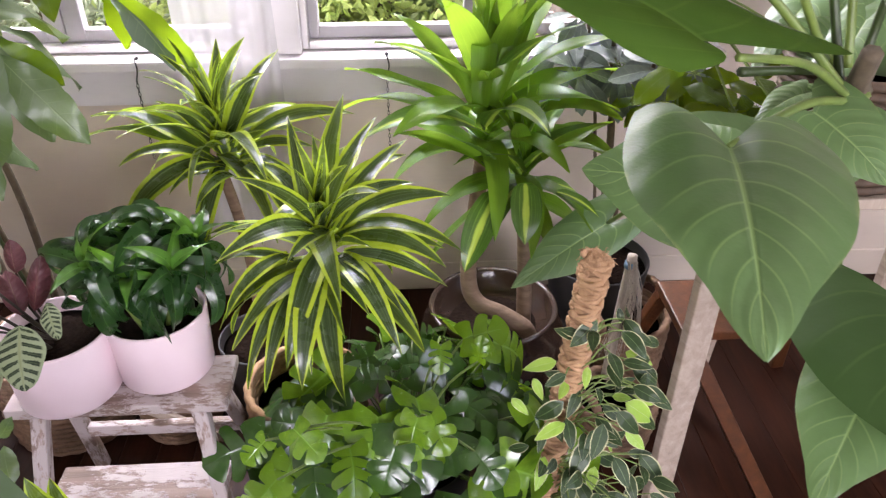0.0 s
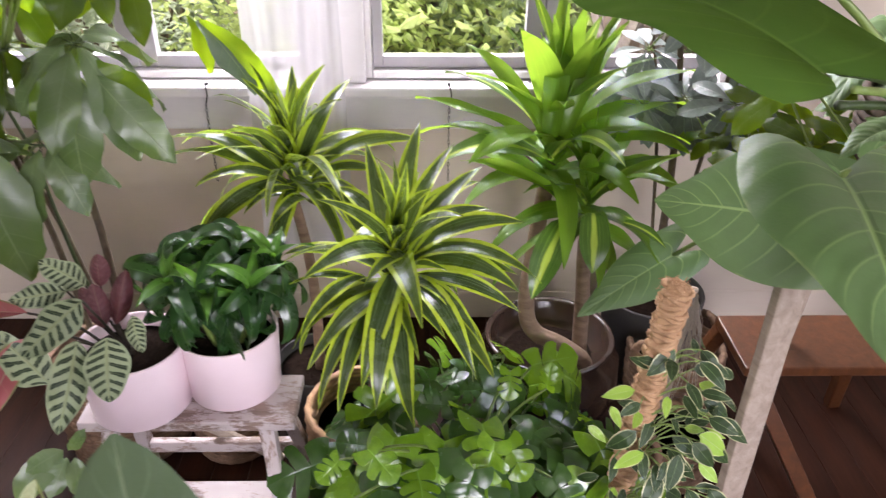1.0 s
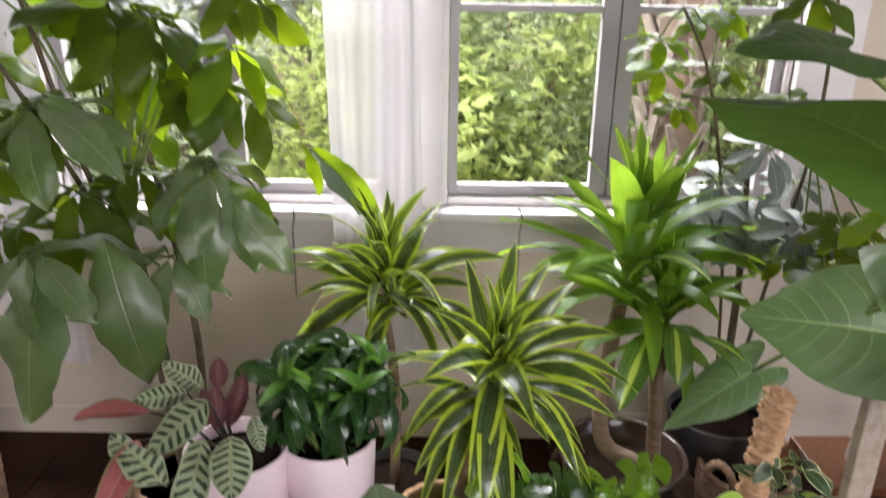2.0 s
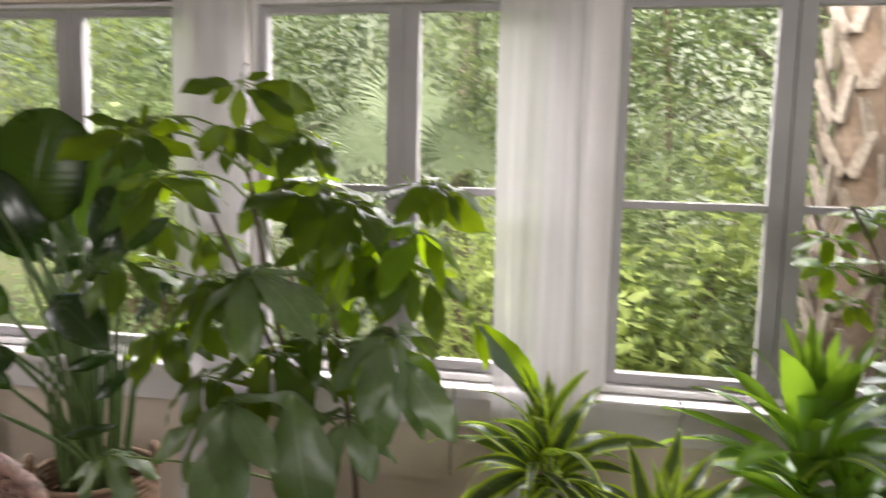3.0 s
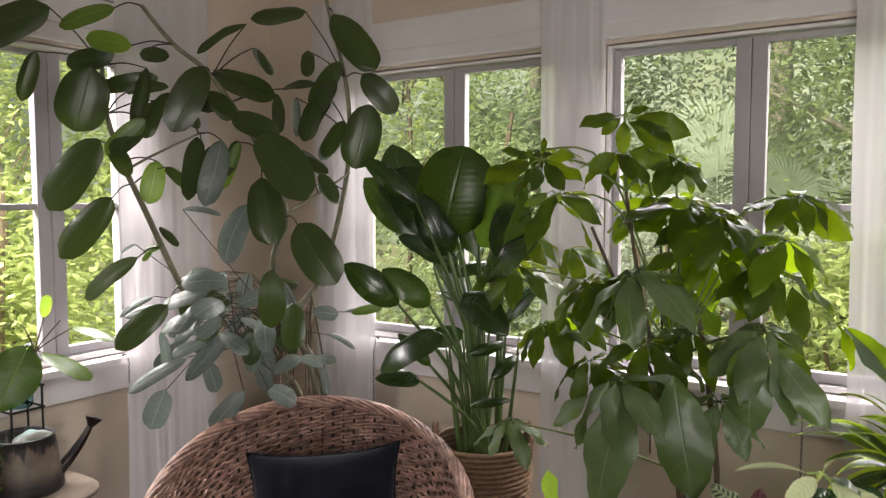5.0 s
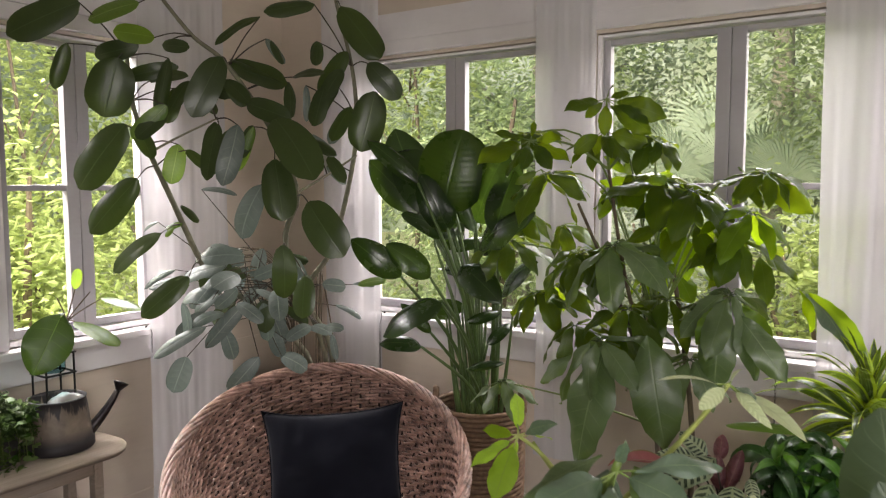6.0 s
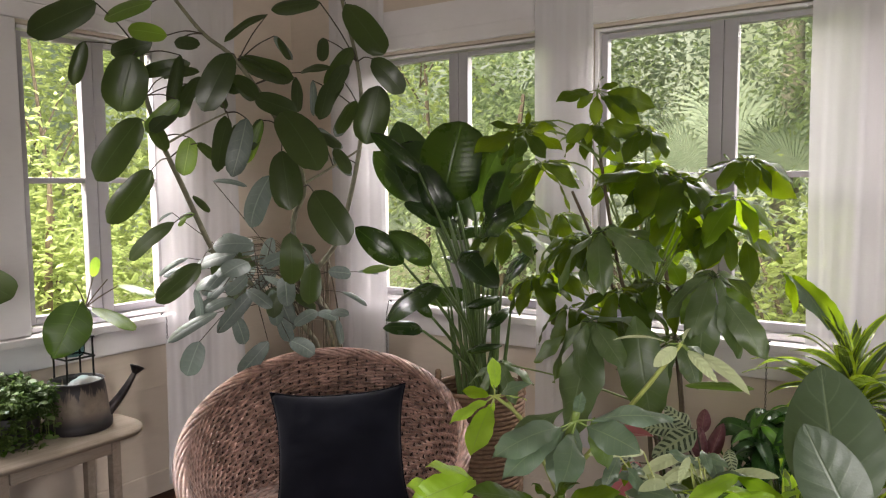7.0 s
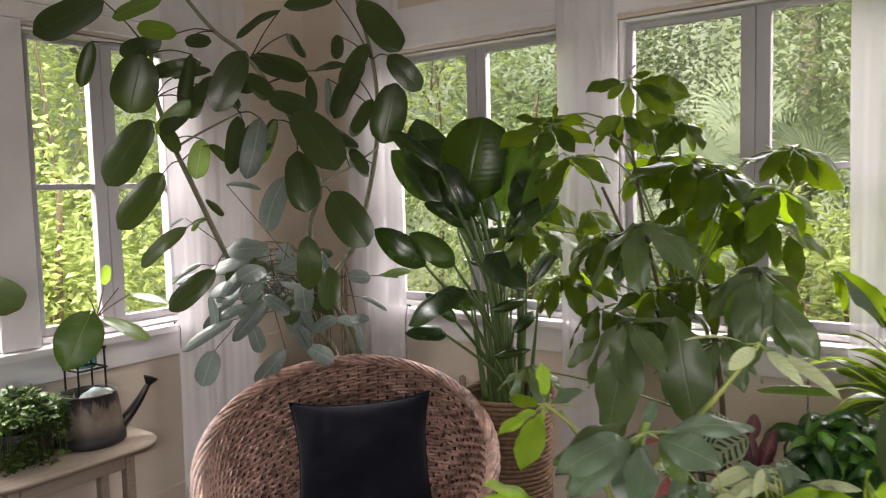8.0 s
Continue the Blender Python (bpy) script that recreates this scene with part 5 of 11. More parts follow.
leaf(corn, CORN[1], (0.015, 1.362, 0.850), (0.143, 1.489, 1.090), (0.0, -0.35, 1.0), 0.63)
leaf(corn, CORN[1], (-0.023, 1.383, 0.842), (-0.188, 1.480, 1.010), (0.0, -0.35, 1.0), 0.72)
leaf(corn, CORN[0], (-0.027, 1.452, 0.801), (-0.287, 1.499, 0.886), (0.0, -0.35, 1.0), 0.63)

# ---- split-leaf plant spreading over the floor pots ----
rng = random.Random(31)
nursery_pot((-0.17, 1.06, 0.0), 0.13, 0.22, "dark plastic pot under the split-leaf plant")
split_plant = thing("split_leaf_plant", (-0.17, 1.06, 0.19), "sprawling plant with glossy split green leaves", "plant")
for i in range(150):
    a, r = rng.uniform(0, 6.283), 0.30 * math.sqrt(rng.random())
    x, y = -0.18 + 1.0 * r * math.cos(a), 1.06 + 0.95 * r * math.sin(a)
    z = 0.42 - 1.1 * r * r - 0.15 * rng.random() + (0.03 if y < 1.0 else 0)
    az = a + rng.uniform(-1.0, 1.0)
    ln = rng.uniform(0.055, 0.095)
    tip = (x + ln * math.cos(az), y + ln * math.sin(az) - 0.02, z - ln * rng.uniform(-0.1, 0.5))
    young = rng.random() < 0.17
    leaf(split_plant, SPLIT[rng.choice((0, 3)) if young else rng.choice((1, 2))], (x, y, z + 0.02 * young), tip, (rng.uniform(-0.8, 0.8), rng.uniform(-1.2, 0.4), 1), rng.uniform(0.9, 1.15))
    if i % 3 == 0:
        stalk(split_plant, [(-0.17 + 0.2 * (x + 0.17), 1.06 + 0.2 * (y - 1.06), 0.19), ((x - 0.17) / 2, (y + 1.06) / 2, z * 0.8), (x, y, z)], 0.0035, 0.0022, STEM, "stem", 5, 3)
leaf(split_plant, SPLIT[3], (-0.113, 0.993, 0.554), (-0.115, 0.956, 0.534), (0.09, -0.55, 0.83), 0.99)
stalk(split_plant, [(-0.170, 1.060, 0.200), (-0.142, 1.026, 0.427), (-0.113, 0.993, 0.554)], 0.0030, 0.0020, STEM, "stem")
leaf(split_plant, SPLIT[0], (-0.070, 1.019, 0.543), (-0.010, 1.012, 0.573), (0.00, -0.55, 0.83), 1.00)
stalk(split_plant, [(-0.170, 1.060, 0.200), (-0.120, 1.039, 0.421), (-0.070, 1.019, 0.543)], 0.0030, 0.0020, STEM, "stem")
leaf(split_plant, SPLIT[3], (-0.047, 0.980, 0.522), (-0.043, 0.982, 0.560), (-0.07, -0.58, 0.81), 0.83)
stalk(split_plant, [(-0.170, 1.060, 0.200), (-0.109, 1.020, 0.411), (-0.047, 0.980, 0.522)], 0.0030, 0.0020, STEM, "stem")
leaf(split_plant, SPLIT[0], (-0.160, 0.767, 0.606), (-0.178, 0.726, 0.579), (-0.09, -0.33, 0.94), 1.05)
stalk(split_plant, [(-0.170, 1.060, 0.200), (-0.165, 0.913, 0.453), (-0.160, 0.767, 0.606)], 0.0030, 0.0020, STEM, "stem")
leaf(split_plant, SPLIT[0], (-0.143, 0.766, 0.606), (-0.120, 0.727, 0.586), (-0.01, -0.52, 0.85), 1.02)
stalk(split_plant, [(-0.170, 1.060, 0.200), (-0.157, 0.913, 0.453), (-0.143, 0.766, 0.606)], 0.0030, 0.0020, STEM, "stem")
leaf(split_plant, SPLIT[1], (-0.194, 0.724, 0.594), (-0.212, 0.680, 0.562), (0.09, -0.52, 0.85), 1.07)
stalk(split_plant, [(-0.170, 1.060, 0.200), (-0.182, 0.892, 0.447), (-0.194, 0.724, 0.594)], 0.0030, 0.0020, STEM, "stem")
leaf(split_plant, SPLIT[0], (-0.358, 0.818, 0.539), (-0.320, 0.782, 0.525), (0.08, -0.48, 0.87), 0.96)
stalk(split_plant, [(-0.170, 1.060, 0.200), (-0.264, 0.939, 0.419), (-0.358, 0.818, 0.539)], 0.0030, 0.0020, STEM, "stem")
leaf(split_plant, SPLIT[3], (-0.403, 0.811, 0.524), (-0.427, 0.783, 0.517), (0.16, -0.56, 0.82), 1.04)
stalk(split_plant, [(-0.170, 1.060, 0.200), (-0.287, 0.935, 0.412), (-0.403, 0.811, 0.524)], 0.0030, 0.0020, STEM, "stem")
leaf(split_plant, SPLIT[0], (-0.378, 0.741, 0.512), (-0.418, 0.707, 0.493), (-0.11, -0.45, 0.88), 1.12)
stalk(split_plant, [(-0.170, 1.060, 0.200), (-0.274, 0.901, 0.406), (-0.378, 0.741, 0.512)], 0.0030, 0.0020, STEM, "stem")
leaf(split_plant, SPLIT[1], (-0.077, 0.727, 0.572), (-0.047, 0.689, 0.553), (-0.14, -0.50, 0.85), 1.06)
stalk(split_plant, [(-0.170, 1.060, 0.200), (-0.123, 0.893, 0.436), (-0.077, 0.727, 0.572)], 0.0030, 0.0020, STEM, "stem")

woven_basket((-0.755, 1.385, 0.0), 0.098, 0.17, "low brown woven basket on the floor behind the step stool", BASKET, 0)

# ---- moss pole with its climber ----
def moss_pole(foot, top, r):
    """A coir pole wound with rope, frayed at its top."""
    root = thing("moss_pole", foot, "coir moss pole wrapped in rope, frayed at the top", "moss pole")
    f, t = Vector(foot), Vector(top)
    part("core", add_tube(bmesh.new(), [f.lerp(t, i / 8) for i in range(9)], r * 0.9, r * 0.9, 14), COIR, root, "", True)
    d = (t - f).normalized()
    x = d.cross(Vector((0, 1, 0))).normalized()
    y = d.cross(x)
    bm = bmesh.new()
    turns = int((t - f).length / 0.0085)
    for k in range(turns):
        z0 = (t - f).length * k / turns
        tilt = 1.9 * math.sin(k * 1.7)
        ring = []
        for j in range(15):
            a = 2 * math.pi * j / 14
            rr = r * (1.0 + 0.14 * noise.noise((k * 0.7, math.cos(a) * 2, math.sin(a) * 2)))
            ring.append(f + d * (z0 + 0.011 * j / 14 + 0.006 * tilt * math.cos(a)) + x * rr * math.cos(a) + y * rr * math.sin(a))
        add_tube(bm, ring, 0.0046, None, 5, knots=0.3)
    part("rope", bm, COIR, root, "", True)
    bm = bmesh.new()
    rr = random.Random(3)
    for k in range(150):
        a, q = rr.uniform(0, 6.283), r * rr.uniform(0.2, 1.05)
        b = t + x * q * math.cos(a) + y * q * math.sin(a) - d * rr.uniform(0, 0.02)
        e = b + x * rr.uniform(-0.016, 0.016) + y * rr.uniform(-0.016, 0.016) + d * rr.uniform(0.0, 0.012)
        add_tube(bm, smooth_path([b, (b + e) / 2 + d * 0.006, e], 2), 0.0009, 0.0005, 3)
    tagged(part("frayed_end", bm, COIR, root), "frayed coir fibre ends", kind="stuff")
    return root


moss_pole((0.068, 0.885, 0.18), (0.117, 0.885, 0.805), 0.0215)
nursery_pot((0.09, 0.90, 0.0), 0.12, 0.2, "dark plastic pot holding the moss pole")
rng = random.Random(41)
climber = thing("climbing_fig", (0.09, 0.90, 0.18), "climbing plant with cream-edged green leaves round a moss pole", "plant")
for i in range(115):
    f = rng.random() ** 1.2
    z = 0.20 + 0.52 * f
    px, py = 0.078 + 0.037 * (z - 0.18) / 0.65, 0.885
    a = rng.uniform(-2.9, 0.9)
    spread = (0.03 + 0.13 * rng.random() * (1.2 - f))
    b = (px + spread * math.cos(a) + 0.04, py + spread * math.sin(a), z)
    ln = rng.uniform(0.040, 0.066)
    az = a + rng.uniform(-1.0, 1.0)
    t = (b[0] + ln * math.cos(az) * 0.8, b[1] + ln * math.sin(az) * 0.8, z - ln * rng.uniform(-0.2, 0.9))
    leaf(climber, VINE[2 if rng.random() < 0.12 else rng.randrange(2)], b, t, (rng.uniform(-0.4, 0.4), -0.8, 0.7), rng.uniform(0.85, 1.15))
    if i % 2 == 0:
        stalk(climber, [(px, py - 0.02, z - 0.03), ((px + b[0]) / 2, (py + b[1]) / 2, z), b], 0.0022, 0.0014, STEM, "stem", 4, 3)
leaf(climber, VINE[2], (0.019, 0.804, 0.642), (0.028, 0.770, 0.628), (-0.19, -0.49, 0.85), 0.86)
leaf(climber, VINE[2], (-0.016, 0.789, 0.617), (0.006, 0.759, 0.610), (-0.14, -0.48, 0.87), 0.86)
leaf(climber, VINE[2], (0.058, 0.742, 0.607), (0.008, 0.717, 0.601), (-0.20, -0.48, 0.85), 0.83)
leaf(climber, VINE[2], (0.095, 0.787, 0.677), (0.085, 0.754, 0.663), (-0.20, -0.56, 0.81), 0.81)
leaf(climber, VINE[2], (0.054, 0.816, 0.664), (-0.001, 0.797, 0.667), (-0.02, -0.67, 0.74), 0.81)

# ---- philodendron on its stand ----
philo = thing("philodendron", (0.47, 0.95, 0.86), "large philodendron with broad heart-shaped glossy leaves", "plant")
leaf(philo, PHILO[0], (0.148, 0.613, 1.119), (0.074, 0.337, 1.093), (-0.14, -0.61, 0.78), 0.79)
leaf(philo, PHILO[1], (0.378, 1.033, 0.840), (0.152, 1.161, 0.812), (-0.14, -0.83, 0.54), 1.02)
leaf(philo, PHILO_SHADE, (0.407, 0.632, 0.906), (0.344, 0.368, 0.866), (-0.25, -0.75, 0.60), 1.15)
leaf(philo, PHILO[0], (0.363, 0.572, 0.867), (0.254, 0.455, 0.770), (-0.55, -0.50, 0.66), 0.83)
leaf(philo, PHILO[0], (0.246, 1.264, 0.632), (0.037, 1.162, 0.549), (-0.05, -0.65, 0.76), 0.54)
leaf(philo, PHILO[1], (0.269, 0.832, 0.979), (0.230, 0.916, 1.011), (-0.16, -0.57, 0.81), 1.03)
leaf(philo, PHILO[1], (0.349, 0.822, 1.062), (0.410, 0.723, 1.008), (-0.27, -0.56, 0.78), 1.02)
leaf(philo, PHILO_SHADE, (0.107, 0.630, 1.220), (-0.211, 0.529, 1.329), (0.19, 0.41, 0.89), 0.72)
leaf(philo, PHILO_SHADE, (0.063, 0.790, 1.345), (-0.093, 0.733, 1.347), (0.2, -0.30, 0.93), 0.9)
stalk(philo, [(0.550, 1.050, 0.980), (0.420, 0.860, 1.060), (0.284, 0.736, 1.110), (0.148, 0.613, 1.119)], 0.0070, 0.0045, STEM, "petiole")
stalk(philo, [(0.550, 1.050, 0.980), (0.420, 0.860, 1.060), (0.403, 0.931, 0.947), (0.386, 1.002, 0.793)], 0.0070, 0.0045, STEM, "petiole")
stalk(philo, [(0.550, 1.050, 0.980), (0.420, 0.860, 1.060), (0.424, 0.819, 0.961), (0.428, 0.778, 0.821)], 0.0070, 0.0045, STEM, "petiole")
stalk(philo, [(0.550, 1.050, 0.980), (0.420, 0.860, 1.060), (0.285, 0.750, 1.150), (0.150, 0.640, 1.200)], 0.0070, 0.0045, STEM, "petiole")
stalk(philo, [(0.550, 1.050, 0.980), (0.420, 0.860, 1.060), (0.345, 0.846, 1.040), (0.269, 0.832, 0.979)], 0.0070, 0.0045, STEM, "petiole")
stalk(philo, [(0.550, 1.050, 0.980), (0.420, 0.860, 1.060), (0.333, 1.062, 0.866), (0.246, 1.264, 0.632)], 0.0070, 0.0045, STEM, "petiole")
stalk(philo, [(0.550, 1.050, 0.980), (0.420, 0.860, 1.060), (0.241, 0.825, 1.223), (0.063, 0.790, 1.345)], 0.0070, 0.0045, STEM, "petiole")
stalk(philo, [(0.600, 1.130, 0.950), (0.520, 1.000, 1.020), (0.420, 0.860, 1.080), (0.400, 0.820, 1.140)], 0.0180, 0.0130, STEM_BROWN, "trunk")
leaf(philo, PHILO[0], (0.670, 1.206, 1.036), (0.528, 1.197, 0.919), (-0.29, -0.46, 0.84), 0.84)
leaf(philo, PHILO[0], (0.775, 1.247, 0.926), (0.631, 1.308, 1.005), (-0.19, -0.37, 0.91), 0.75)
leaf(philo, PHILO[0], (0.594, 1.042, 0.962), (0.507, 0.938, 0.888), (-0.35, -0.48, 0.81), 0.72)
leaf(philo, PHILO[0], (0.645, 1.438, 1.020), (0.505, 1.323, 0.925), (-0.29, -0.36, 0.89), 0.63)
leaf(philo, PHILO[0], (0.549, 1.207, 0.936), (0.442, 1.125, 0.893), (-0.13, -0.35, 0.93), 0.68)
leaf(philo, PHILO[0], (0.535, 0.984, 0.960), (0.560, 0.886, 0.905), (-0.40, -0.42, 0.82), 0.84)
leaf(philo, PHILO[1], (0.626, 1.198, 0.995), (0.470, 1.201, 1.064), (-0.29, -0.51, 0.81), 0.66)
leaf(philo, PHILO[1], (0.546, 0.995, 0.950), (0.396, 1.005, 1.030), (-0.28, -0.24, 0.93), 0.65)
leaf(philo, PHILO[1], (0.637, 1.407, 1.045), (0.506, 1.298, 0.939), (-0.29, -0.18, 0.94), 0.66)
leaf(philo, PHILO[0], (0.743, 1.460, 1.042), (0.619, 1.359, 0.950), (-0.19, -0.47, 0.86), 0.64)
leaf(philo, PHILO[1], (0.424, 0.985, 1.020), (0.328, 0.928, 0.998), (-0.10, -0.33, 0.94), 0.56)
leaf(philo, PHILO[0], (0.588, 1.220, 1.028), (0.477, 1.130, 0.952), (-0.23, -0.12, 0.97), 0.53)
leaf(philo, PHILO[0], (0.582, 1.136, 1.082), (0.493, 1.039, 0.998), (-0.13, -0.09, 0.99), 0.63)
leaf(philo, UMB_MID[1], (0.161, 0.781, 1.147), (0.106, 0.794, 1.088), (-0.23, -0.44, 0.87), 0.96)
stalk(philo, [(0.236, 0.809, 1.122), (0.322, 0.853, 1.106), (0.408, 0.895, 1.087)], 0.0065, 0.0055, STEM_DEEP, "petiole")
stalk(philo, [(0.153, 0.677, 1.207), (0.274, 0.805, 1.157), (0.401, 0.905, 1.101)], 0.0065, 0.0055, STEM_DEEP, "petiole")
stalk(philo, [(0.412, 0.886, 1.073), (0.399, 0.896, 1.123), (0.379, 0.907, 1.193)], 0.0065, 0.0055, STEM_DEEP, "petiole")
stalk(philo, [(0.435, 0.916, 1.085), (0.430, 0.930, 1.142), (0.424, 0.939, 1.191)], 0.0065, 0.0055, STEM, "petiole")
stalk(philo, [(0.407, 0.901, 1.095), (0.370, 0.892, 1.133), (0.324, 0.875, 1.195)], 0.0065, 0.0055, STEM, "petiole")
stalk(philo, [(0.450, 0.911, 1.078), (0.459, 0.920, 1.129), (0.458, 0.915, 1.175)], 0.0065, 0.0055, STEM_DEEP, "petiole")
stand = thing("plant_stand", (0.5, 1.1, 0.0), "rough whitewashed wooden plant stand", "plant stand")
plank((0.392, 1.06, 0.80), (0.345, 0.985, 0.0), 0.058, 0.022, GREY_WOOD, stand, "leg", (0.3, -1, 0.1))
plank((0.90, 1.02, 0.80), (0.98, 0.95, 0.0), 0.048, 0.022, GREY_WOOD, stand, "leg", (-0.3, -1, 0.1))
plank((0.56, 1.28, 0.80), (0.55, 1.36, 0.0), 0.048, 0.022, GREY_WOOD, stand, "leg", (0.3, 1, 0.1))
plank((0.90, 1.28, 0.80), (0.98, 1.36, 0.0), 0.048, 0.022, GREY_WOOD, stand, "leg", (-0.3, 1, 0.1))
plank((0.36, 1.16, 0.81), (0.95, 1.16, 0.81), 0.30, 0.022, GREY_WOOD, stand, "shelf")
stool = thing("wooden_stool", (0.62, 1.2, 0.0), "varnished brown wooden stool under the stand", "stool")
plank((0.455, 1.16, 0.34), (0.64, 1.05, 0.0), 0.034, 0.03, BROWN_WOOD, stool, "leg", (0, -1, 0.2))
plank((0.455, 1.40, 0.34), (0.40, 1.52, 0.0), 0.034, 0.03, BROWN_WOOD, stool, "leg", (0, -1, 0.2))
plank((0.78, 1.38, 0.34), (0.86, 1.5, 0.0), 0.034, 0.03, BROWN_WOOD, stool, "leg", (0, -1, 0.2))
plank((0.44, 1.32, 0.352), (0.82, 1.32, 0.352), 0.20, 0.024, BROWN_WOOD, stool, "seat")
woven_basket((0.60, 1.13, 0.823), 0.12, 0.20, "dark brown woven basket holding the philodendron", simple("dark_wicker", (0.10, 0.06, 0.035), (0.05, 0.03, 0.018), 40, 0.7, 0.5), 0, 12)
woven_basket((0.40, 1.52, 0.0), 0.12, 0.20, "seagrass basket with loop handles on the floor", BASKET, 2)
woven_basket((0.33, 1.28, 0.0), 0.10, 0.13, "small seagrass basket with loop handles on the floor", BASKET, 2)

broom = thing("straw_broom", (0.33, 1.40, 0.0), "bundle of dry straw tied round a bamboo cane", "broom")
stalk(broom, [(0.325, 1.36, 0.02), (0.345, 1.38, 0.30), (0.36, 1.395, 0.46)], 0.013, 0.012, TABLE_WOOD, "cane", 9)
part("tie", lathe([(0.0145, -0.008), (0.0155, 0.0), (0.0145, 0.008)], 12), simple("blue_cord", (0.12, 0.20, 0.26), (0.08, 0.14, 0.20), 60, 0.8), broom, "blue cord tie", True, Matrix.Translation((0.357, 1.392, 0.435)) @ Matrix.Rotation(0.13, 4, "Y"))
bm = bmesh.new()
rng = random.Random(5)
for k in range(60):
    b = Vector((0.358 + rng.uniform(-0.012, 0.012), 1.392 + rng.uniform(-0.012, 0.012), 0.45))
    e = Vector((0.335 + rng.uniform(-0.035, 0.055), 1.34 + rng.uniform(-0.03, 0.03), rng.uniform(0.16, 0.30)))
    add_tube(bm, smooth_path([b, (b + e) / 2 + Vector((0.008, -0.01, 0.02)), e], 2), 0.0013, 0.0006, 3)
tagged(part("straw", bm, TABLE_WOOD, broom), "loose dry straw", kind="stuff")

# ---- dusty dwarf umbrella tree beside the corn plant ----
rng = random.Random(57)
nursery_pot((0.36, 1.66, 0.0), 0.14, 0.28, "black plastic pot against the wall under the window")
dwarf = thing("dwarf_umbrella_tree", (0.36, 1.66, 0.26), "dwarf umbrella tree with dusty grey-green leaf clusters", "plant")
stalk(dwarf, [(0.36, 1.66, 0.24), (0.34, 1.62, 0.6), (0.31, 1.58, 0.84), (0.26, 1.50, 1.05)], 0.012, 0.006, STEM_BROWN, "trunk", 8)
stalk(dwarf, [(0.37, 1.65, 0.24), (0.38, 1.56, 0.7), (0.34, 1.38, 1.1), (0.22, 1.15, 1.40)], 0.006, 0.003, STEM_BROWN, "trunk", 8)
stalk(dwarf, [(0.35, 1.66, 0.24), (0.28, 1.62, 0.8), (0.16, 1.52, 1.2), (0.06, 1.45, 1.36)], 0.005, 0.003, STEM_BROWN, "trunk", 8)
umbrella(dwarf, DUSTY, (0.305, 1.505, 0.874), rng, 8, 0.108, (-0.1, -0.6, 0.7), 22)
stalk(dwarf, [(0.310, 1.580, 0.840), (0.307, 1.542, 0.867), (0.305, 1.505, 0.874)], 0.0030, 0.0020, STEM, "branch")
umbrella(dwarf, DUSTY, (0.185, 1.539, 0.915), rng, 8, 0.108, (-0.3, -0.5, 0.8), 22)
stalk(dwarf, [(0.310, 1.580, 0.840), (0.247, 1.559, 0.887), (0.185, 1.539, 0.915)], 0.0030, 0.0020, STEM, "branch")
umbrella(dwarf, DUSTY, (0.280, 1.616, 0.894), rng, 7, 0.080, (0, -0.4, 0.9), 22)
stalk(dwarf, [(0.310, 1.580, 0.840), (0.295, 1.598, 0.877), (0.280, 1.616, 0.894)], 0.0030, 0.0020, STEM, "branch")
umbrella(dwarf, UMB_MID, (0.050, 1.566, 1.287), rng, 7, 0.085, (0, -0.3, 0.9), 22)
stalk(dwarf, [(0.060, 1.450, 1.360), (0.055, 1.508, 1.334), (0.050, 1.566, 1.287)], 0.0030, 0.0020, STEM, "branch")
umbrella(dwarf, UMB_MID, (0.177, 1.563, 1.342), rng, 7, 0.080, (0, -0.3, 0.9), 22)
stalk(dwarf, [(0.160, 1.520, 1.200), (0.168, 1.542, 1.281), (0.177, 1.563, 1.342)], 0.0030, 0.0020, STEM, "branch")
umbrella(dwarf, UMB, (0.138, 1.036, 1.520), rng, 7, 0.085, (0, -0.4, 0.9), 22)
stalk(dwarf, [(0.220, 1.150, 1.400), (0.179, 1.093, 1.470), (0.138, 1.036, 1.520)], 0.0030, 0.0020, STEM, "branch")
umbrella(dwarf, UMB, (0.116, 1.010, 1.401), rng, 7, 0.075, (0, -0.4, 0.9), 22)
stalk(dwarf, [(0.220, 1.150, 1.400), (0.168, 1.080, 1.411), (0.116, 1.010, 1.401)], 0.0030, 0.0020, STEM, "branch")
umbrella(dwarf, DUSTY, (0.296, 1.518, 0.879), rng, 8, 0.108, (-0.1, -0.6, 0.7), 22)
stalk(dwarf, [(0.310, 1.580, 0.840), (0.303, 1.549, 0.869), (0.296, 1.518, 0.879)], 0.0030, 0.0020, STEM, "branch")
umbrella(dwarf, DUSTY, (0.422, 1.592, 0.958), rng, 8, 0.080, (0, -0.5, 0.8), 22)
stalk(dwarf, [(0.310, 1.580, 0.840), (0.366, 1.586, 0.909), (0.422, 1.592, 0.958)], 0.0030, 0.0020, STEM, "branch")
umbrella(dwarf, DUSTY, (0.213, 1.537, 0.980), rng, 8, 0.080, (0, -0.5, 0.8), 22)
stalk(dwarf, [(0.260, 1.500, 1.050), (0.236, 1.518, 1.025), (0.213, 1.537, 0.980)], 0.0030, 0.0020, STEM, "branch")
umbrella(dwarf, UMB, (0.119, 1.618, 1.136), rng, 7, 0.070, (0, -0.5, 0.8), 22)
stalk(dwarf, [(0.160, 1.520, 1.200), (0.140, 1.569, 1.178), (0.119, 1.618, 1.136)], 0.0030, 0.0020, STEM, "branch")
umbrella(dwarf, UMB, (0.358, 1.355, 0.870), rng, 8, 0.070, (0, -0.4, 0.9), 22)
stalk(dwarf, [(0.310, 1.580, 0.840), (0.334, 1.468, 0.865), (0.358, 1.355, 0.870)], 0.0030, 0.0020, STEM, "branch")
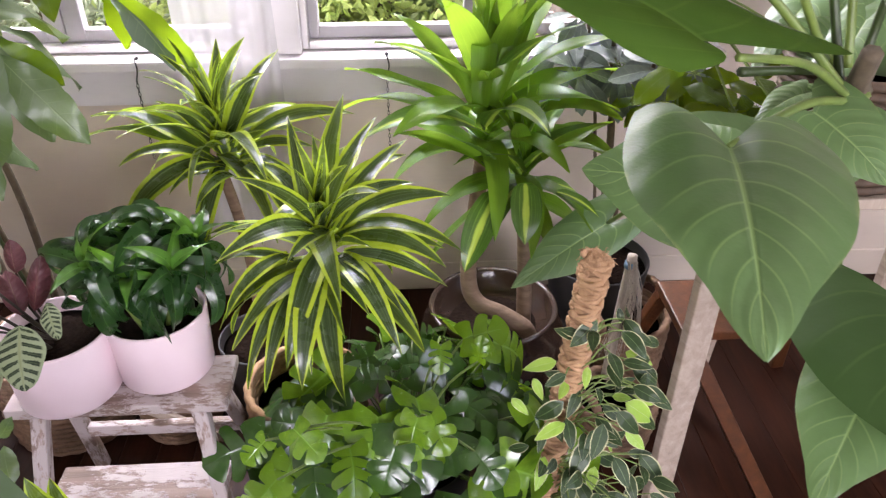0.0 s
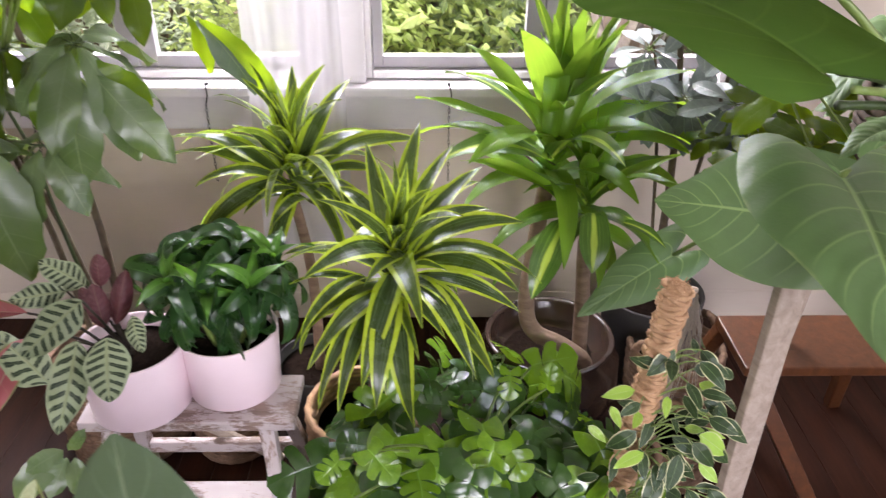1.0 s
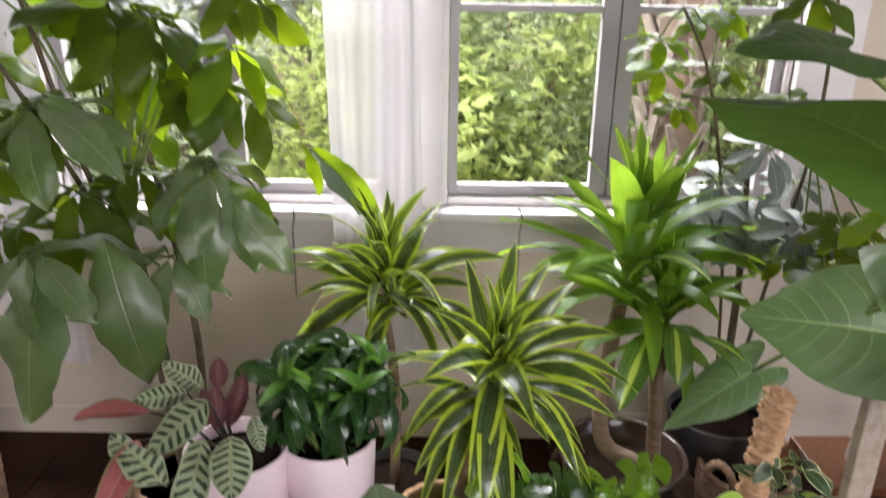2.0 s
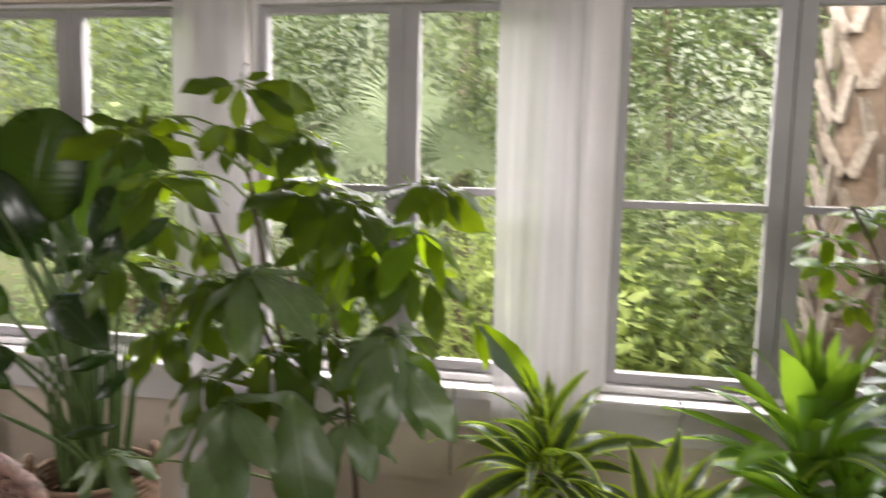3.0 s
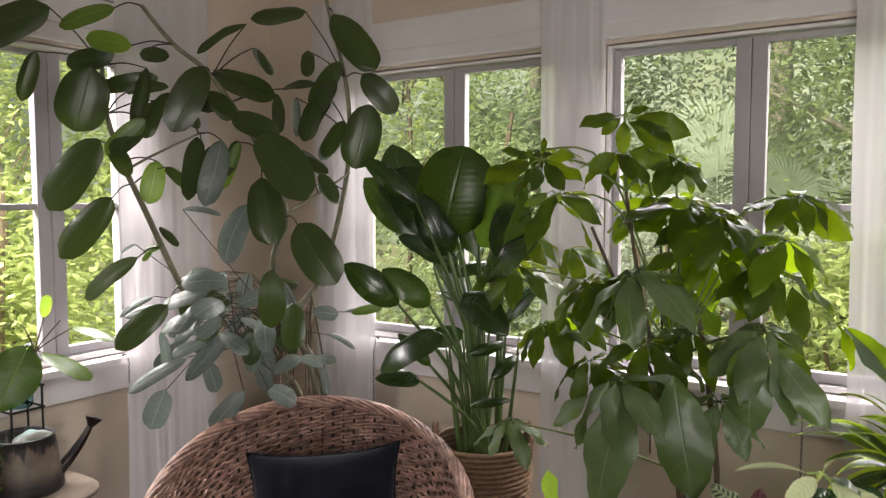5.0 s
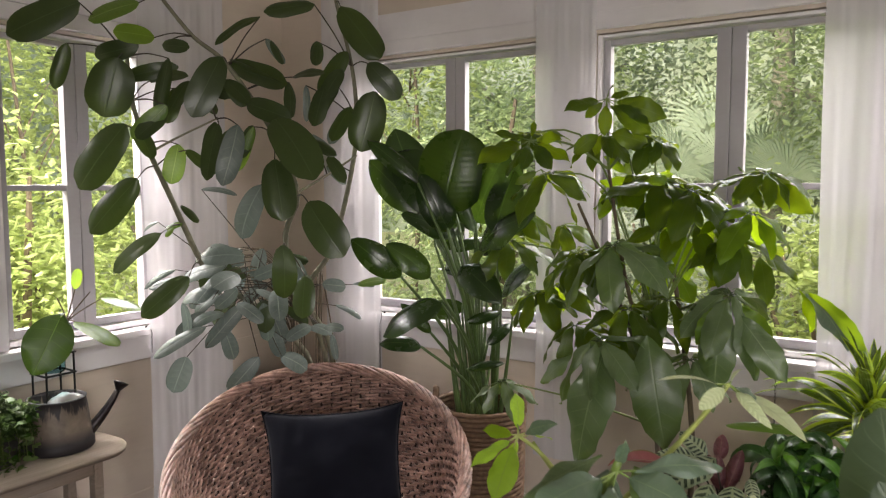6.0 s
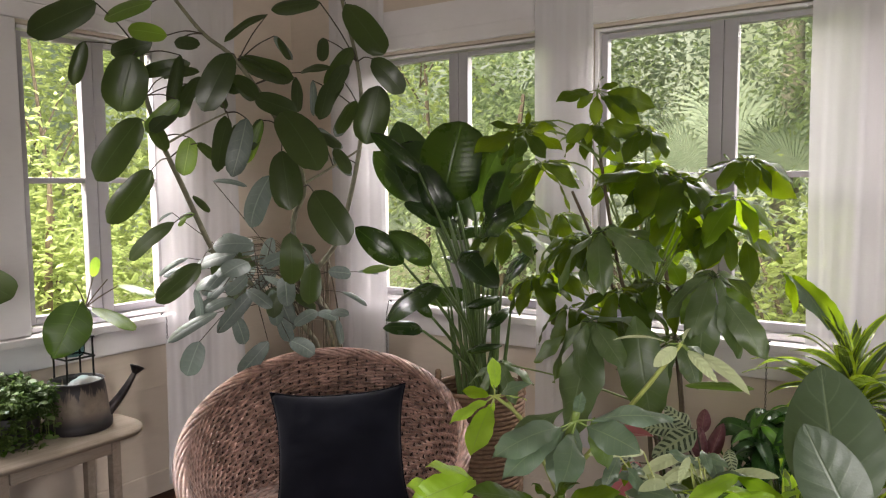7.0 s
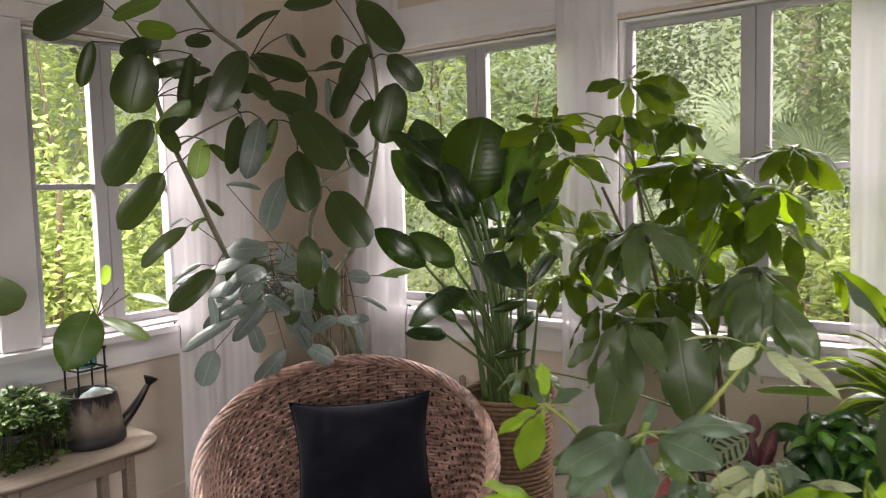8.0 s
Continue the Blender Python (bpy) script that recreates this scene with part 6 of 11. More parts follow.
umbrella(dwarf, UMB, (0.448, 1.349, 0.870), rng, 8, 0.070, (0, -0.4, 0.9), 22)
stalk(dwarf, [(0.340, 1.380, 1.100), (0.394, 1.365, 0.995), (0.448, 1.349, 0.870)], 0.0030, 0.0020, STEM, "branch")
umbrella(dwarf, UMB, (0.561, 1.377, 0.831), rng, 8, 0.070, (0, -0.4, 0.9), 22)
stalk(dwarf, [(0.310, 1.580, 0.840), (0.435, 1.478, 0.845), (0.561, 1.377, 0.831)], 0.0030, 0.0020, STEM, "branch")
umbrella(dwarf, UMB, (0.596, 1.372, 0.917), rng, 7, 0.070, (0, -0.4, 0.9), 22)
stalk(dwarf, [(0.340, 1.380, 1.100), (0.468, 1.376, 1.019), (0.596, 1.372, 0.917)], 0.0030, 0.0020, STEM, "branch")
umbrella(dwarf, UMB, (0.357, 1.235, 0.961), rng, 8, 0.080, (0, -0.5, 0.8), 22)
stalk(dwarf, [(0.340, 1.380, 1.100), (0.349, 1.308, 1.040), (0.357, 1.235, 0.961)], 0.0030, 0.0020, STEM, "branch")
umbrella(dwarf, UMB, (0.404, 1.146, 0.921), rng, 8, 0.085, (0.2, -0.5, 0.8), 22)
stalk(dwarf, [(0.340, 1.380, 1.100), (0.372, 1.263, 1.020), (0.404, 1.146, 0.921)], 0.0030, 0.0020, STEM, "branch")
umbrella(dwarf, UMB, (0.482, 1.142, 0.922), rng, 8, 0.085, (0, -0.6, 0.8), 22)
stalk(dwarf, [(0.340, 1.380, 1.100), (0.411, 1.261, 1.021), (0.482, 1.142, 0.922)], 0.0030, 0.0020, STEM, "branch")
umbrella(dwarf, UMB, (0.342, 1.226, 0.855), rng, 8, 0.080, (-0.2, -0.5, 0.8), 22)
stalk(dwarf, [(0.340, 1.380, 1.100), (0.341, 1.303, 0.988), (0.342, 1.226, 0.855)], 0.0030, 0.0020, STEM, "branch")
umbrella(dwarf, UMB, (0.493, 1.063, 0.895), rng, 8, 0.085, (0, -0.6, 0.8), 22)
stalk(dwarf, [(0.340, 1.380, 1.100), (0.416, 1.221, 1.008), (0.493, 1.063, 0.895)], 0.0030, 0.0020, STEM, "branch")
umbrella(dwarf, UMB_MID, (0.357, 1.443, 0.821), rng, 8, 0.070, (0, -0.5, 0.8), 22)
stalk(dwarf, [(0.310, 1.580, 0.840), (0.334, 1.512, 0.841), (0.357, 1.443, 0.821)], 0.0030, 0.0020, STEM, "branch")
umbrella(dwarf, UMB, (0.599, 1.292, 0.978), rng, 8, 0.080, (0, -0.5, 0.8), 22)
stalk(dwarf, [(0.340, 1.380, 1.100), (0.470, 1.336, 1.049), (0.599, 1.292, 0.978)], 0.0030, 0.0020, STEM, "branch")
umbrella(dwarf, UMB_MID, (0.133, 1.558, 1.329), rng, 7, 0.085, (0, -0.4, 0.9), 22)
stalk(dwarf, [(0.060, 1.450, 1.360), (0.097, 1.504, 1.355), (0.133, 1.558, 1.329)], 0.0030, 0.0020, STEM, "branch")
umbrella(dwarf, UMB_MID, (0.068, 1.583, 1.221), rng, 7, 0.080, (0, -0.4, 0.9), 22)
stalk(dwarf, [(0.160, 1.520, 1.200), (0.114, 1.551, 1.221), (0.068, 1.583, 1.221)], 0.0030, 0.0020, STEM, "branch")
umbrella(dwarf, UMB, (0.187, 1.539, 1.230), rng, 7, 0.080, (0, -0.4, 0.9), 22)
stalk(dwarf, [(0.160, 1.520, 1.200), (0.173, 1.530, 1.225), (0.187, 1.539, 1.230)], 0.0030, 0.0020, STEM, "branch")
umbrella(dwarf, DUSTY, (0.263, 1.407, 1.080), rng, 8, 0.100, (0, -0.6, 0.7), 22)
stalk(dwarf, [(0.340, 1.380, 1.100), (0.301, 1.393, 1.100), (0.263, 1.407, 1.080)], 0.0030, 0.0020, STEM, "branch")
umbrella(dwarf, DUSTY, (0.352, 1.375, 0.917), rng, 8, 0.100, (0, -0.6, 0.7), 22)
stalk(dwarf, [(0.340, 1.380, 1.100), (0.346, 1.377, 1.019), (0.352, 1.375, 0.917)], 0.0030, 0.0020, STEM, "branch")
umbrella(dwarf, DUSTY, (0.198, 1.463, 0.880), rng, 8, 0.100, (0, -0.6, 0.7), 22)
stalk(dwarf, [(0.310, 1.580, 0.840), (0.254, 1.522, 0.870), (0.198, 1.463, 0.880)], 0.0030, 0.0020, STEM, "branch")
umbrella(dwarf, UMB, (0.296, 1.429, 1.175), rng, 8, 0.090, (0, -0.5, 0.8), 22)
stalk(dwarf, [(0.340, 1.380, 1.100), (0.318, 1.405, 1.148), (0.296, 1.429, 1.175)], 0.0030, 0.0020, STEM, "branch")

# ---- big umbrella tree between the windows ----
rng = random.Random(61)
woven_basket((-1.03, 1.42, 0.0), 0.16, 0.26, "seagrass basket on the floor holding the umbrella tree", BASKET, 2)
umb = thing("umbrella_tree", (-1.03, 1.42, 0.2), "tall umbrella tree with drooping clusters of green leaflets", "plant")
stalk(umb, [(-1.00, 1.42, 0.2), (-0.99, 1.42, 0.6), (-1.02, 1.41, 0.9), (-1.05, 1.40, 1.10)], 0.0095, 0.006, STEM_BROWN, "trunk", 8)
stalk(umb, [(-1.06, 1.41, 0.2), (-1.10, 1.40, 0.7), (-1.19, 1.38, 1.1), (-1.22, 1.32, 1.4)], 0.0085, 0.0045, STEM_BROWN, "trunk", 8)
stalk(umb, [(-1.02, 1.44, 0.2), (-1.12, 1.46, 0.7), (-1.24, 1.42, 1.05), (-1.33, 1.36, 1.30)], 0.0075, 0.0045, STEM_BROWN, "trunk", 8)
leaf(umb, UMB[0], (-1.222, 1.241, 1.587), (-1.285, 1.150, 1.554), (0.19, -0.83, 0.53), 0.96, "leaflet")
stalk(umb, [(-1.205, 1.254, 1.593), (-1.222, 1.241, 1.587)], 0.0016, 0.0012, STEM, "stalk")
leaf(umb, UMB[1], (-1.213, 1.247, 1.583), (-1.258, 1.236, 1.542), (0.74, -0.39, 0.55), 1.14, "leaflet")
stalk(umb, [(-1.205, 1.254, 1.593), (-1.213, 1.247, 1.583)], 0.0016, 0.0012, STEM, "stalk")
leaf(umb, UMB[2], (-1.205, 1.252, 1.575), (-1.207, 1.248, 1.491), (0.50, -0.75, 0.43), 1.10, "leaflet")
stalk(umb, [(-1.205, 1.254, 1.593), (-1.205, 1.252, 1.575)], 0.0016, 0.0012, STEM, "stalk")
leaf(umb, UMB[1], (-1.193, 1.260, 1.574), (-1.148, 1.313, 1.487), (0.86, -0.16, 0.49), 1.06, "leaflet")
stalk(umb, [(-1.205, 1.254, 1.593), (-1.193, 1.260, 1.574)], 0.0016, 0.0012, STEM, "stalk")
leaf(umb, UMB[2], (-1.186, 1.266, 1.576), (-1.077, 1.260, 1.492), (-0.25, -0.92, 0.29), 1.01, "leaflet")
stalk(umb, [(-1.205, 1.254, 1.593), (-1.186, 1.266, 1.576)], 0.0016, 0.0012, STEM, "stalk")
leaf(umb, UMB[1], (-1.180, 1.271, 1.584), (-1.046, 1.291, 1.535), (-0.07, -0.97, 0.23), 1.07, "leaflet")
stalk(umb, [(-1.205, 1.254, 1.593), (-1.180, 1.271, 1.584)], 0.0016, 0.0012, STEM, "stalk")
leaf(umb, UMB[0], (-1.202, 1.257, 1.600), (-1.173, 1.224, 1.624), (-0.60, -0.64, 0.48), 0.75, "leaflet")
stalk(umb, [(-1.205, 1.254, 1.593), (-1.202, 1.257, 1.600)], 0.0016, 0.0012, STEM, "stalk")
leaf(umb, UMB[2], (-1.196, 1.261, 1.596), (-1.152, 1.283, 1.609), (0.48, -0.68, 0.55), 1.13, "leaflet")
stalk(umb, [(-1.205, 1.254, 1.593), (-1.196, 1.261, 1.596)], 0.0016, 0.0012, STEM, "stalk")
stalk(umb, [(-1.220, 1.320, 1.400), (-1.212, 1.287, 1.526), (-1.205, 1.254, 1.593)], 0.0042, 0.0028, STEM, "branch")
leaf(umb, UMB[1], (-1.231, 1.262, 1.496), (-1.291, 1.233, 1.444), (0.77, -0.36, 0.53), 1.29, "leaflet")
stalk(umb, [(-1.220, 1.271, 1.507), (-1.231, 1.262, 1.496)], 0.0016, 0.0012, STEM, "stalk")
leaf(umb, UMB[2], (-1.223, 1.268, 1.495), (-1.250, 1.285, 1.438), (0.24, -0.55, 0.80), 1.21, "leaflet")
stalk(umb, [(-1.220, 1.271, 1.507), (-1.223, 1.268, 1.495)], 0.0016, 0.0012, STEM, "stalk")
leaf(umb, UMB[0], (-1.216, 1.273, 1.494), (-1.166, 1.204, 1.428), (-0.23, -0.51, 0.83), 0.76, "leaflet")
stalk(umb, [(-1.220, 1.271, 1.507), (-1.216, 1.273, 1.494)], 0.0016, 0.0012, STEM, "stalk")
leaf(umb, UMB[2], (-1.208, 1.278, 1.491), (-1.150, 1.290, 1.416), (0.76, -0.49, 0.43), 1.27, "leaflet")
stalk(umb, [(-1.220, 1.271, 1.507), (-1.208, 1.278, 1.491)], 0.0016, 0.0012, STEM, "stalk")
leaf(umb, UMB[0], (-1.200, 1.284, 1.500), (-1.105, 1.324, 1.466), (0.35, -0.90, 0.26), 1.30, "leaflet")
stalk(umb, [(-1.220, 1.271, 1.507), (-1.200, 1.284, 1.500)], 0.0016, 0.0012, STEM, "stalk")
stalk(umb, [(-1.220, 1.320, 1.400), (-1.220, 1.296, 1.484), (-1.220, 1.271, 1.507)], 0.0042, 0.0028, STEM, "branch")
leaf(umb, UMB[0], (-1.078, 1.366, 1.473), (-1.020, 1.321, 1.394), (0.62, -0.51, 0.60), 0.97, "leaflet")
stalk(umb, [(-1.086, 1.362, 1.489), (-1.078, 1.366, 1.473)], 0.0016, 0.0012, STEM, "stalk")
leaf(umb, UMB[2], (-1.089, 1.359, 1.475), (-1.088, 1.305, 1.409), (0.11, -0.58, 0.81), 0.96, "leaflet")
stalk(umb, [(-1.086, 1.362, 1.489), (-1.089, 1.359, 1.475)], 0.0016, 0.0012, STEM, "stalk")
leaf(umb, UMB[0], (-1.100, 1.352, 1.483), (-1.156, 1.297, 1.453), (-0.11, -0.84, 0.53), 1.16, "leaflet")
stalk(umb, [(-1.086, 1.362, 1.489), (-1.100, 1.352, 1.483)], 0.0016, 0.0012, STEM, "stalk")
stalk(umb, [(-1.220, 1.320, 1.400), (-1.153, 1.341, 1.475), (-1.086, 1.362, 1.489)], 0.0042, 0.0028, STEM, "branch")
leaf(umb, UMB_MID[1], (-1.183, 1.479, 1.381), (-1.272, 1.406, 1.439), (0.21, -0.78, 0.59), 1.03, "leaflet")
stalk(umb, [(-1.162, 1.492, 1.368), (-1.183, 1.479, 1.381)], 0.0016, 0.0012, STEM, "stalk")
leaf(umb, UMB_MID[1], (-1.183, 1.478, 1.368), (-1.295, 1.443, 1.367), (0.59, -0.46, -0.66), 1.07, "leaflet")
stalk(umb, [(-1.162, 1.492, 1.368), (-1.183, 1.478, 1.368)], 0.0016, 0.0012, STEM, "stalk")
leaf(umb, UMB_MID[1], (-1.175, 1.482, 1.353), (-1.212, 1.376, 1.285), (0.37, -0.82, 0.43), 0.82, "leaflet")
stalk(umb, [(-1.162, 1.492, 1.368), (-1.175, 1.482, 1.353)], 0.0016, 0.0012, STEM, "stalk")
leaf(umb, UMB_MID[0], (-1.166, 1.488, 1.359), (-1.185, 1.459, 1.317), (0.01, -0.56, 0.83), 0.98, "leaflet")
stalk(umb, [(-1.162, 1.492, 1.368), (-1.166, 1.488, 1.359)], 0.0016, 0.0012, STEM, "stalk")
leaf(umb, UMB_MID[1], (-1.155, 1.496, 1.359), (-1.136, 1.546, 1.319), (0.09, -0.58, 0.81), 0.84, "leaflet")
stalk(umb, [(-1.162, 1.492, 1.368), (-1.155, 1.496, 1.359)], 0.0016, 0.0012, STEM, "stalk")
leaf(umb, UMB_MID[1], (-1.171, 1.487, 1.374), (-1.222, 1.481, 1.403), (0.10, -0.95, 0.29), 1.02, "leaflet")
stalk(umb, [(-1.162, 1.492, 1.368), (-1.171, 1.487, 1.374)], 0.0016, 0.0012, STEM, "stalk")
leaf(umb, UMB[2], (-0.869, 1.378, 1.364), (-0.916, 1.270, 1.353), (-0.04, -0.53, 0.85), 0.73, "leaflet")
stalk(umb, [(-0.855, 1.388, 1.367), (-0.869, 1.378, 1.364)], 0.0016, 0.0012, STEM, "stalk")
leaf(umb, UMB[1], (-0.859, 1.384, 1.357), (-0.874, 1.364, 1.312), (0.31, -0.30, 0.90), 1.07, "leaflet")
stalk(umb, [(-0.855, 1.388, 1.367), (-0.859, 1.384, 1.357)], 0.0016, 0.0012, STEM, "stalk")
leaf(umb, UMB[2], (-0.849, 1.390, 1.353), (-0.803, 1.319, 1.293), (0.13, -0.77, 0.63), 0.70, "leaflet")
stalk(umb, [(-0.855, 1.388, 1.367), (-0.849, 1.390, 1.353)], 0.0016, 0.0012, STEM, "stalk")
leaf(umb, UMB[2], (-0.839, 1.398, 1.361), (-0.768, 1.447, 1.333), (0.94, 0.15, 0.31), 1.09, "leaflet")
stalk(umb, [(-0.855, 1.388, 1.367), (-0.839, 1.398, 1.361)], 0.0016, 0.0012, STEM, "stalk")
leaf(umb, UMB[1], (-0.828, 1.405, 1.350), (-0.696, 1.426, 1.277), (0.35, -0.79, 0.50), 1.15, "leaflet")
stalk(umb, [(-0.855, 1.388, 1.367), (-0.828, 1.405, 1.350)], 0.0016, 0.0012, STEM, "stalk")
leaf(umb, UMB[1], (-0.860, 1.385, 1.373), (-0.875, 1.354, 1.402), (0.11, -0.63, 0.77), 0.91, "leaflet")
stalk(umb, [(-0.855, 1.388, 1.367), (-0.860, 1.385, 1.373)], 0.0016, 0.0012, STEM, "stalk")
leaf(umb, UMB[1], (-0.846, 1.393, 1.358), (-0.813, 1.460, 1.318), (0.33, -0.79, 0.51), 0.82, "leaflet")
stalk(umb, [(-0.855, 1.388, 1.367), (-0.846, 1.393, 1.358)], 0.0016, 0.0012, STEM, "stalk")
leaf(umb, UMB[2], (-1.025, 1.390, 1.349), (-0.889, 1.409, 1.254), (-0.13, -0.43, 0.89), 0.99, "leaflet")
stalk(umb, [(-1.051, 1.374, 1.370), (-1.025, 1.390, 1.349)], 0.0016, 0.0012, STEM, "stalk")
leaf(umb, UMB[1], (-1.054, 1.369, 1.347), (-1.054, 1.314, 1.242), (0.13, -0.99, 0.11), 1.11, "leaflet")
stalk(umb, [(-1.051, 1.374, 1.370), (-1.054, 1.369, 1.347)], 0.0016, 0.0012, STEM, "stalk")
leaf(umb, UMB[1], (-1.070, 1.360, 1.361), (-1.139, 1.261, 1.320), (-0.17, -0.75, 0.64), 0.95, "leaflet")
stalk(umb, [(-1.051, 1.374, 1.370), (-1.070, 1.360, 1.361)], 0.0016, 0.0012, STEM, "stalk")
leaf(umb, UMB[1], (-1.036, 1.383, 1.357), (-0.956, 1.391, 1.296), (0.35, -0.66, 0.67), 1.09, "leaflet")
stalk(umb, [(-1.051, 1.374, 1.370), (-1.036, 1.383, 1.357)], 0.0016, 0.0012, STEM, "stalk")
leaf(umb, UMB_MID[1], (-1.063, 1.365, 1.369), (-1.094, 1.261, 1.364), (0.81, -0.58, 0.12), 0.61, "leaflet")
stalk(umb, [(-1.051, 1.374, 1.370), (-1.063, 1.365, 1.369)], 0.0016, 0.0012, STEM, "stalk")
leaf(umb, UMB_MID[1], (-0.872, 1.183, 1.052), (-0.911, 1.133, 0.957), (0.24, -0.96, -0.17), 0.99, "leaflet")
leaf(umb, UMB_MID[1], (-0.844, 1.203, 1.052), (-0.757, 1.252, 0.954), (0.01, -0.87, 0.49), 1.00, "leaflet")
leaf(umb, UMB_MID[1], (-0.720, 1.419, 1.075), (-0.687, 1.397, 0.969), (0.25, -0.05, 0.97), 1.05, "leaflet")
leaf(umb, UMB_GREY[0], (-0.704, 1.417, 1.068), (-0.595, 1.367, 0.937), (0.17, -0.34, 0.92), 0.72, "leaflet")
leaf(umb, UMB_MID[0], (-0.697, 1.417, 1.069), (-0.559, 1.386, 0.934), (0.25, -0.97, 0.03), 0.65, "leaflet")
leaf(umb, UMB[0], (-1.445, 1.209, 1.473), (-1.517, 1.080, 1.412), (0.08, -0.87, 0.48), 1.12, "leaflet")
stalk(umb, [(-1.423, 1.226, 1.486), (-1.445, 1.209, 1.473)], 0.0016, 0.0012, STEM, "stalk")
leaf(umb, UMB[2], (-1.433, 1.217, 1.467), (-1.466, 1.156, 1.380), (-0.85, -0.45, -0.25), 1.20, "leaflet")
stalk(umb, [(-1.423, 1.226, 1.486), (-1.433, 1.217, 1.467)], 0.0016, 0.0012, STEM, "stalk")
leaf(umb, UMB[1], (-1.426, 1.222, 1.470), (-1.420, 1.160, 1.397), (0.74, -0.26, 0.63), 1.00, "leaflet")
stalk(umb, [(-1.423, 1.226, 1.486), (-1.426, 1.222, 1.470)], 0.0016, 0.0012, STEM, "stalk")
leaf(umb, UMB[2], (-1.413, 1.231, 1.471), (-1.350, 1.218, 1.400), (0.09, -0.93, 0.35), 1.13, "leaflet")
stalk(umb, [(-1.423, 1.226, 1.486), (-1.413, 1.231, 1.471)], 0.0016, 0.0012, STEM, "stalk")
leaf(umb, UMB[2], (-1.405, 1.237, 1.475), (-1.331, 1.299, 1.423), (0.41, 0.81, 0.41), 1.26, "leaflet")
stalk(umb, [(-1.423, 1.226, 1.486), (-1.405, 1.237, 1.475)], 0.0016, 0.0012, STEM, "stalk")
leaf(umb, UMB[2], (-1.440, 1.214, 1.490), (-1.523, 1.174, 1.509), (0.20, -0.68, 0.70), 0.76, "leaflet")
stalk(umb, [(-1.423, 1.226, 1.486), (-1.440, 1.214, 1.490)], 0.0016, 0.0012, STEM, "stalk")
leaf(umb, UMB[2], (-1.421, 1.228, 1.496), (-1.428, 1.260, 1.545), (0.73, -0.57, 0.37), 0.73, "leaflet")
stalk(umb, [(-1.423, 1.226, 1.486), (-1.421, 1.228, 1.496)], 0.0016, 0.0012, STEM, "stalk")
leaf(umb, UMB[1], (-1.410, 1.235, 1.486), (-1.315, 1.207, 1.482), (-0.29, -0.75, 0.59), 0.93, "leaflet")
stalk(umb, [(-1.423, 1.226, 1.486), (-1.410, 1.235, 1.486)], 0.0016, 0.0012, STEM, "stalk")
stalk(umb, [(-1.220, 1.320, 1.400), (-1.321, 1.273, 1.473), (-1.423, 1.226, 1.486)], 0.0042, 0.0028, STEM, "branch")
leaf(umb, UMB[1], (-1.361, 1.222, 1.384), (-1.277, 1.295, 1.307), (0.39, -0.82, 0.43), 0.77, "leaflet")
stalk(umb, [(-1.381, 1.209, 1.400), (-1.361, 1.222, 1.384)], 0.0016, 0.0012, STEM, "stalk")
leaf(umb, UMB[1], (-1.364, 1.217, 1.371), (-1.286, 1.245, 1.238), (0.22, 0.21, 0.95), 0.73, "leaflet")
stalk(umb, [(-1.381, 1.209, 1.400), (-1.364, 1.217, 1.371)], 0.0016, 0.0012, STEM, "stalk")
leaf(umb, UMB[2], (-1.391, 1.201, 1.393), (-1.449, 1.178, 1.357), (0.46, -0.89, 0.05), 0.91, "leaflet")
stalk(umb, [(-1.381, 1.209, 1.400), (-1.391, 1.201, 1.393)], 0.0016, 0.0012, STEM, "stalk")
stalk(umb, [(-1.219, 1.625, 1.381), (-1.158, 1.476, 0.959), (-1.096, 1.428, 0.786), (-1.050, 1.392, 0.548), (-1.020, 1.420, 0.300)], 0.0035, 0.0050, STEM_DEEP, "branch")
umbrella(umb, UMB, (-1.304, 1.298, 1.160), rng, 6, 0.125, (-0.17, -0.5, 0.85), 38)
umbrella(umb, UMB, (-0.829, 1.446, 1.168), rng, 5, 0.149, (0.05, -0.5, 0.85), 38)
umbrella(umb, UMB_MID, (-1.066, 1.471, 1.227), rng, 6, 0.154, (0.13, -0.5, 0.85), 38)
umbrella(umb, UMB, (-1.907, 1.768, 1.330), rng, 8, 0.170, (-0.25, -0.4, 0.9), 58, 0.85)
umbrella(umb, UMB, (-1.713, 1.731, 1.250), rng, 7, 0.174, (-0.06, -0.4, 0.9), 58, 0.85)
umbrella(umb, UMB, (-1.533, 1.691, 1.210), rng, 6, 0.141, (-0.16, -0.4, 0.9), 58, 0.85)
leaf(umb, UMB_SHEEN[1], (-0.955, 0.988, 0.367), (-1.010, 0.946, 0.353), (0.60, -0.28, 0.75), 1.40, "leaflet")
leaf(umb, UMB_SHEEN[1], (-0.948, 0.981, 0.355), (-0.968, 0.921, 0.312), (0.37, -0.73, 0.57), 1.34, "leaflet")
leaf(umb, UMB_SHEEN[1], (-0.944, 0.988, 0.367), (-0.900, 0.987, 0.426), (0.49, -0.78, 0.38), 0.86, "leaflet")
leaf(umb, UMB_SHEEN[1], (-0.955, 0.988, 0.367), (-1.030, 0.922, 0.311), (0.32, -0.32, 0.89), 1.36, "leaflet")
leaf(umb, UMB_SHEEN[1], (-0.934, 0.981, 0.355), (-0.906, 0.921, 0.312), (0.02, -0.22, 0.98), 1.20, "leaflet")
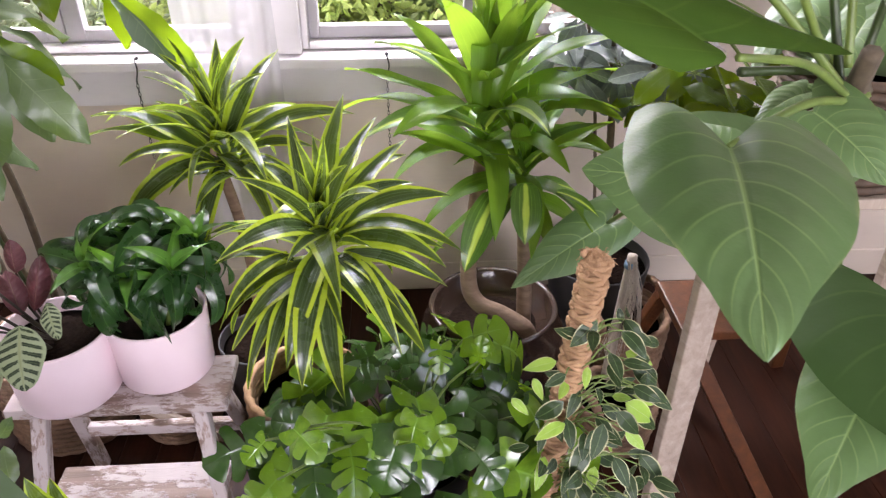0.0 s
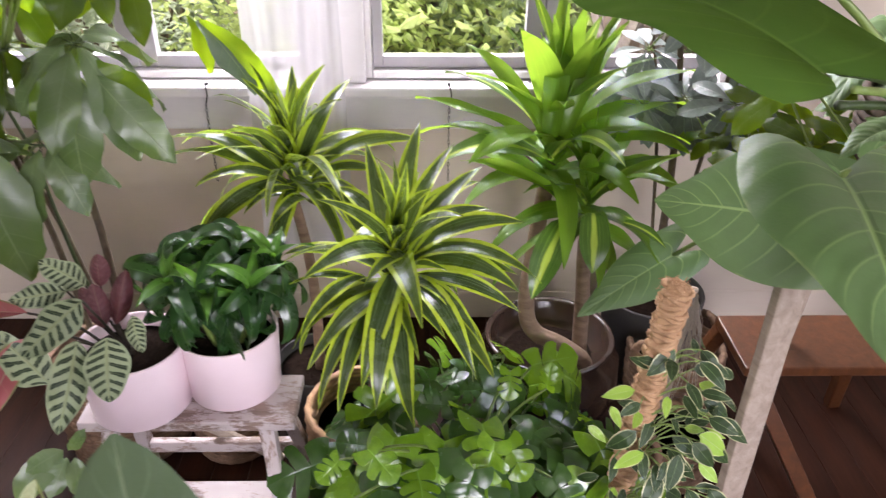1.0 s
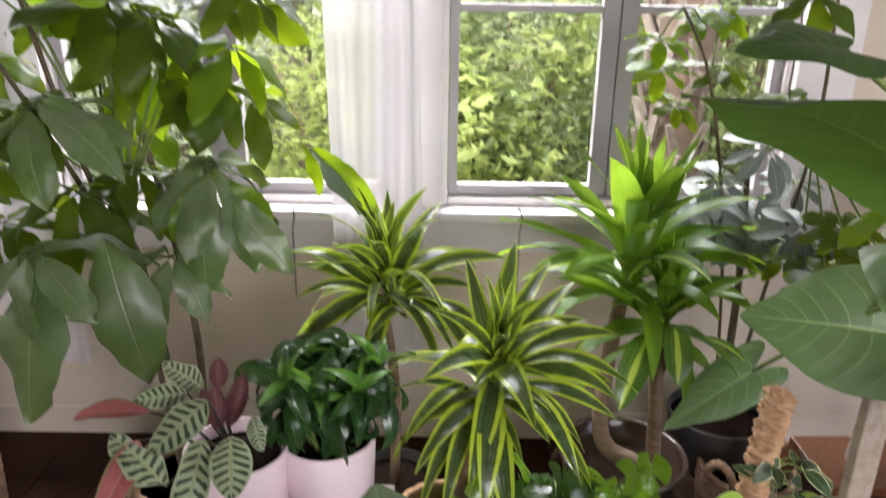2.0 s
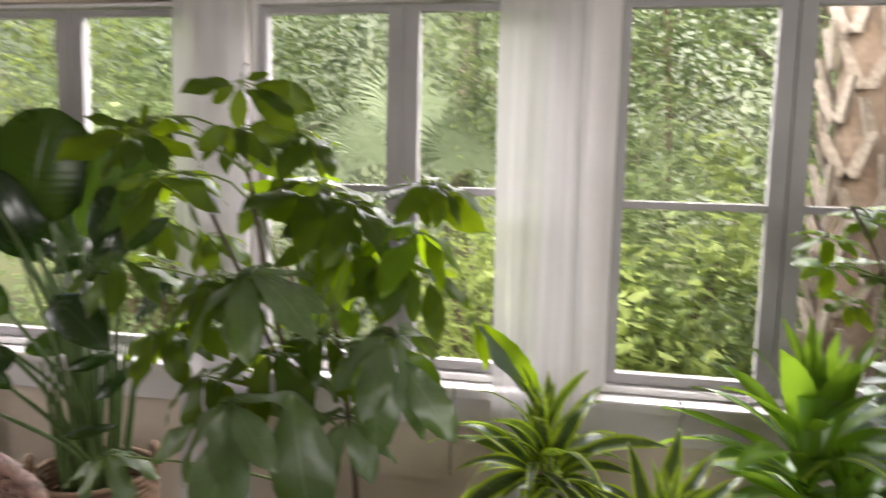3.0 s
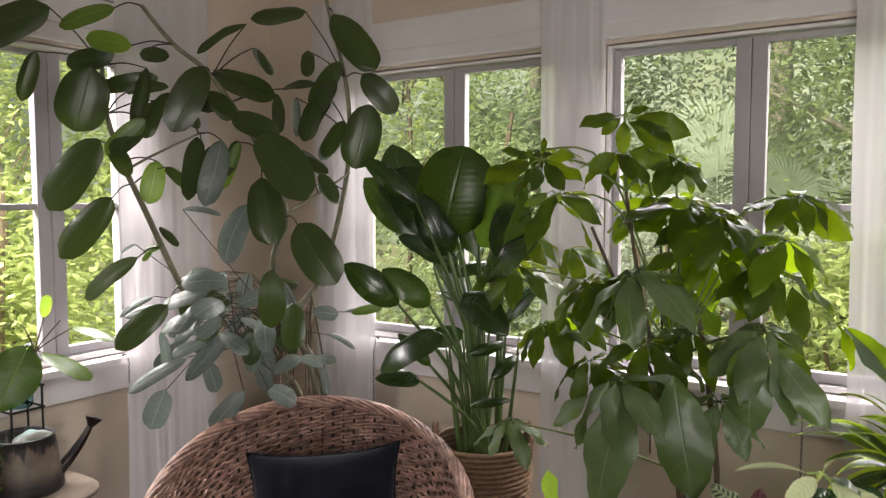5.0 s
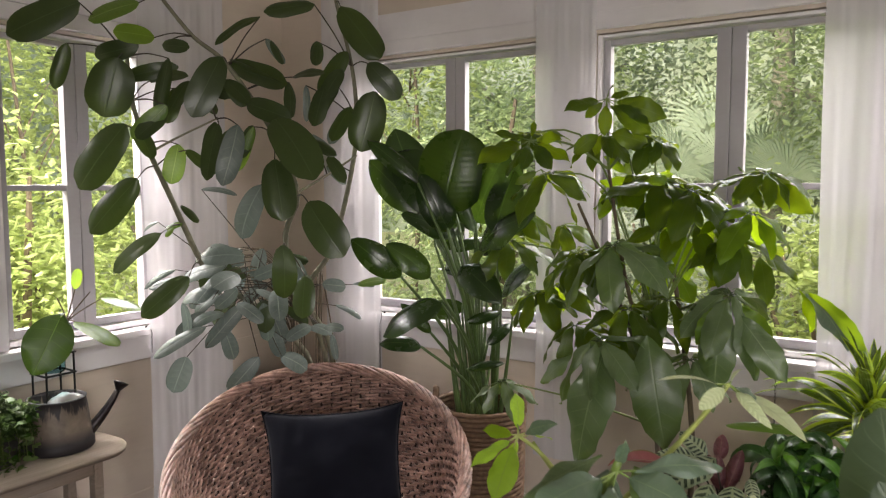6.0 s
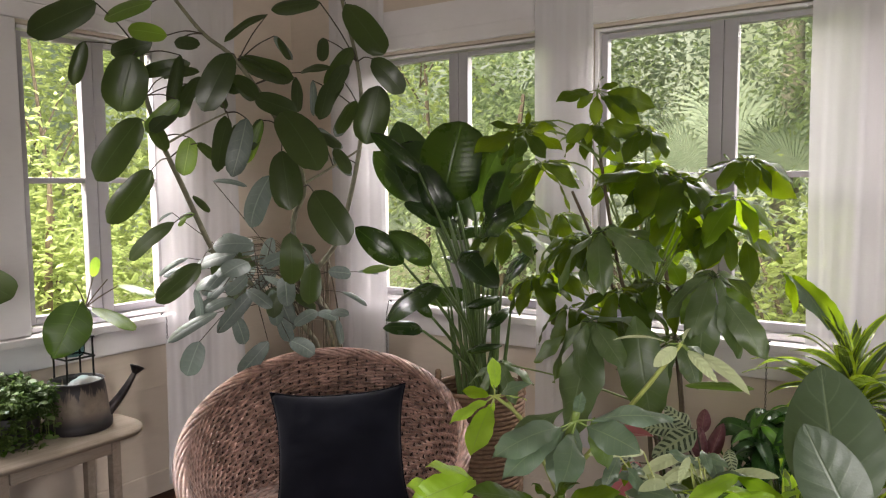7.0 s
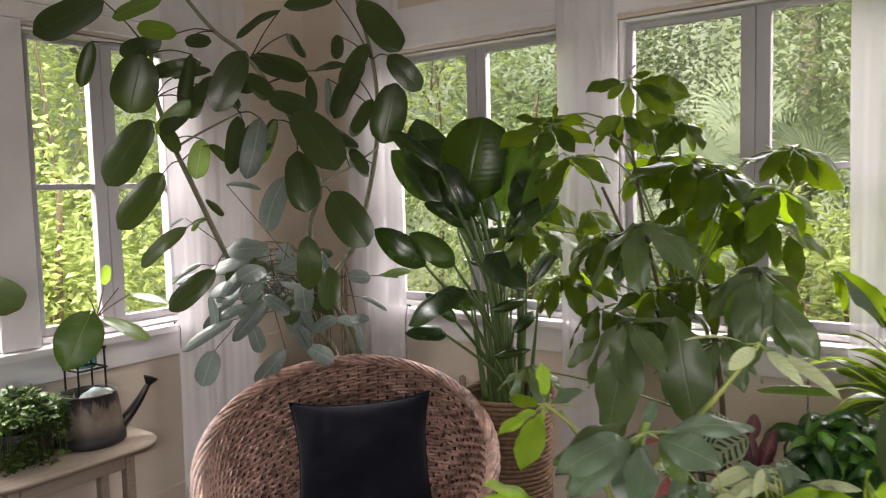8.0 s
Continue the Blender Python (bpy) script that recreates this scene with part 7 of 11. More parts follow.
# hanging whorls of long leaflets
for at, count, length, axis, droop, kind in (
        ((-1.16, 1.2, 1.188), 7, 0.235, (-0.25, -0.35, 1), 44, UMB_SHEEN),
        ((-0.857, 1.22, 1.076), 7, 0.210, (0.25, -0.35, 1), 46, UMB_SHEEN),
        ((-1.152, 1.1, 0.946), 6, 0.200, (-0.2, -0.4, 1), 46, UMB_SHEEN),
        ((-1.562, 1.36, 1.177), 8, 0.185, (0, -0.35, 1), 34, UMB),
        ((-1.495, 1.36, 1.517), 8, 0.135, (0, -0.25, 1), 30, UMB),
        ((-1.083, 1.36, 1.37), 8, 0.190, (0.3, -0.25, 1), 26, UMB),
        ((-0.799, 1.34, 1.383), 8, 0.130, (0.2, -0.25, 1), 36, UMB),
        ((-1.409, 1.38, 1.039), 7, 0.165, (-0.2, -0.3, 1), 42, UMB),
        ((-0.828, 1.34, 1.277), 6, 0.160, (0.3, -0.3, 1), 44, UMB_MID),
        ((-1.41, 1.34, 1.391), 6, 0.175, (-0.1, -0.3, 1), 40, UMB),
        ((-1.215, 1.52, 1.367), 8, 0.165, (-0.1, -0.3, 1), 24, UMB_MID),
        ((-1.004, 1.4, 1.252), 6, 0.190, (0.2, -0.3, 1), 46, UMB),
        ((-1.502, 1.2, 0.764), 6, 0.130, (-0.1, -0.3, 1), 46, UMB_SHEEN),
        ((-1.104, 1.5, 1.12), 7, 0.180, (0, -0.3, 1), 44, UMB_MID),
        ((-0.944, 1.2, 0.901), 6, 0.180, (0.1, -0.3, 1), 48, UMB_SHEEN),
        ((-1.296, 1.3, 1.15), 7, 0.200, (-0.3, -0.3, 1), 40, UMB),
        ((-0.871, 1.36, 1.208), 7, 0.160, (0.3, -0.3, 1), 42, UMB),
        ((-0.99, 1.36, 1.337), 7, 0.180, (0.35, -0.3, 1), 36, UMB),
        ((-1.129, 1.25, 1.01), 6, 0.210, (0, -0.4, 1), 50, UMB),
        ((-1.045, 1.34, 1.031), 6, 0.180, (0.1, -0.35, 1), 46, UMB),
        ((-1.288, 1.25, 0.948), 6, 0.160, (-0.2, -0.3, 1), 46, UMB),
        ((-1.279, 1.38, 1.493), 7, 0.120, (-0.1, -0.3, 1), 36, UMB),
        ((-1.122, 1.38, 1.49), 7, 0.120, (0.2, -0.3, 1), 36, UMB),
        ((-1.439, 1.3, 1.025), 7, 0.160, (-0.1, -0.3, 1), 44, UMB)):
    umbrella(umb, kind, at, rng, count, length, axis, droop, 0.92, 0.3, 360, STEM_DEEP)
    stalk(umb, [(-1.10, 1.40, min(0.95, at[2] - 0.12)), ((at[0] - 1.10) / 2, (at[1] + 1.42) / 2, at[2] - 0.05), at], 0.0040, 0.0024, STEM, "branch")
# long dusty leaflets that hang before the wall, sheen put into their colour
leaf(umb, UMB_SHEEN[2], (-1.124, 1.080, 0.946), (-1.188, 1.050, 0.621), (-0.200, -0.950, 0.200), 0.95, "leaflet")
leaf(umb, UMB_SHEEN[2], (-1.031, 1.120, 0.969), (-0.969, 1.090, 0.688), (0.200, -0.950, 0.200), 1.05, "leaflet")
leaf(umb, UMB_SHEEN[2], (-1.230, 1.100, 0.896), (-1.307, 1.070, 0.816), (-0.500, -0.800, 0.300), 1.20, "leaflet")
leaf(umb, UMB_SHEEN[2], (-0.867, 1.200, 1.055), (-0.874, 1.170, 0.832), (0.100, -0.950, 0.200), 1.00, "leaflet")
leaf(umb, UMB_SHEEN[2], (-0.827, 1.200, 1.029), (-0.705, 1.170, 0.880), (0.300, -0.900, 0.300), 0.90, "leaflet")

# ---- broad-leaved plant in its basket ----
woven_basket((-1.74, 1.47, 0.0), 0.155, 0.60, "tall seagrass basket with loop handles", BASKET, 2)
bird = thing("broad_leaf_plant", (-1.74, 1.47, 0.48), "bushy plant with broad dark green leaves on long stalks", "plant")
leaf(bird, BIRD_ROUND, (-1.810, 1.349, 1.267), (-1.750, 1.378, 1.538), (0.38, -0.92, -0.11), 1.01)
stalk(bird, [(-1.723, 1.411, 0.480), (-1.747, 1.394, 0.913), (-1.810, 1.349, 1.267)], 0.0100, 0.0045, STEM_MID, "stalk")
leaf(bird, BIRD[0], (-1.950, 1.413, 1.293), (-2.042, 1.387, 1.554), (0.68, -0.72, 0.13), 1.13)
stalk(bird, [(-1.704, 1.448, 0.480), (-1.772, 1.438, 0.927), (-1.950, 1.413, 1.293)], 0.0100, 0.0045, STEM_MID, "stalk")
leaf(bird, BIRD[0], (-1.922, 1.369, 1.265), (-2.101, 1.317, 1.444), (0.51, -0.85, 0.16), 0.87)
stalk(bird, [(-1.710, 1.489, 0.480), (-1.769, 1.456, 0.912), (-1.922, 1.369, 1.265)], 0.0100, 0.0045, STEM_MID, "stalk")
leaf(bird, BIRD[1], (-1.844, 1.250, 1.363), (-2.023, 1.213, 1.505), (0.66, -0.73, 0.17), 0.51)
stalk(bird, [(-1.719, 1.442, 0.480), (-1.753, 1.389, 0.966), (-1.844, 1.250, 1.363)], 0.0100, 0.0045, STEM_MID, "stalk")
leaf(bird, BIRD[0], (-1.606, 1.337, 1.201), (-1.565, 1.401, 1.402), (-0.04, -1.00, -0.06), 1.12)
stalk(bird, [(-1.708, 1.511, 0.480), (-1.680, 1.463, 0.877), (-1.606, 1.337, 1.201)], 0.0100, 0.0045, STEM_MID, "stalk")
leaf(bird, BIRD[0], (-1.761, 1.473, 1.192), (-1.836, 1.506, 1.325), (0.82, -0.40, 0.40), 1.00)
stalk(bird, [(-1.781, 1.523, 0.480), (-1.775, 1.509, 0.872), (-1.761, 1.473, 1.192)], 0.0100, 0.0045, STEM_MID, "stalk")
leaf(bird, BIRD[0], (-1.715, 1.564, 1.177), (-1.638, 1.690, 1.260), (0.48, -0.87, 0.08), 0.60)
stalk(bird, [(-1.689, 1.490, 0.480), (-1.696, 1.511, 0.863), (-1.715, 1.564, 1.177)], 0.0100, 0.0045, STEM_MID, "stalk")
leaf(bird, BIRD[1], (-1.905, 1.236, 1.054), (-2.046, 1.150, 1.178), (0.60, -0.80, 0.02), 0.87)
stalk(bird, [(-1.740, 1.449, 0.480), (-1.786, 1.390, 0.796), (-1.905, 1.236, 1.054)], 0.0100, 0.0045, STEM_MID, "stalk")
leaf(bird, BIRD[1], (-1.825, 1.291, 1.051), (-1.946, 1.209, 1.162), (0.66, -0.68, 0.31), 0.91)
stalk(bird, [(-1.690, 1.432, 0.480), (-1.727, 1.393, 0.794), (-1.825, 1.291, 1.051)], 0.0100, 0.0045, STEM_MID, "stalk")
leaf(bird, BIRD[0], (-1.816, 1.434, 1.181), (-1.962, 1.319, 1.258), (0.44, -0.51, 0.74), 1.00)
stalk(bird, [(-1.719, 1.456, 0.480), (-1.745, 1.450, 0.866), (-1.816, 1.434, 1.181)], 0.0100, 0.0045, STEM_MID, "stalk")
leaf(bird, BIRD[1], (-1.811, 1.217, 0.831), (-1.925, 1.143, 0.839), (0.03, -0.73, 0.69), 0.84)
stalk(bird, [(-1.680, 1.432, 0.480), (-1.716, 1.373, 0.673), (-1.811, 1.217, 0.831)], 0.0100, 0.0045, STEM_MID, "stalk")
leaf(bird, BIRD[1], (-1.815, 1.279, 0.866), (-1.904, 1.232, 0.963), (0.66, -0.70, 0.26), 0.58)
stalk(bird, [(-1.761, 1.475, 0.480), (-1.776, 1.421, 0.692), (-1.815, 1.279, 0.866)], 0.0100, 0.0045, STEM_MID, "stalk")
leaf(bird, BIRD[1], (-1.717, 1.351, 0.901), (-1.651, 1.463, 0.923), (0.93, -0.28, 0.23), 0.53)
stalk(bird, [(-1.704, 1.430, 0.480), (-1.707, 1.408, 0.712), (-1.717, 1.351, 0.901)], 0.0100, 0.0045, STEM_MID, "stalk")
leaf(bird, BIRD[1], (-1.816, 1.428, 1.128), (-1.745, 1.554, 1.166), (0.25, -0.76, 0.60), 0.65)
stalk(bird, [(-1.746, 1.499, 0.480), (-1.765, 1.480, 0.836), (-1.816, 1.428, 1.128)], 0.0100, 0.0045, STEM_MID, "stalk")
leaf(bird, BIRD[1], (-1.633, 1.341, 0.837), (-1.596, 1.435, 0.894), (0.50, -0.84, 0.22), 0.65)
stalk(bird, [(-1.760, 1.482, 0.480), (-1.725, 1.443, 0.676), (-1.633, 1.341, 0.837)], 0.0100, 0.0045, STEM_MID, "stalk")
leaf(bird, BIRD[1], (-1.656, 1.256, 0.770), (-1.535, 1.279, 0.800), (0.64, -0.67, 0.38), 0.42)
stalk(bird, [(-1.700, 1.439, 0.480), (-1.688, 1.389, 0.640), (-1.656, 1.256, 0.770)], 0.0100, 0.0045, STEM_MID, "stalk")
leaf(bird, BIRD[0], (-1.903, 1.431, 1.154), (-1.825, 1.468, 1.224), (0.68, -0.51, 0.53), 0.90)
stalk(bird, [(-1.754, 1.438, 0.480), (-1.795, 1.436, 0.851), (-1.903, 1.431, 1.154)], 0.0100, 0.0045, STEM_MID, "stalk")
leaf(bird, BIRD[0], (-1.892, 1.518, 1.323), (-1.976, 1.488, 1.468), (0.42, -0.90, 0.07), 0.90)
stalk(bird, [(-1.711, 1.475, 0.480), (-1.761, 1.487, 0.944), (-1.892, 1.518, 1.323)], 0.0100, 0.0045, STEM_MID, "stalk")
stalk(bird, [(-1.670, 1.470, 0.480), (-1.640, 1.470, 0.680), (-1.610, 1.470, 0.897)], 0.0110, 0.0030, STEM_MID, "stalk")
stalk(bird, [(-1.683, 1.499, 0.480), (-1.659, 1.511, 0.680), (-1.635, 1.523, 0.933)], 0.0110, 0.0030, STEM_MID, "stalk")
stalk(bird, [(-1.719, 1.518, 0.480), (-1.709, 1.537, 0.680), (-1.700, 1.556, 0.953)], 0.0110, 0.0030, STEM_MID, "stalk")
stalk(bird, [(-1.762, 1.517, 0.480), (-1.771, 1.536, 0.680), (-1.781, 1.555, 0.944)], 0.0110, 0.0030, STEM_MID, "stalk")
stalk(bird, [(-1.797, 1.499, 0.480), (-1.821, 1.511, 0.680), (-1.846, 1.522, 0.926)], 0.0110, 0.0030, STEM_MID, "stalk")
stalk(bird, [(-1.810, 1.470, 0.480), (-1.840, 1.469, 0.680), (-1.870, 1.469, 0.917)], 0.0110, 0.0030, STEM_MID, "stalk")
stalk(bird, [(-1.796, 1.440, 0.480), (-1.820, 1.428, 0.680), (-1.844, 1.416, 0.894)], 0.0110, 0.0030, STEM_MID, "stalk")
stalk(bird, [(-1.761, 1.422, 0.480), (-1.770, 1.403, 0.680), (-1.779, 1.384, 0.920)], 0.0110, 0.0030, STEM_MID, "stalk")
stalk(bird, [(-1.717, 1.423, 0.480), (-1.708, 1.404, 0.680), (-1.698, 1.385, 0.957)], 0.0110, 0.0030, STEM_MID, "stalk")
stalk(bird, [(-1.683, 1.441, 0.480), (-1.658, 1.430, 0.680), (-1.634, 1.418, 0.863)], 0.0110, 0.0030, STEM_MID, "stalk")
leaf(bird, BIRD[1], (-2.043, 1.807, 1.095), (-2.216, 1.728, 1.415), (0.54, -0.45, 0.71), 0.92)
stalk(bird, [(-1.740, 1.470, 0.500), (-2.043, 1.807, 1.095)], 0.0070, 0.0040, STEM_MID, "stalk")
leaf(bird, BIRD[1], (-2.004, 1.881, 1.168), (-2.129, 1.823, 1.514), (0.53, -0.24, 0.81), 0.92)
stalk(bird, [(-1.740, 1.470, 0.500), (-2.004, 1.881, 1.168)], 0.0070, 0.0040, STEM_MID, "stalk")
leaf(bird, BIRD[0], (-1.894, 1.818, 1.198), (-1.786, 1.846, 1.463), (0.32, -0.42, 0.85), 0.90)
stalk(bird, [(-1.740, 1.470, 0.500), (-1.894, 1.818, 1.198)], 0.0070, 0.0040, STEM_MID, "stalk")
leaf(bird, BIRD[1], (-1.918, 1.792, 0.954), (-2.077, 1.703, 1.028), (0.51, 0.05, 0.86), 0.84)
stalk(bird, [(-1.740, 1.470, 0.500), (-1.918, 1.792, 0.954)], 0.0070, 0.0040, STEM_MID, "stalk")
leaf(bird, BIRD[0], (-1.984, 1.761, 0.877), (-2.120, 1.673, 0.842), (0.37, -0.79, 0.48), 0.94)
stalk(bird, [(-1.740, 1.470, 0.500), (-1.984, 1.761, 0.877)], 0.0070, 0.0040, STEM_MID, "stalk")
leaf(bird, BIRD[1], (-1.846, 1.818, 0.918), (-1.699, 1.854, 1.076), (-0.17, -0.66, 0.73), 0.88)
stalk(bird, [(-1.740, 1.470, 0.500), (-1.846, 1.818, 0.918)], 0.0070, 0.0040, STEM_MID, "stalk")
leaf(bird, BIRD[1], (-1.805, 1.420, 1.256), (-2.027, 1.370, 1.472), (0.500, -0.800, 0.300), 1.15)
stalk(bird, [(-1.740, 1.470, 0.500), (-1.760, 1.455, 0.954), (-1.805, 1.420, 1.256)], 0.0060, 0.0038, STEM_MID, "stalk")
leaf(bird, BIRD[0], (-1.724, 1.420, 1.233), (-1.570, 1.370, 1.475), (-0.200, -0.900, 0.300), 1.10)
stalk(bird, [(-1.740, 1.470, 0.500), (-1.735, 1.455, 0.940), (-1.724, 1.420, 1.233)], 0.0060, 0.0038, STEM_MID, "stalk")
leaf(bird, BIRD[1], (-1.690, 1.380, 1.146), (-1.482, 1.330, 1.257), (0.100, -0.800, 0.500), 1.00)
stalk(bird, [(-1.740, 1.470, 0.500), (-1.725, 1.443, 0.888), (-1.690, 1.380, 1.146)], 0.0060, 0.0038, STEM_MID, "stalk")
leaf(bird, BIRD[1], (-1.796, 1.360, 1.200), (-1.875, 1.310, 1.393), (0.500, -0.800, 0.300), 1.00)
stalk(bird, [(-1.740, 1.470, 0.500), (-1.757, 1.437, 0.920), (-1.796, 1.360, 1.200)], 0.0060, 0.0038, STEM_MID, "stalk")
leaf(bird, BIRD[1], (-1.708, 1.300, 1.095), (-1.532, 1.250, 0.992), (0.000, -0.700, 0.700), 0.90)
stalk(bird, [(-1.740, 1.470, 0.500), (-1.730, 1.419, 0.857), (-1.708, 1.300, 1.095)], 0.0060, 0.0038, STEM_MID, "stalk")
leaf(bird, BIRD[1], (-1.685, 1.150, 0.992), (-1.876, 1.100, 0.877), (0.100, -0.600, 0.800), 0.95)
stalk(bird, [(-1.740, 1.470, 0.500), (-1.724, 1.374, 0.795), (-1.685, 1.150, 0.992)], 0.0060, 0.0038, STEM_MID, "stalk")

# ---- rubber plant in the corner ----
nursery_pot((-2.42, 1.46, 0.0), 0.16, 0.30, "dark plastic pot standing behind the wicker chair")
rub = thing("rubber_plant", (-2.42, 1.46, 0.28), "tall leggy rubber plant with oval dark green leaves", "plant")
stalk(rub, [(-2.440, 1.420, 0.280), (-2.460, 1.360, 0.700), (-2.601, 1.043, 1.024), (-2.615, 0.991, 1.092), (-2.621, 0.867, 1.343), (-2.633, 0.801, 1.491), (-2.661, 0.772, 1.636), (-2.681, 0.774, 1.782)], 0.0130, 0.0070, STEM_GREY, "trunk")
stalk(rub, [(-2.400, 1.440, 0.280), (-2.380, 1.420, 0.700), (-2.404, 1.305, 0.944), (-2.351, 1.398, 1.118), (-2.305, 1.460, 1.407), (-2.312, 1.501, 1.610), (-2.349, 1.521, 1.815), (-2.431, 1.528, 2.072), (-2.456, 1.525, 2.209)], 0.0120, 0.0060, STEM_GREY, "trunk")
stalk(rub, [(-2.420, 1.460, 0.280), (-2.400, 1.400, 0.700), (-2.330, 1.133, 1.135), (-2.285, 1.147, 1.320), (-2.313, 1.075, 1.520), (-2.423, 0.975, 1.753), (-2.507, 0.902, 1.848), (-2.592, 0.855, 1.966)], 0.0110, 0.0060, STEM_GREY, "trunk")
stalk(rub, [(-2.286, 1.147, 1.330), (-2.291, 1.309, 1.394), (-2.279, 1.460, 1.469)], 0.0050, 0.0040, STEM_GREY, "branch")
stalk(rub, [(-2.631, 0.798, 1.457), (-2.557, 0.855, 1.510), (-2.447, 0.939, 1.577)], 0.0050, 0.0030, STEM_GREY, "branch")
leaf(rub, RUB[0], (-2.675, 0.610, 1.923), (-2.811, 0.455, 1.814), (0.71, -0.69, 0.15), 1.00)
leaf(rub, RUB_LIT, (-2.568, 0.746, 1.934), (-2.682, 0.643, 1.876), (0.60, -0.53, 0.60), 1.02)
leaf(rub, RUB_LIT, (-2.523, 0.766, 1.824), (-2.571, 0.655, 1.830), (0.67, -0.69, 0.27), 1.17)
leaf(rub, RUB[1], (-2.501, 0.779, 1.799), (-2.389, 0.795, 1.784), (0.89, -0.44, -0.09), 0.82)
leaf(rub, RUB[1], (-2.607, 0.767, 1.809), (-2.729, 0.691, 1.776), (0.92, -0.38, -0.11), 0.97)
leaf(rub, RUB[1], (-2.290, 0.997, 1.902), (-2.355, 0.866, 1.798), (0.25, -0.89, 0.38), 0.46)
leaf(rub, RUB[2], (-2.254, 1.213, 1.979), (-2.361, 1.080, 1.942), (0.68, -0.51, 0.53), 0.84)
leaf(rub, RUB[2], (-2.747, 0.608, 1.805), (-2.787, 0.583, 1.663), (0.90, -0.38, 0.22), 0.72)
leaf(rub, RUB[2], (-2.614, 0.696, 1.759), (-2.660, 0.667, 1.575), (0.79, -0.61, -0.08), 1.61)
leaf(rub, RUB[1], (-2.428, 0.949, 1.780), (-2.476, 0.864, 1.579), (0.79, -0.53, 0.31), 0.99)
leaf(rub, RUB[0], (-2.441, 0.999, 1.762), (-2.235, 1.059, 1.693), (-0.11, -0.93, -0.34), 0.81)
leaf(rub, RUB[2], (-2.349, 1.459, 2.030), (-2.193, 1.502, 1.828), (0.73, -0.68, 0.13), 0.99)
leaf(rub, RUB[1], (-2.253, 1.503, 1.816), (-2.161, 1.579, 1.685), (0.42, -0.87, 0.25), 1.12)
leaf(rub, RUB[2], (-2.417, 1.397, 1.899), (-2.386, 1.362, 1.801), (0.61, -0.79, -0.03), 0.93)
leaf(rub, RUB[0], (-2.288, 1.421, 1.852), (-2.371, 1.363, 1.693), (0.49, -0.86, 0.17), 0.85)
leaf(rub, RUB[0], (-2.310, 1.392, 1.725), (-2.355, 1.300, 1.573), (0.23, -0.40, 0.89), 0.69)
leaf(rub, RUB[0], (-2.421, 1.254, 1.730), (-2.388, 1.222, 1.596), (0.89, -0.14, 0.44), 0.77)
leaf(rub, RUB[1], (-2.408, 1.266, 1.750), (-2.270, 1.278, 1.753), (0.67, -0.54, 0.51), 0.66)
leaf(rub, RUB[2], (-2.569, 0.851, 1.775), (-2.564, 0.799, 1.591), (0.72, -0.43, 0.55), 0.54)
leaf(rub, RUB[0], (-2.630, 0.724, 1.553), (-2.761, 0.635, 1.346), (0.66, -0.61, 0.44), 1.02)
leaf(rub, RUB[2], (-2.590, 0.733, 1.378), (-2.730, 0.649, 1.201), (0.76, -0.50, 0.42), 0.86)
leaf(rub, RUB[1], (-2.562, 0.795, 1.198), (-2.710, 0.715, 1.068), (0.56, -0.60, 0.57), 0.64)
leaf(rub, RUB[0], (-2.481, 0.836, 1.054), (-2.577, 0.722, 0.928), (0.73, -0.46, 0.51), 0.87)
leaf(rub, RUB_LIT, (-2.571, 0.881, 1.494), (-2.584, 0.855, 1.361), (0.79, -0.52, 0.31), 1.12)
leaf(rub, RUB[1], (-2.549, 0.894, 1.475), (-2.479, 0.921, 1.410), (0.75, -0.54, 0.38), 0.80)
leaf(rub, RUB[1], (-2.423, 0.929, 1.556), (-2.442, 0.890, 1.372), (0.37, -0.41, 0.83), 0.68)
leaf(rub, RUB_GREY[1], (-2.372, 0.965, 1.555), (-2.381, 0.902, 1.355), (0.84, -0.50, 0.21), 0.79)
leaf(rub, RUB_LIT, (-2.367, 1.029, 1.553), (-2.414, 0.997, 1.404), (0.85, -0.50, 0.17), 0.52)
leaf(rub, RUB[1], (-2.352, 0.986, 1.628), (-2.196, 1.034, 1.571), (0.42, -0.90, 0.08), 0.89)
leaf(rub, RUB[1], (-2.197, 0.965, 1.567), (-2.041, 0.973, 1.372), (0.89, -0.44, 0.11), 1.19)
leaf(rub, RUB[2], (-2.229, 0.990, 1.440), (-2.176, 0.970, 1.242), (0.72, -0.63, 0.28), 1.13)
leaf(rub, RUB[1], (-2.099, 1.005, 1.302), (-1.977, 1.034, 1.132), (0.23, -0.88, 0.42), 1.24)
leaf(rub, RUB[2], (-2.193, 1.471, 1.703), (-2.242, 1.438, 1.482), (0.69, -0.72, -0.03), 1.25)
leaf(rub, RUB_GREY[1], (-2.295, 0.997, 1.358), (-2.353, 0.952, 1.180), (0.34, -0.91, 0.23), 1.00)
leaf(rub, RUB_LIT, (-2.523, 0.804, 1.614), (-2.609, 0.732, 1.507), (0.92, -0.06, 0.40), 0.84)
leaf(rub, RUB[1], (-2.409, 0.953, 1.687), (-2.372, 1.003, 1.620), (0.73, -0.67, 0.14), 1.05)
leaf(rub, RUB_GREY[0], (-2.306, 1.446, 1.636), (-2.364, 1.402, 1.513), (0.73, -0.34, 0.59), 0.81)
leaf(rub, RUB_GREY[1], (-2.419, 1.358, 1.545), (-2.325, 1.399, 1.466), (0.48, -0.82, -0.32), 0.70)
leaf(rub, RUB_GREY[0], (-2.363, 1.385, 1.428), (-2.307, 1.429, 1.360), (0.76, -0.63, 0.17), 0.72)
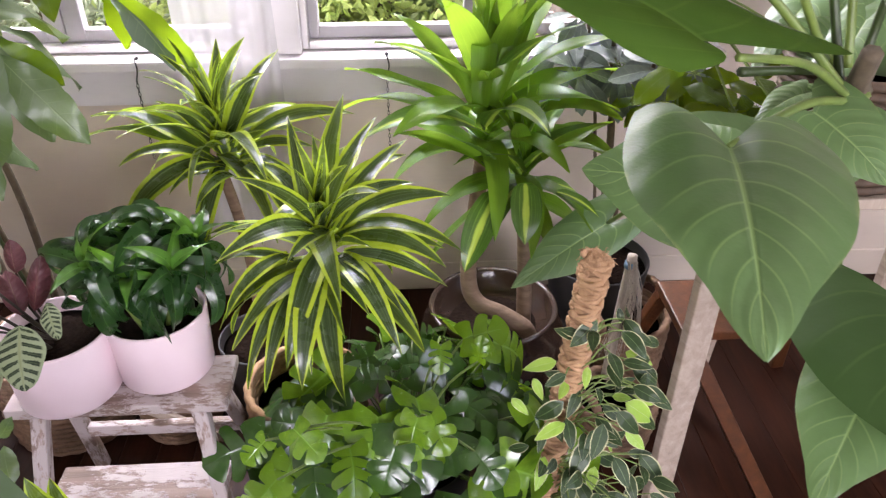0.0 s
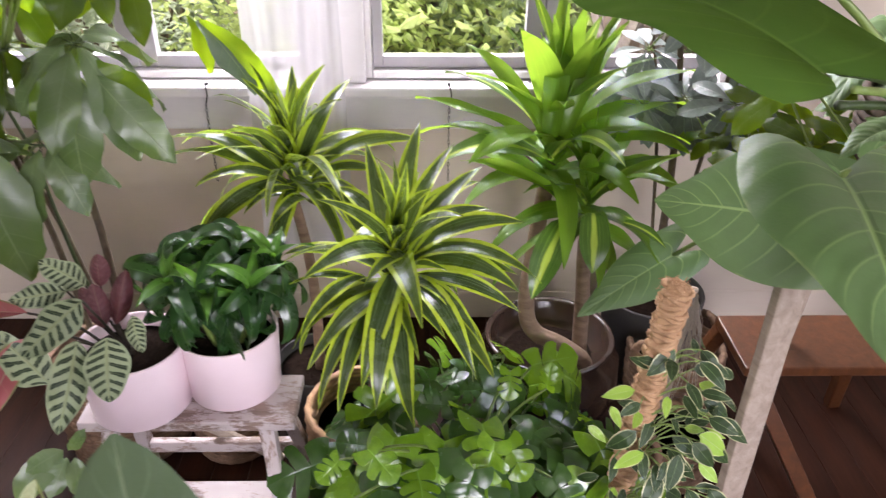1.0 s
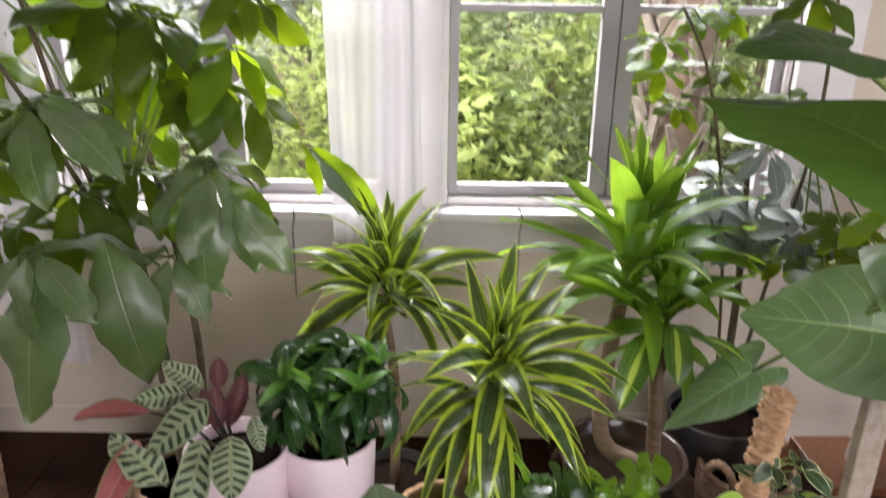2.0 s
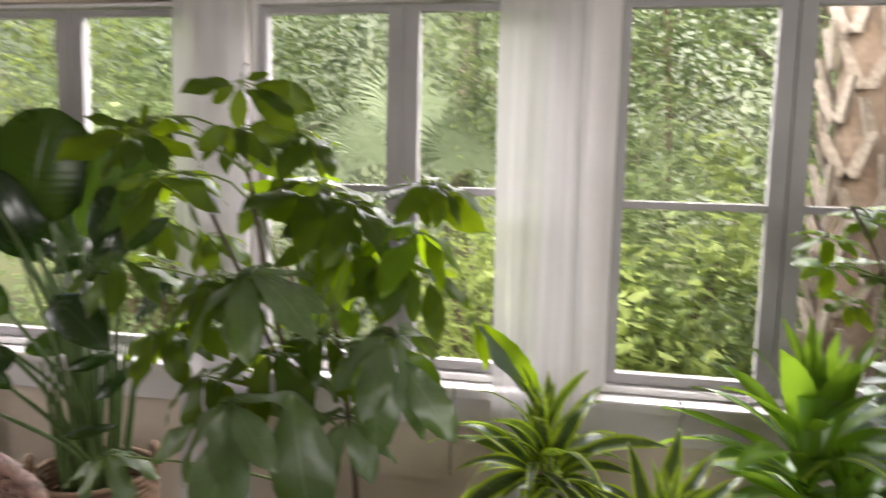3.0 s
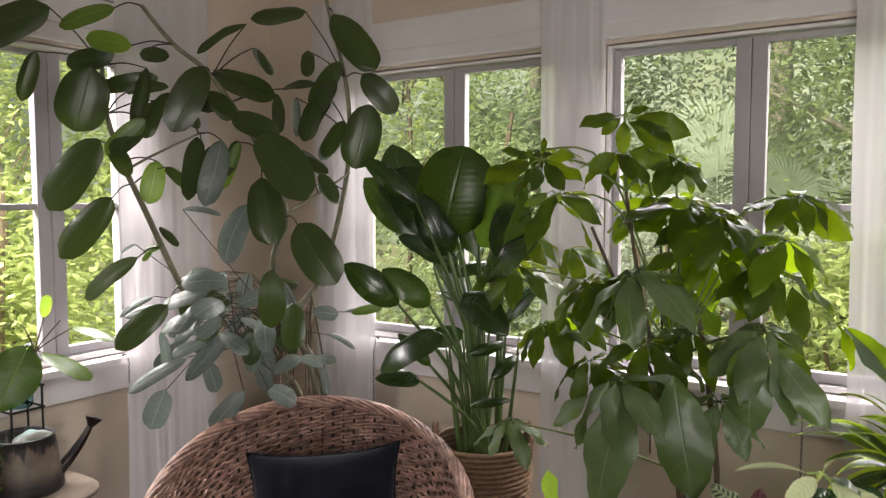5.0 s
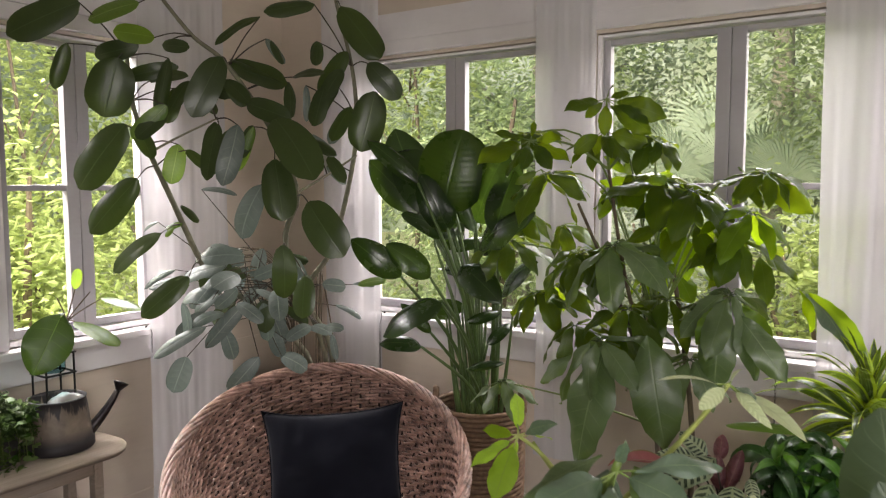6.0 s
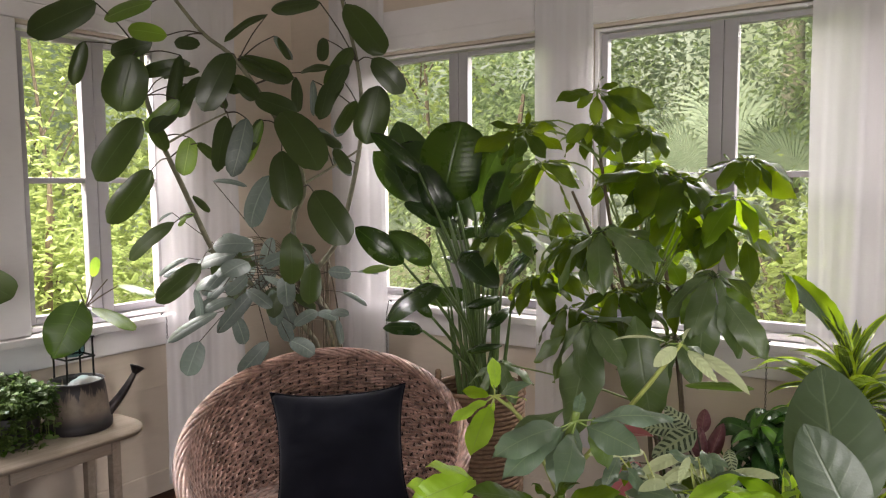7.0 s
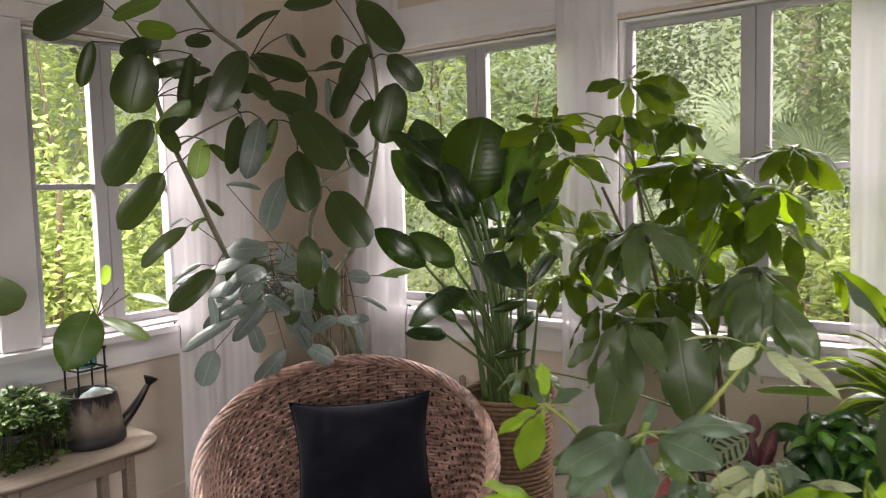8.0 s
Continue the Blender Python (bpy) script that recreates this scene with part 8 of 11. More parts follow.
leaf(rub, RUB_GREY[1], (-2.536, 1.254, 1.898), (-2.482, 1.295, 1.808), (0.67, -0.64, -0.37), 0.63)
leaf(rub, RUB_GREY[0], (-2.406, 1.326, 1.726), (-2.410, 1.330, 1.592), (0.91, -0.42, -0.05), 0.49)
leaf(rub, RUB[1], (-2.231, 1.020, 1.158), (-2.234, 1.026, 0.980), (0.71, -0.42, 0.57), 1.03)
leaf(rub, RUB[2], (-2.200, 1.091, 1.049), (-2.194, 1.068, 0.908), (0.28, -0.86, 0.43), 1.25)
leaf(rub, RUB[1], (-2.654, 0.769, 1.553), (-2.543, 0.758, 1.440), (0.96, -0.23, -0.14), 0.79)
leaf(rub, RUB[1], (-2.738, 0.788, 1.717), (-2.594, 0.909, 1.757), (0.81, -0.59, -0.02), 0.61)
leaf(rub, RUB[1], (-2.578, 0.964, 1.746), (-2.449, 1.006, 1.653), (0.74, -0.61, -0.29), 0.73)
leaf(rub, RUB[1], (-2.686, 0.861, 1.712), (-2.529, 0.896, 1.718), (0.89, -0.29, 0.35), 0.64)
leaf(rub, RUB[1], (-2.588, 0.901, 1.685), (-2.591, 0.852, 1.563), (0.67, -0.74, -0.05), 0.96)
leaf(rub, RUB[2], (-2.538, 0.960, 1.679), (-2.510, 0.993, 1.600), (0.84, -0.42, 0.34), 0.94)
leaf(rub, RUB_LIT, (-2.702, 0.770, 1.657), (-2.760, 0.735, 1.596), (0.65, -0.33, 0.68), 0.79)
stalk(rub, [(-2.681, 0.774, 1.782), (-2.678, 0.692, 1.865), (-2.675, 0.610, 1.923)], 0.0028, 0.0020, STEM_DARK, "petiole")
stalk(rub, [(-2.592, 0.855, 1.966), (-2.580, 0.800, 1.962), (-2.568, 0.746, 1.934)], 0.0028, 0.0020, STEM_DARK, "petiole")
stalk(rub, [(-2.507, 0.902, 1.848), (-2.515, 0.834, 1.848), (-2.523, 0.766, 1.824)], 0.0028, 0.0020, STEM_DARK, "petiole")
stalk(rub, [(-2.507, 0.902, 1.848), (-2.504, 0.841, 1.836), (-2.501, 0.779, 1.799)], 0.0028, 0.0020, STEM_DARK, "petiole")
stalk(rub, [(-2.681, 0.774, 1.782), (-2.644, 0.770, 1.808), (-2.607, 0.767, 1.809)], 0.0028, 0.0020, STEM_DARK, "petiole")
stalk(rub, [(-2.423, 0.975, 1.753), (-2.357, 0.986, 1.839), (-2.290, 0.997, 1.902)], 0.0028, 0.0020, STEM_DARK, "petiole")
stalk(rub, [(-2.349, 1.521, 1.815), (-2.301, 1.367, 1.909), (-2.254, 1.213, 1.979)], 0.0028, 0.0020, STEM_DARK, "petiole")
stalk(rub, [(-2.681, 0.774, 1.782), (-2.714, 0.691, 1.805), (-2.747, 0.608, 1.805)], 0.0028, 0.0020, STEM_DARK, "petiole")
stalk(rub, [(-2.681, 0.774, 1.782), (-2.647, 0.735, 1.782), (-2.614, 0.696, 1.759)], 0.0028, 0.0020, STEM_DARK, "petiole")
stalk(rub, [(-2.423, 0.975, 1.753), (-2.425, 0.962, 1.778), (-2.428, 0.949, 1.780)], 0.0028, 0.0020, STEM_DARK, "petiole")
stalk(rub, [(-2.423, 0.975, 1.753), (-2.432, 0.987, 1.769), (-2.441, 0.999, 1.762)], 0.0028, 0.0020, STEM_DARK, "petiole")
stalk(rub, [(-2.431, 1.528, 2.072), (-2.390, 1.494, 2.063), (-2.349, 1.459, 2.030)], 0.0028, 0.0020, STEM_DARK, "petiole")
stalk(rub, [(-2.349, 1.521, 1.815), (-2.301, 1.512, 1.828), (-2.253, 1.503, 1.816)], 0.0028, 0.0020, STEM_DARK, "petiole")
stalk(rub, [(-2.349, 1.521, 1.815), (-2.383, 1.459, 1.869), (-2.417, 1.397, 1.899)], 0.0028, 0.0020, STEM_DARK, "petiole")
stalk(rub, [(-2.349, 1.521, 1.815), (-2.319, 1.471, 1.845), (-2.288, 1.421, 1.852)], 0.0028, 0.0020, STEM_DARK, "petiole")
stalk(rub, [(-2.312, 1.501, 1.610), (-2.311, 1.446, 1.679), (-2.310, 1.392, 1.725)], 0.0028, 0.0020, STEM_DARK, "petiole")
stalk(rub, [(-2.379, 1.009, 1.676), (-2.400, 1.131, 1.715), (-2.421, 1.254, 1.730)], 0.0028, 0.0020, STEM_DARK, "petiole")
stalk(rub, [(-2.379, 1.009, 1.676), (-2.393, 1.137, 1.725), (-2.408, 1.266, 1.750)], 0.0028, 0.0020, STEM_DARK, "petiole")
stalk(rub, [(-2.681, 0.774, 1.782), (-2.625, 0.812, 1.790), (-2.569, 0.851, 1.775)], 0.0028, 0.0020, STEM_DARK, "petiole")
stalk(rub, [(-2.633, 0.801, 1.491), (-2.631, 0.762, 1.534), (-2.630, 0.724, 1.553)], 0.0028, 0.0020, STEM_DARK, "petiole")
stalk(rub, [(-2.628, 0.834, 1.423), (-2.609, 0.783, 1.413), (-2.590, 0.733, 1.378)], 0.0028, 0.0020, STEM_DARK, "petiole")
stalk(rub, [(-2.622, 0.927, 1.220), (-2.592, 0.861, 1.221), (-2.562, 0.795, 1.198)], 0.0028, 0.0020, STEM_DARK, "petiole")
stalk(rub, [(-2.615, 0.991, 1.092), (-2.548, 0.913, 1.085), (-2.481, 0.836, 1.054)], 0.0028, 0.0020, STEM_DARK, "petiole")
stalk(rub, [(-2.633, 0.801, 1.491), (-2.602, 0.841, 1.505), (-2.571, 0.881, 1.494)], 0.0028, 0.0020, STEM_DARK, "petiole")
stalk(rub, [(-2.628, 0.834, 1.423), (-2.588, 0.864, 1.461), (-2.549, 0.894, 1.475)], 0.0028, 0.0020, STEM_DARK, "petiole")
stalk(rub, [(-2.447, 0.939, 1.577), (-2.435, 0.934, 1.579), (-2.423, 0.929, 1.556)], 0.0028, 0.0020, STEM_DARK, "petiole")
stalk(rub, [(-2.447, 0.939, 1.577), (-2.409, 0.952, 1.578), (-2.372, 0.965, 1.555)], 0.0028, 0.0020, STEM_DARK, "petiole")
stalk(rub, [(-2.313, 1.075, 1.520), (-2.340, 1.052, 1.548), (-2.367, 1.029, 1.553)], 0.0028, 0.0020, STEM_DARK, "petiole")
stalk(rub, [(-2.379, 1.009, 1.676), (-2.365, 0.997, 1.664), (-2.352, 0.986, 1.628)], 0.0028, 0.0020, STEM_DARK, "petiole")
stalk(rub, [(-2.313, 1.075, 1.520), (-2.255, 1.020, 1.555), (-2.197, 0.965, 1.567)], 0.0028, 0.0020, STEM_DARK, "petiole")
stalk(rub, [(-2.313, 1.075, 1.520), (-2.271, 1.032, 1.492), (-2.229, 0.990, 1.440)], 0.0028, 0.0020, STEM_DARK, "petiole")
stalk(rub, [(-2.285, 1.147, 1.320), (-2.192, 1.076, 1.323), (-2.099, 1.005, 1.302)], 0.0028, 0.0020, STEM_DARK, "petiole")
stalk(rub, [(-2.312, 1.501, 1.610), (-2.252, 1.486, 1.669), (-2.193, 1.471, 1.703)], 0.0028, 0.0020, STEM_DARK, "petiole")
stalk(rub, [(-2.285, 1.147, 1.320), (-2.290, 1.072, 1.351), (-2.295, 0.997, 1.358)], 0.0028, 0.0020, STEM_DARK, "petiole")
stalk(rub, [(-2.661, 0.772, 1.636), (-2.592, 0.788, 1.637), (-2.523, 0.804, 1.614)], 0.0028, 0.0020, STEM_DARK, "petiole")
stalk(rub, [(-2.379, 1.009, 1.676), (-2.394, 0.981, 1.694), (-2.409, 0.953, 1.687)], 0.0028, 0.0020, STEM_DARK, "petiole")
stalk(rub, [(-2.312, 1.501, 1.610), (-2.309, 1.474, 1.635), (-2.306, 1.446, 1.636)], 0.0028, 0.0020, STEM_DARK, "petiole")
stalk(rub, [(-2.291, 1.309, 1.394), (-2.355, 1.333, 1.482), (-2.419, 1.358, 1.545)], 0.0028, 0.0020, STEM_DARK, "petiole")
stalk(rub, [(-2.305, 1.460, 1.407), (-2.334, 1.422, 1.429), (-2.363, 1.385, 1.428)], 0.0028, 0.0020, STEM_DARK, "petiole")
stalk(rub, [(-2.423, 0.975, 1.753), (-2.479, 1.115, 1.837), (-2.536, 1.254, 1.898)], 0.0028, 0.0020, STEM_DARK, "petiole")
stalk(rub, [(-2.312, 1.501, 1.610), (-2.359, 1.413, 1.680), (-2.406, 1.326, 1.726)], 0.0028, 0.0020, STEM_DARK, "petiole")
stalk(rub, [(-2.330, 1.133, 1.135), (-2.280, 1.077, 1.159), (-2.231, 1.020, 1.158)], 0.0028, 0.0020, STEM_DARK, "petiole")
stalk(rub, [(-2.330, 1.133, 1.135), (-2.265, 1.112, 1.104), (-2.200, 1.091, 1.049)], 0.0028, 0.0020, STEM_DARK, "petiole")
stalk(rub, [(-2.633, 0.801, 1.491), (-2.643, 0.785, 1.534), (-2.654, 0.769, 1.553)], 0.0028, 0.0020, STEM_DARK, "petiole")
stalk(rub, [(-2.661, 0.772, 1.636), (-2.700, 0.780, 1.688), (-2.738, 0.788, 1.717)], 0.0028, 0.0020, STEM_DARK, "petiole")
stalk(rub, [(-2.423, 0.975, 1.753), (-2.500, 0.970, 1.761), (-2.578, 0.964, 1.746)], 0.0028, 0.0020, STEM_DARK, "petiole")
stalk(rub, [(-2.661, 0.772, 1.636), (-2.673, 0.817, 1.686), (-2.686, 0.861, 1.712)], 0.0028, 0.0020, STEM_DARK, "petiole")
stalk(rub, [(-2.661, 0.772, 1.636), (-2.625, 0.837, 1.672), (-2.588, 0.901, 1.685)], 0.0028, 0.0020, STEM_DARK, "petiole")
stalk(rub, [(-2.447, 0.939, 1.577), (-2.492, 0.950, 1.640), (-2.538, 0.960, 1.679)], 0.0028, 0.0020, STEM_DARK, "petiole")
stalk(rub, [(-2.661, 0.772, 1.636), (-2.681, 0.771, 1.659), (-2.702, 0.770, 1.657)], 0.0028, 0.0020, STEM_DARK, "petiole")
leaf(rub, RUB_GREY[0], (-2.656, 0.952, 0.741), (-2.675, 0.905, 0.619), (0.68, -0.55, 0.48), 1.34)
stalk(rub, [(-2.512, 1.072, 0.951), (-2.621, 0.926, 0.750)], 0.0020, 0.0015, STEM_DARK, "petiole")
leaf(rub, RUB_GREY[0], (-2.575, 0.972, 0.781), (-2.473, 1.058, 0.931), (0.72, -0.63, 0.30), 0.62)
stalk(rub, [(-2.529, 1.067, 1.011), (-2.568, 0.967, 0.782)], 0.0020, 0.0015, STEM_DARK, "petiole")
leaf(rub, RUB_GREY[1], (-2.391, 1.052, 0.754), (-2.493, 1.000, 0.627), (0.79, -0.50, 0.34), 0.81)
stalk(rub, [(-2.487, 1.085, 0.912), (-2.412, 1.071, 0.748)], 0.0020, 0.0015, STEM_DARK, "petiole")
leaf(rub, RUB_GREY[1], (-2.388, 1.157, 0.741), (-2.314, 1.210, 0.687), (0.52, -0.52, 0.68), 1.43)
stalk(rub, [(-2.469, 1.102, 0.955), (-2.346, 1.117, 0.752)], 0.0020, 0.0015, STEM_DARK, "petiole")
leaf(rub, RUB_GREY[1], (-2.283, 1.081, 0.822), (-2.237, 1.151, 0.866), (0.51, -0.43, 0.75), 1.20)
stalk(rub, [(-2.515, 1.068, 0.928), (-2.335, 1.131, 0.809)], 0.0020, 0.0015, STEM_DARK, "petiole")
leaf(rub, RUB_GREY[0], (-2.377, 1.064, 0.946), (-2.388, 1.095, 0.806), (0.59, -0.37, 0.72), 0.89)
stalk(rub, [(-2.431, 1.125, 0.916), (-2.410, 1.093, 0.940)], 0.0020, 0.0015, STEM_DARK, "petiole")
leaf(rub, RUB_GREY[0], (-2.564, 0.959, 0.911), (-2.672, 0.927, 0.812), (0.86, -0.25, 0.43), 0.83)
stalk(rub, [(-2.539, 1.064, 1.044), (-2.580, 0.971, 0.908)], 0.0020, 0.0015, STEM_DARK, "petiole")
leaf(rub, RUB_GREY[0], (-2.563, 1.049, 0.830), (-2.554, 1.081, 0.721), (0.79, -0.40, 0.46), 1.14)
stalk(rub, [(-2.448, 1.119, 0.973), (-2.515, 1.009, 0.840)], 0.0020, 0.0015, STEM_DARK, "petiole")
leaf(rub, RUB_GREY[0], (-2.510, 1.098, 1.043), (-2.658, 1.047, 0.996), (0.89, -0.35, 0.29), 0.84)
stalk(rub, [(-2.440, 1.119, 0.924), (-2.469, 1.063, 1.049)], 0.0020, 0.0015, STEM_DARK, "petiole")
leaf(rub, RUB_GREY[1], (-2.471, 1.156, 1.127), (-2.501, 1.145, 0.996), (0.48, -0.72, 0.50), 0.93)
stalk(rub, [(-2.464, 1.112, 1.014), (-2.418, 1.108, 1.132)], 0.0020, 0.0015, STEM_DARK, "petiole")
leaf(rub, RUB_GREY[1], (-2.430, 1.031, 1.111), (-2.537, 0.935, 1.105), (0.10, -0.87, 0.49), 1.10)
stalk(rub, [(-2.474, 1.096, 0.926), (-2.472, 1.068, 1.107)], 0.0020, 0.0015, STEM_DARK, "petiole")
leaf(rub, RUB_GREY[1], (-2.540, 0.994, 0.992), (-2.641, 0.929, 0.942), (0.44, -0.45, 0.78), 0.93)
stalk(rub, [(-2.467, 1.105, 0.964), (-2.549, 1.002, 0.991)], 0.0020, 0.0015, STEM_DARK, "petiole")
leaf(rub, RUB_GREY[1], (-2.473, 1.032, 0.993), (-2.522, 0.977, 0.928), (0.87, -0.49, -0.08), 1.09)
stalk(rub, [(-2.441, 1.126, 0.995), (-2.488, 1.045, 0.990)], 0.0020, 0.0015, STEM_DARK, "petiole")
leaf(rub, RUB_GREY[1], (-2.460, 1.164, 0.997), (-2.548, 1.127, 0.925), (0.61, -0.70, 0.39), 0.88)
stalk(rub, [(-2.464, 1.106, 0.957), (-2.399, 1.108, 1.006)], 0.0020, 0.0015, STEM_DARK, "petiole")
leaf(rub, RUB_GREY[0], (-2.379, 1.035, 0.998), (-2.291, 1.060, 0.953), (0.57, -0.07, 0.82), 1.00)
stalk(rub, [(-2.432, 1.129, 0.965), (-2.432, 1.083, 0.990)], 0.0020, 0.0015, STEM_DARK, "petiole")
leaf(rub, RUB_GREY[1], (-2.410, 0.977, 0.954), (-2.315, 1.005, 0.893), (0.84, -0.47, 0.28), 0.90)
stalk(rub, [(-2.393, 1.164, 1.034), (-2.485, 1.041, 0.940)], 0.0020, 0.0015, STEM_DARK, "petiole")
leaf(rub, RUB_GREY[1], (-2.570, 0.876, 0.954), (-2.592, 0.907, 0.823), (0.83, -0.09, 0.55), 0.65)
stalk(rub, [(-2.434, 1.122, 0.906), (-2.644, 0.931, 0.942)], 0.0020, 0.0015, STEM_DARK, "petiole")
leaf(rub, RUB_GREY[0], (-2.387, 1.113, 0.837), (-2.369, 1.139, 0.741), (0.39, -0.86, 0.33), 1.16)
stalk(rub, [(-2.463, 1.114, 1.024), (-2.378, 1.105, 0.839)], 0.0020, 0.0015, STEM_DARK, "petiole")
leaf(rub, RUB_GREY[1], (-2.266, 1.180, 0.856), (-2.174, 1.190, 0.838), (0.83, -0.22, 0.51), 1.19)
stalk(rub, [(-2.430, 1.126, 0.919), (-2.268, 1.182, 0.855)], 0.0020, 0.0015, STEM_DARK, "petiole")
leaf(rub, RUB_GREY[1], (-2.182, 1.163, 0.866), (-2.098, 1.167, 0.865), (0.77, -0.42, 0.47), 0.93)
stalk(rub, [(-2.435, 1.131, 1.001), (-2.227, 1.211, 0.855)], 0.0020, 0.0015, STEM_DARK, "petiole")
leaf(rub, RUB_GREY[0], (-2.149, 1.163, 0.844), (-2.106, 1.137, 0.763), (0.55, -0.65, 0.53), 0.56)
stalk(rub, [(-2.396, 1.154, 0.967), (-2.205, 1.224, 0.829)], 0.0020, 0.0015, STEM_DARK, "petiole")
leaf(rub, RUB_GREY[1], (-2.650, 1.068, 1.135), (-2.563, 1.146, 1.063), (0.96, -0.11, 0.24), 0.97)
stalk(rub, [(-2.477, 1.093, 0.922), (-2.570, 1.003, 1.141)], 0.0020, 0.0015, STEM_DARK, "petiole")
leaf(rub, RUB_GREY[0], (-2.303, 1.086, 1.080), (-2.390, 1.036, 1.039), (0.74, -0.65, 0.15), 0.93)
stalk(rub, [(-2.448, 1.126, 1.041), (-2.360, 1.142, 1.073)], 0.0020, 0.0015, STEM_DARK, "petiole")
leaf(rub, RUB_GREY[0], (-2.207, 1.182, 1.011), (-2.163, 1.255, 0.998), (0.26, -0.89, 0.38), 1.26)
stalk(rub, [(-2.398, 1.152, 0.954), (-2.241, 1.218, 1.005)], 0.0020, 0.0015, STEM_DARK, "petiole")
leaf(rub, RUB_GREY[1], (-2.192, 1.326, 0.997), (-2.101, 1.337, 0.993), (0.48, -0.38, 0.79), 0.60)
stalk(rub, [(-2.534, 1.062, 1.000), (-2.151, 1.280, 1.004)], 0.0020, 0.0015, STEM_DARK, "petiole")
leaf(rub, RUB_GREY[1], (-2.262, 1.313, 0.916), (-2.172, 1.352, 0.865), (0.79, -0.27, 0.55), 0.47)
stalk(rub, [(-2.461, 1.109, 0.966), (-2.196, 1.241, 0.929)], 0.0020, 0.0015, STEM_DARK, "petiole")
leaf(rub, RUB_GREY[0], (-2.452, 0.966, 1.082), (-2.585, 0.890, 1.033), (0.62, -0.36, 0.70), 0.80)
stalk(rub, [(-2.457, 1.107, 0.915), (-2.526, 1.027, 1.074)], 0.0020, 0.0015, STEM_DARK, "petiole")
leaf(rub, RUB_GREY[0], (-2.502, 0.917, 0.872), (-2.620, 0.791, 0.774), (0.56, -0.42, 0.72), 0.54)
stalk(rub, [(-2.397, 1.147, 0.902), (-2.571, 0.972, 0.858)], 0.0020, 0.0015, STEM_DARK, "petiole")
leaf(rub, RUB_GREY[0], (-2.630, 0.944, 1.025), (-2.707, 0.844, 0.997), (0.63, -0.26, 0.74), 0.63)
stalk(rub, [(-2.493, 1.089, 0.989), (-2.633, 0.947, 1.025)], 0.0020, 0.0015, STEM_DARK, "petiole")
leaf(rub, RUB_GREY[1], (-2.590, 0.867, 1.068), (-2.666, 0.797, 1.005), (0.56, -0.28, 0.78), 0.49)
stalk(rub, [(-2.405, 1.152, 1.002), (-2.669, 0.925, 1.059)], 0.0020, 0.0015, STEM_DARK, "petiole")
leaf(rub, RUB_GREY[1], (-2.654, 1.037, 1.342), (-2.563, 1.122, 1.321), (0.50, -0.44, 0.75), 0.49)
stalk(rub, [(-2.395, 1.160, 1.005), (-2.606, 0.999, 1.342)], 0.0020, 0.0015, STEM_DARK, "petiole")
leaf(rub, RUB_GREY[1], (-2.803, 0.960, 1.223), (-2.882, 0.954, 1.186), (0.60, -0.64, 0.47), 0.34)
stalk(rub, [(-2.508, 1.081, 1.006), (-2.725, 0.905, 1.226)], 0.0020, 0.0015, STEM_DARK, "petiole")
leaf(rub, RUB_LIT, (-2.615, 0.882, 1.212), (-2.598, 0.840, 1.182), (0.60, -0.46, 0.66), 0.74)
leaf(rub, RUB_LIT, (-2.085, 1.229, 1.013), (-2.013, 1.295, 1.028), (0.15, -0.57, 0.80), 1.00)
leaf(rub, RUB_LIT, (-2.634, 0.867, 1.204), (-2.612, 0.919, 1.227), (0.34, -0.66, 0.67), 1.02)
leaf(rub, RUB[0], (-2.431, 0.991, 1.779), (-2.249, 1.073, 1.694), (0.54, -0.04, 0.84), 0.80)
leaf(rub, RUB[1], (-2.428, 0.960, 1.706), (-2.335, 0.981, 1.627), (0.61, -0.55, 0.57), 0.98)
leaf(rub, RUB[0], (-2.292, 1.302, 1.711), (-2.295, 1.248, 1.566), (0.31, -0.27, 0.91), 0.95)
leaf(rub, RUB[2], (-2.319, 1.299, 1.871), (-2.298, 1.268, 1.782), (0.21, -0.61, 0.76), 1.04)
leaf(rub, RUB[1], (-2.277, 1.381, 1.781), (-2.308, 1.310, 1.663), (0.47, -0.88, 0.05), 0.95)
leaf(rub, RUB[0], (-2.278, 1.429, 1.650), (-2.309, 1.356, 1.519), (0.30, -0.62, 0.72), 0.96)
leaf(rub, RUB[2], (-2.418, 0.975, 1.544), (-2.411, 0.927, 1.386), (0.70, -0.51, 0.51), 0.87)
leaf(rub, RUB[0], (-2.463, 0.946, 1.568), (-2.446, 0.902, 1.381), (0.49, -0.77, 0.40), 0.77)
leaf(rub, RUB[1], (-2.537, 0.810, 1.586), (-2.585, 0.731, 1.508), (0.81, -0.24, 0.54), 1.01)
leaf(rub, RUB[2], (-2.326, 1.258, 1.523), (-2.228, 1.284, 1.461), (0.33, -0.61, 0.72), 0.83)
leaf(rub, RUB[1], (-2.303, 1.329, 1.462), (-2.232, 1.333, 1.365), (0.66, -0.58, 0.48), 0.93)
leaf(rub, RUB[0], (-2.524, 0.850, 1.291), (-2.452, 0.857, 1.233), (0.64, -0.09, 0.76), 0.86)
leaf(rub, RUB[1], (-2.389, 1.046, 1.560), (-2.397, 0.992, 1.446), (0.87, -0.45, 0.21), 0.77)
leaf(rub, RUB[2], (-2.381, 1.132, 1.857), (-2.323, 1.127, 1.770), (0.86, -0.26, 0.44), 0.69)
leaf(rub, RUB[0], (-2.524, 0.893, 1.703), (-2.542, 0.832, 1.603), (0.48, -0.77, 0.42), 0.96)
leaf(rub, RUB[0], (-2.931, 0.263, 1.056), (-2.790, 0.355, 0.975), (0.82, -0.15, 0.55), 1.60)
rng = random.Random(77)
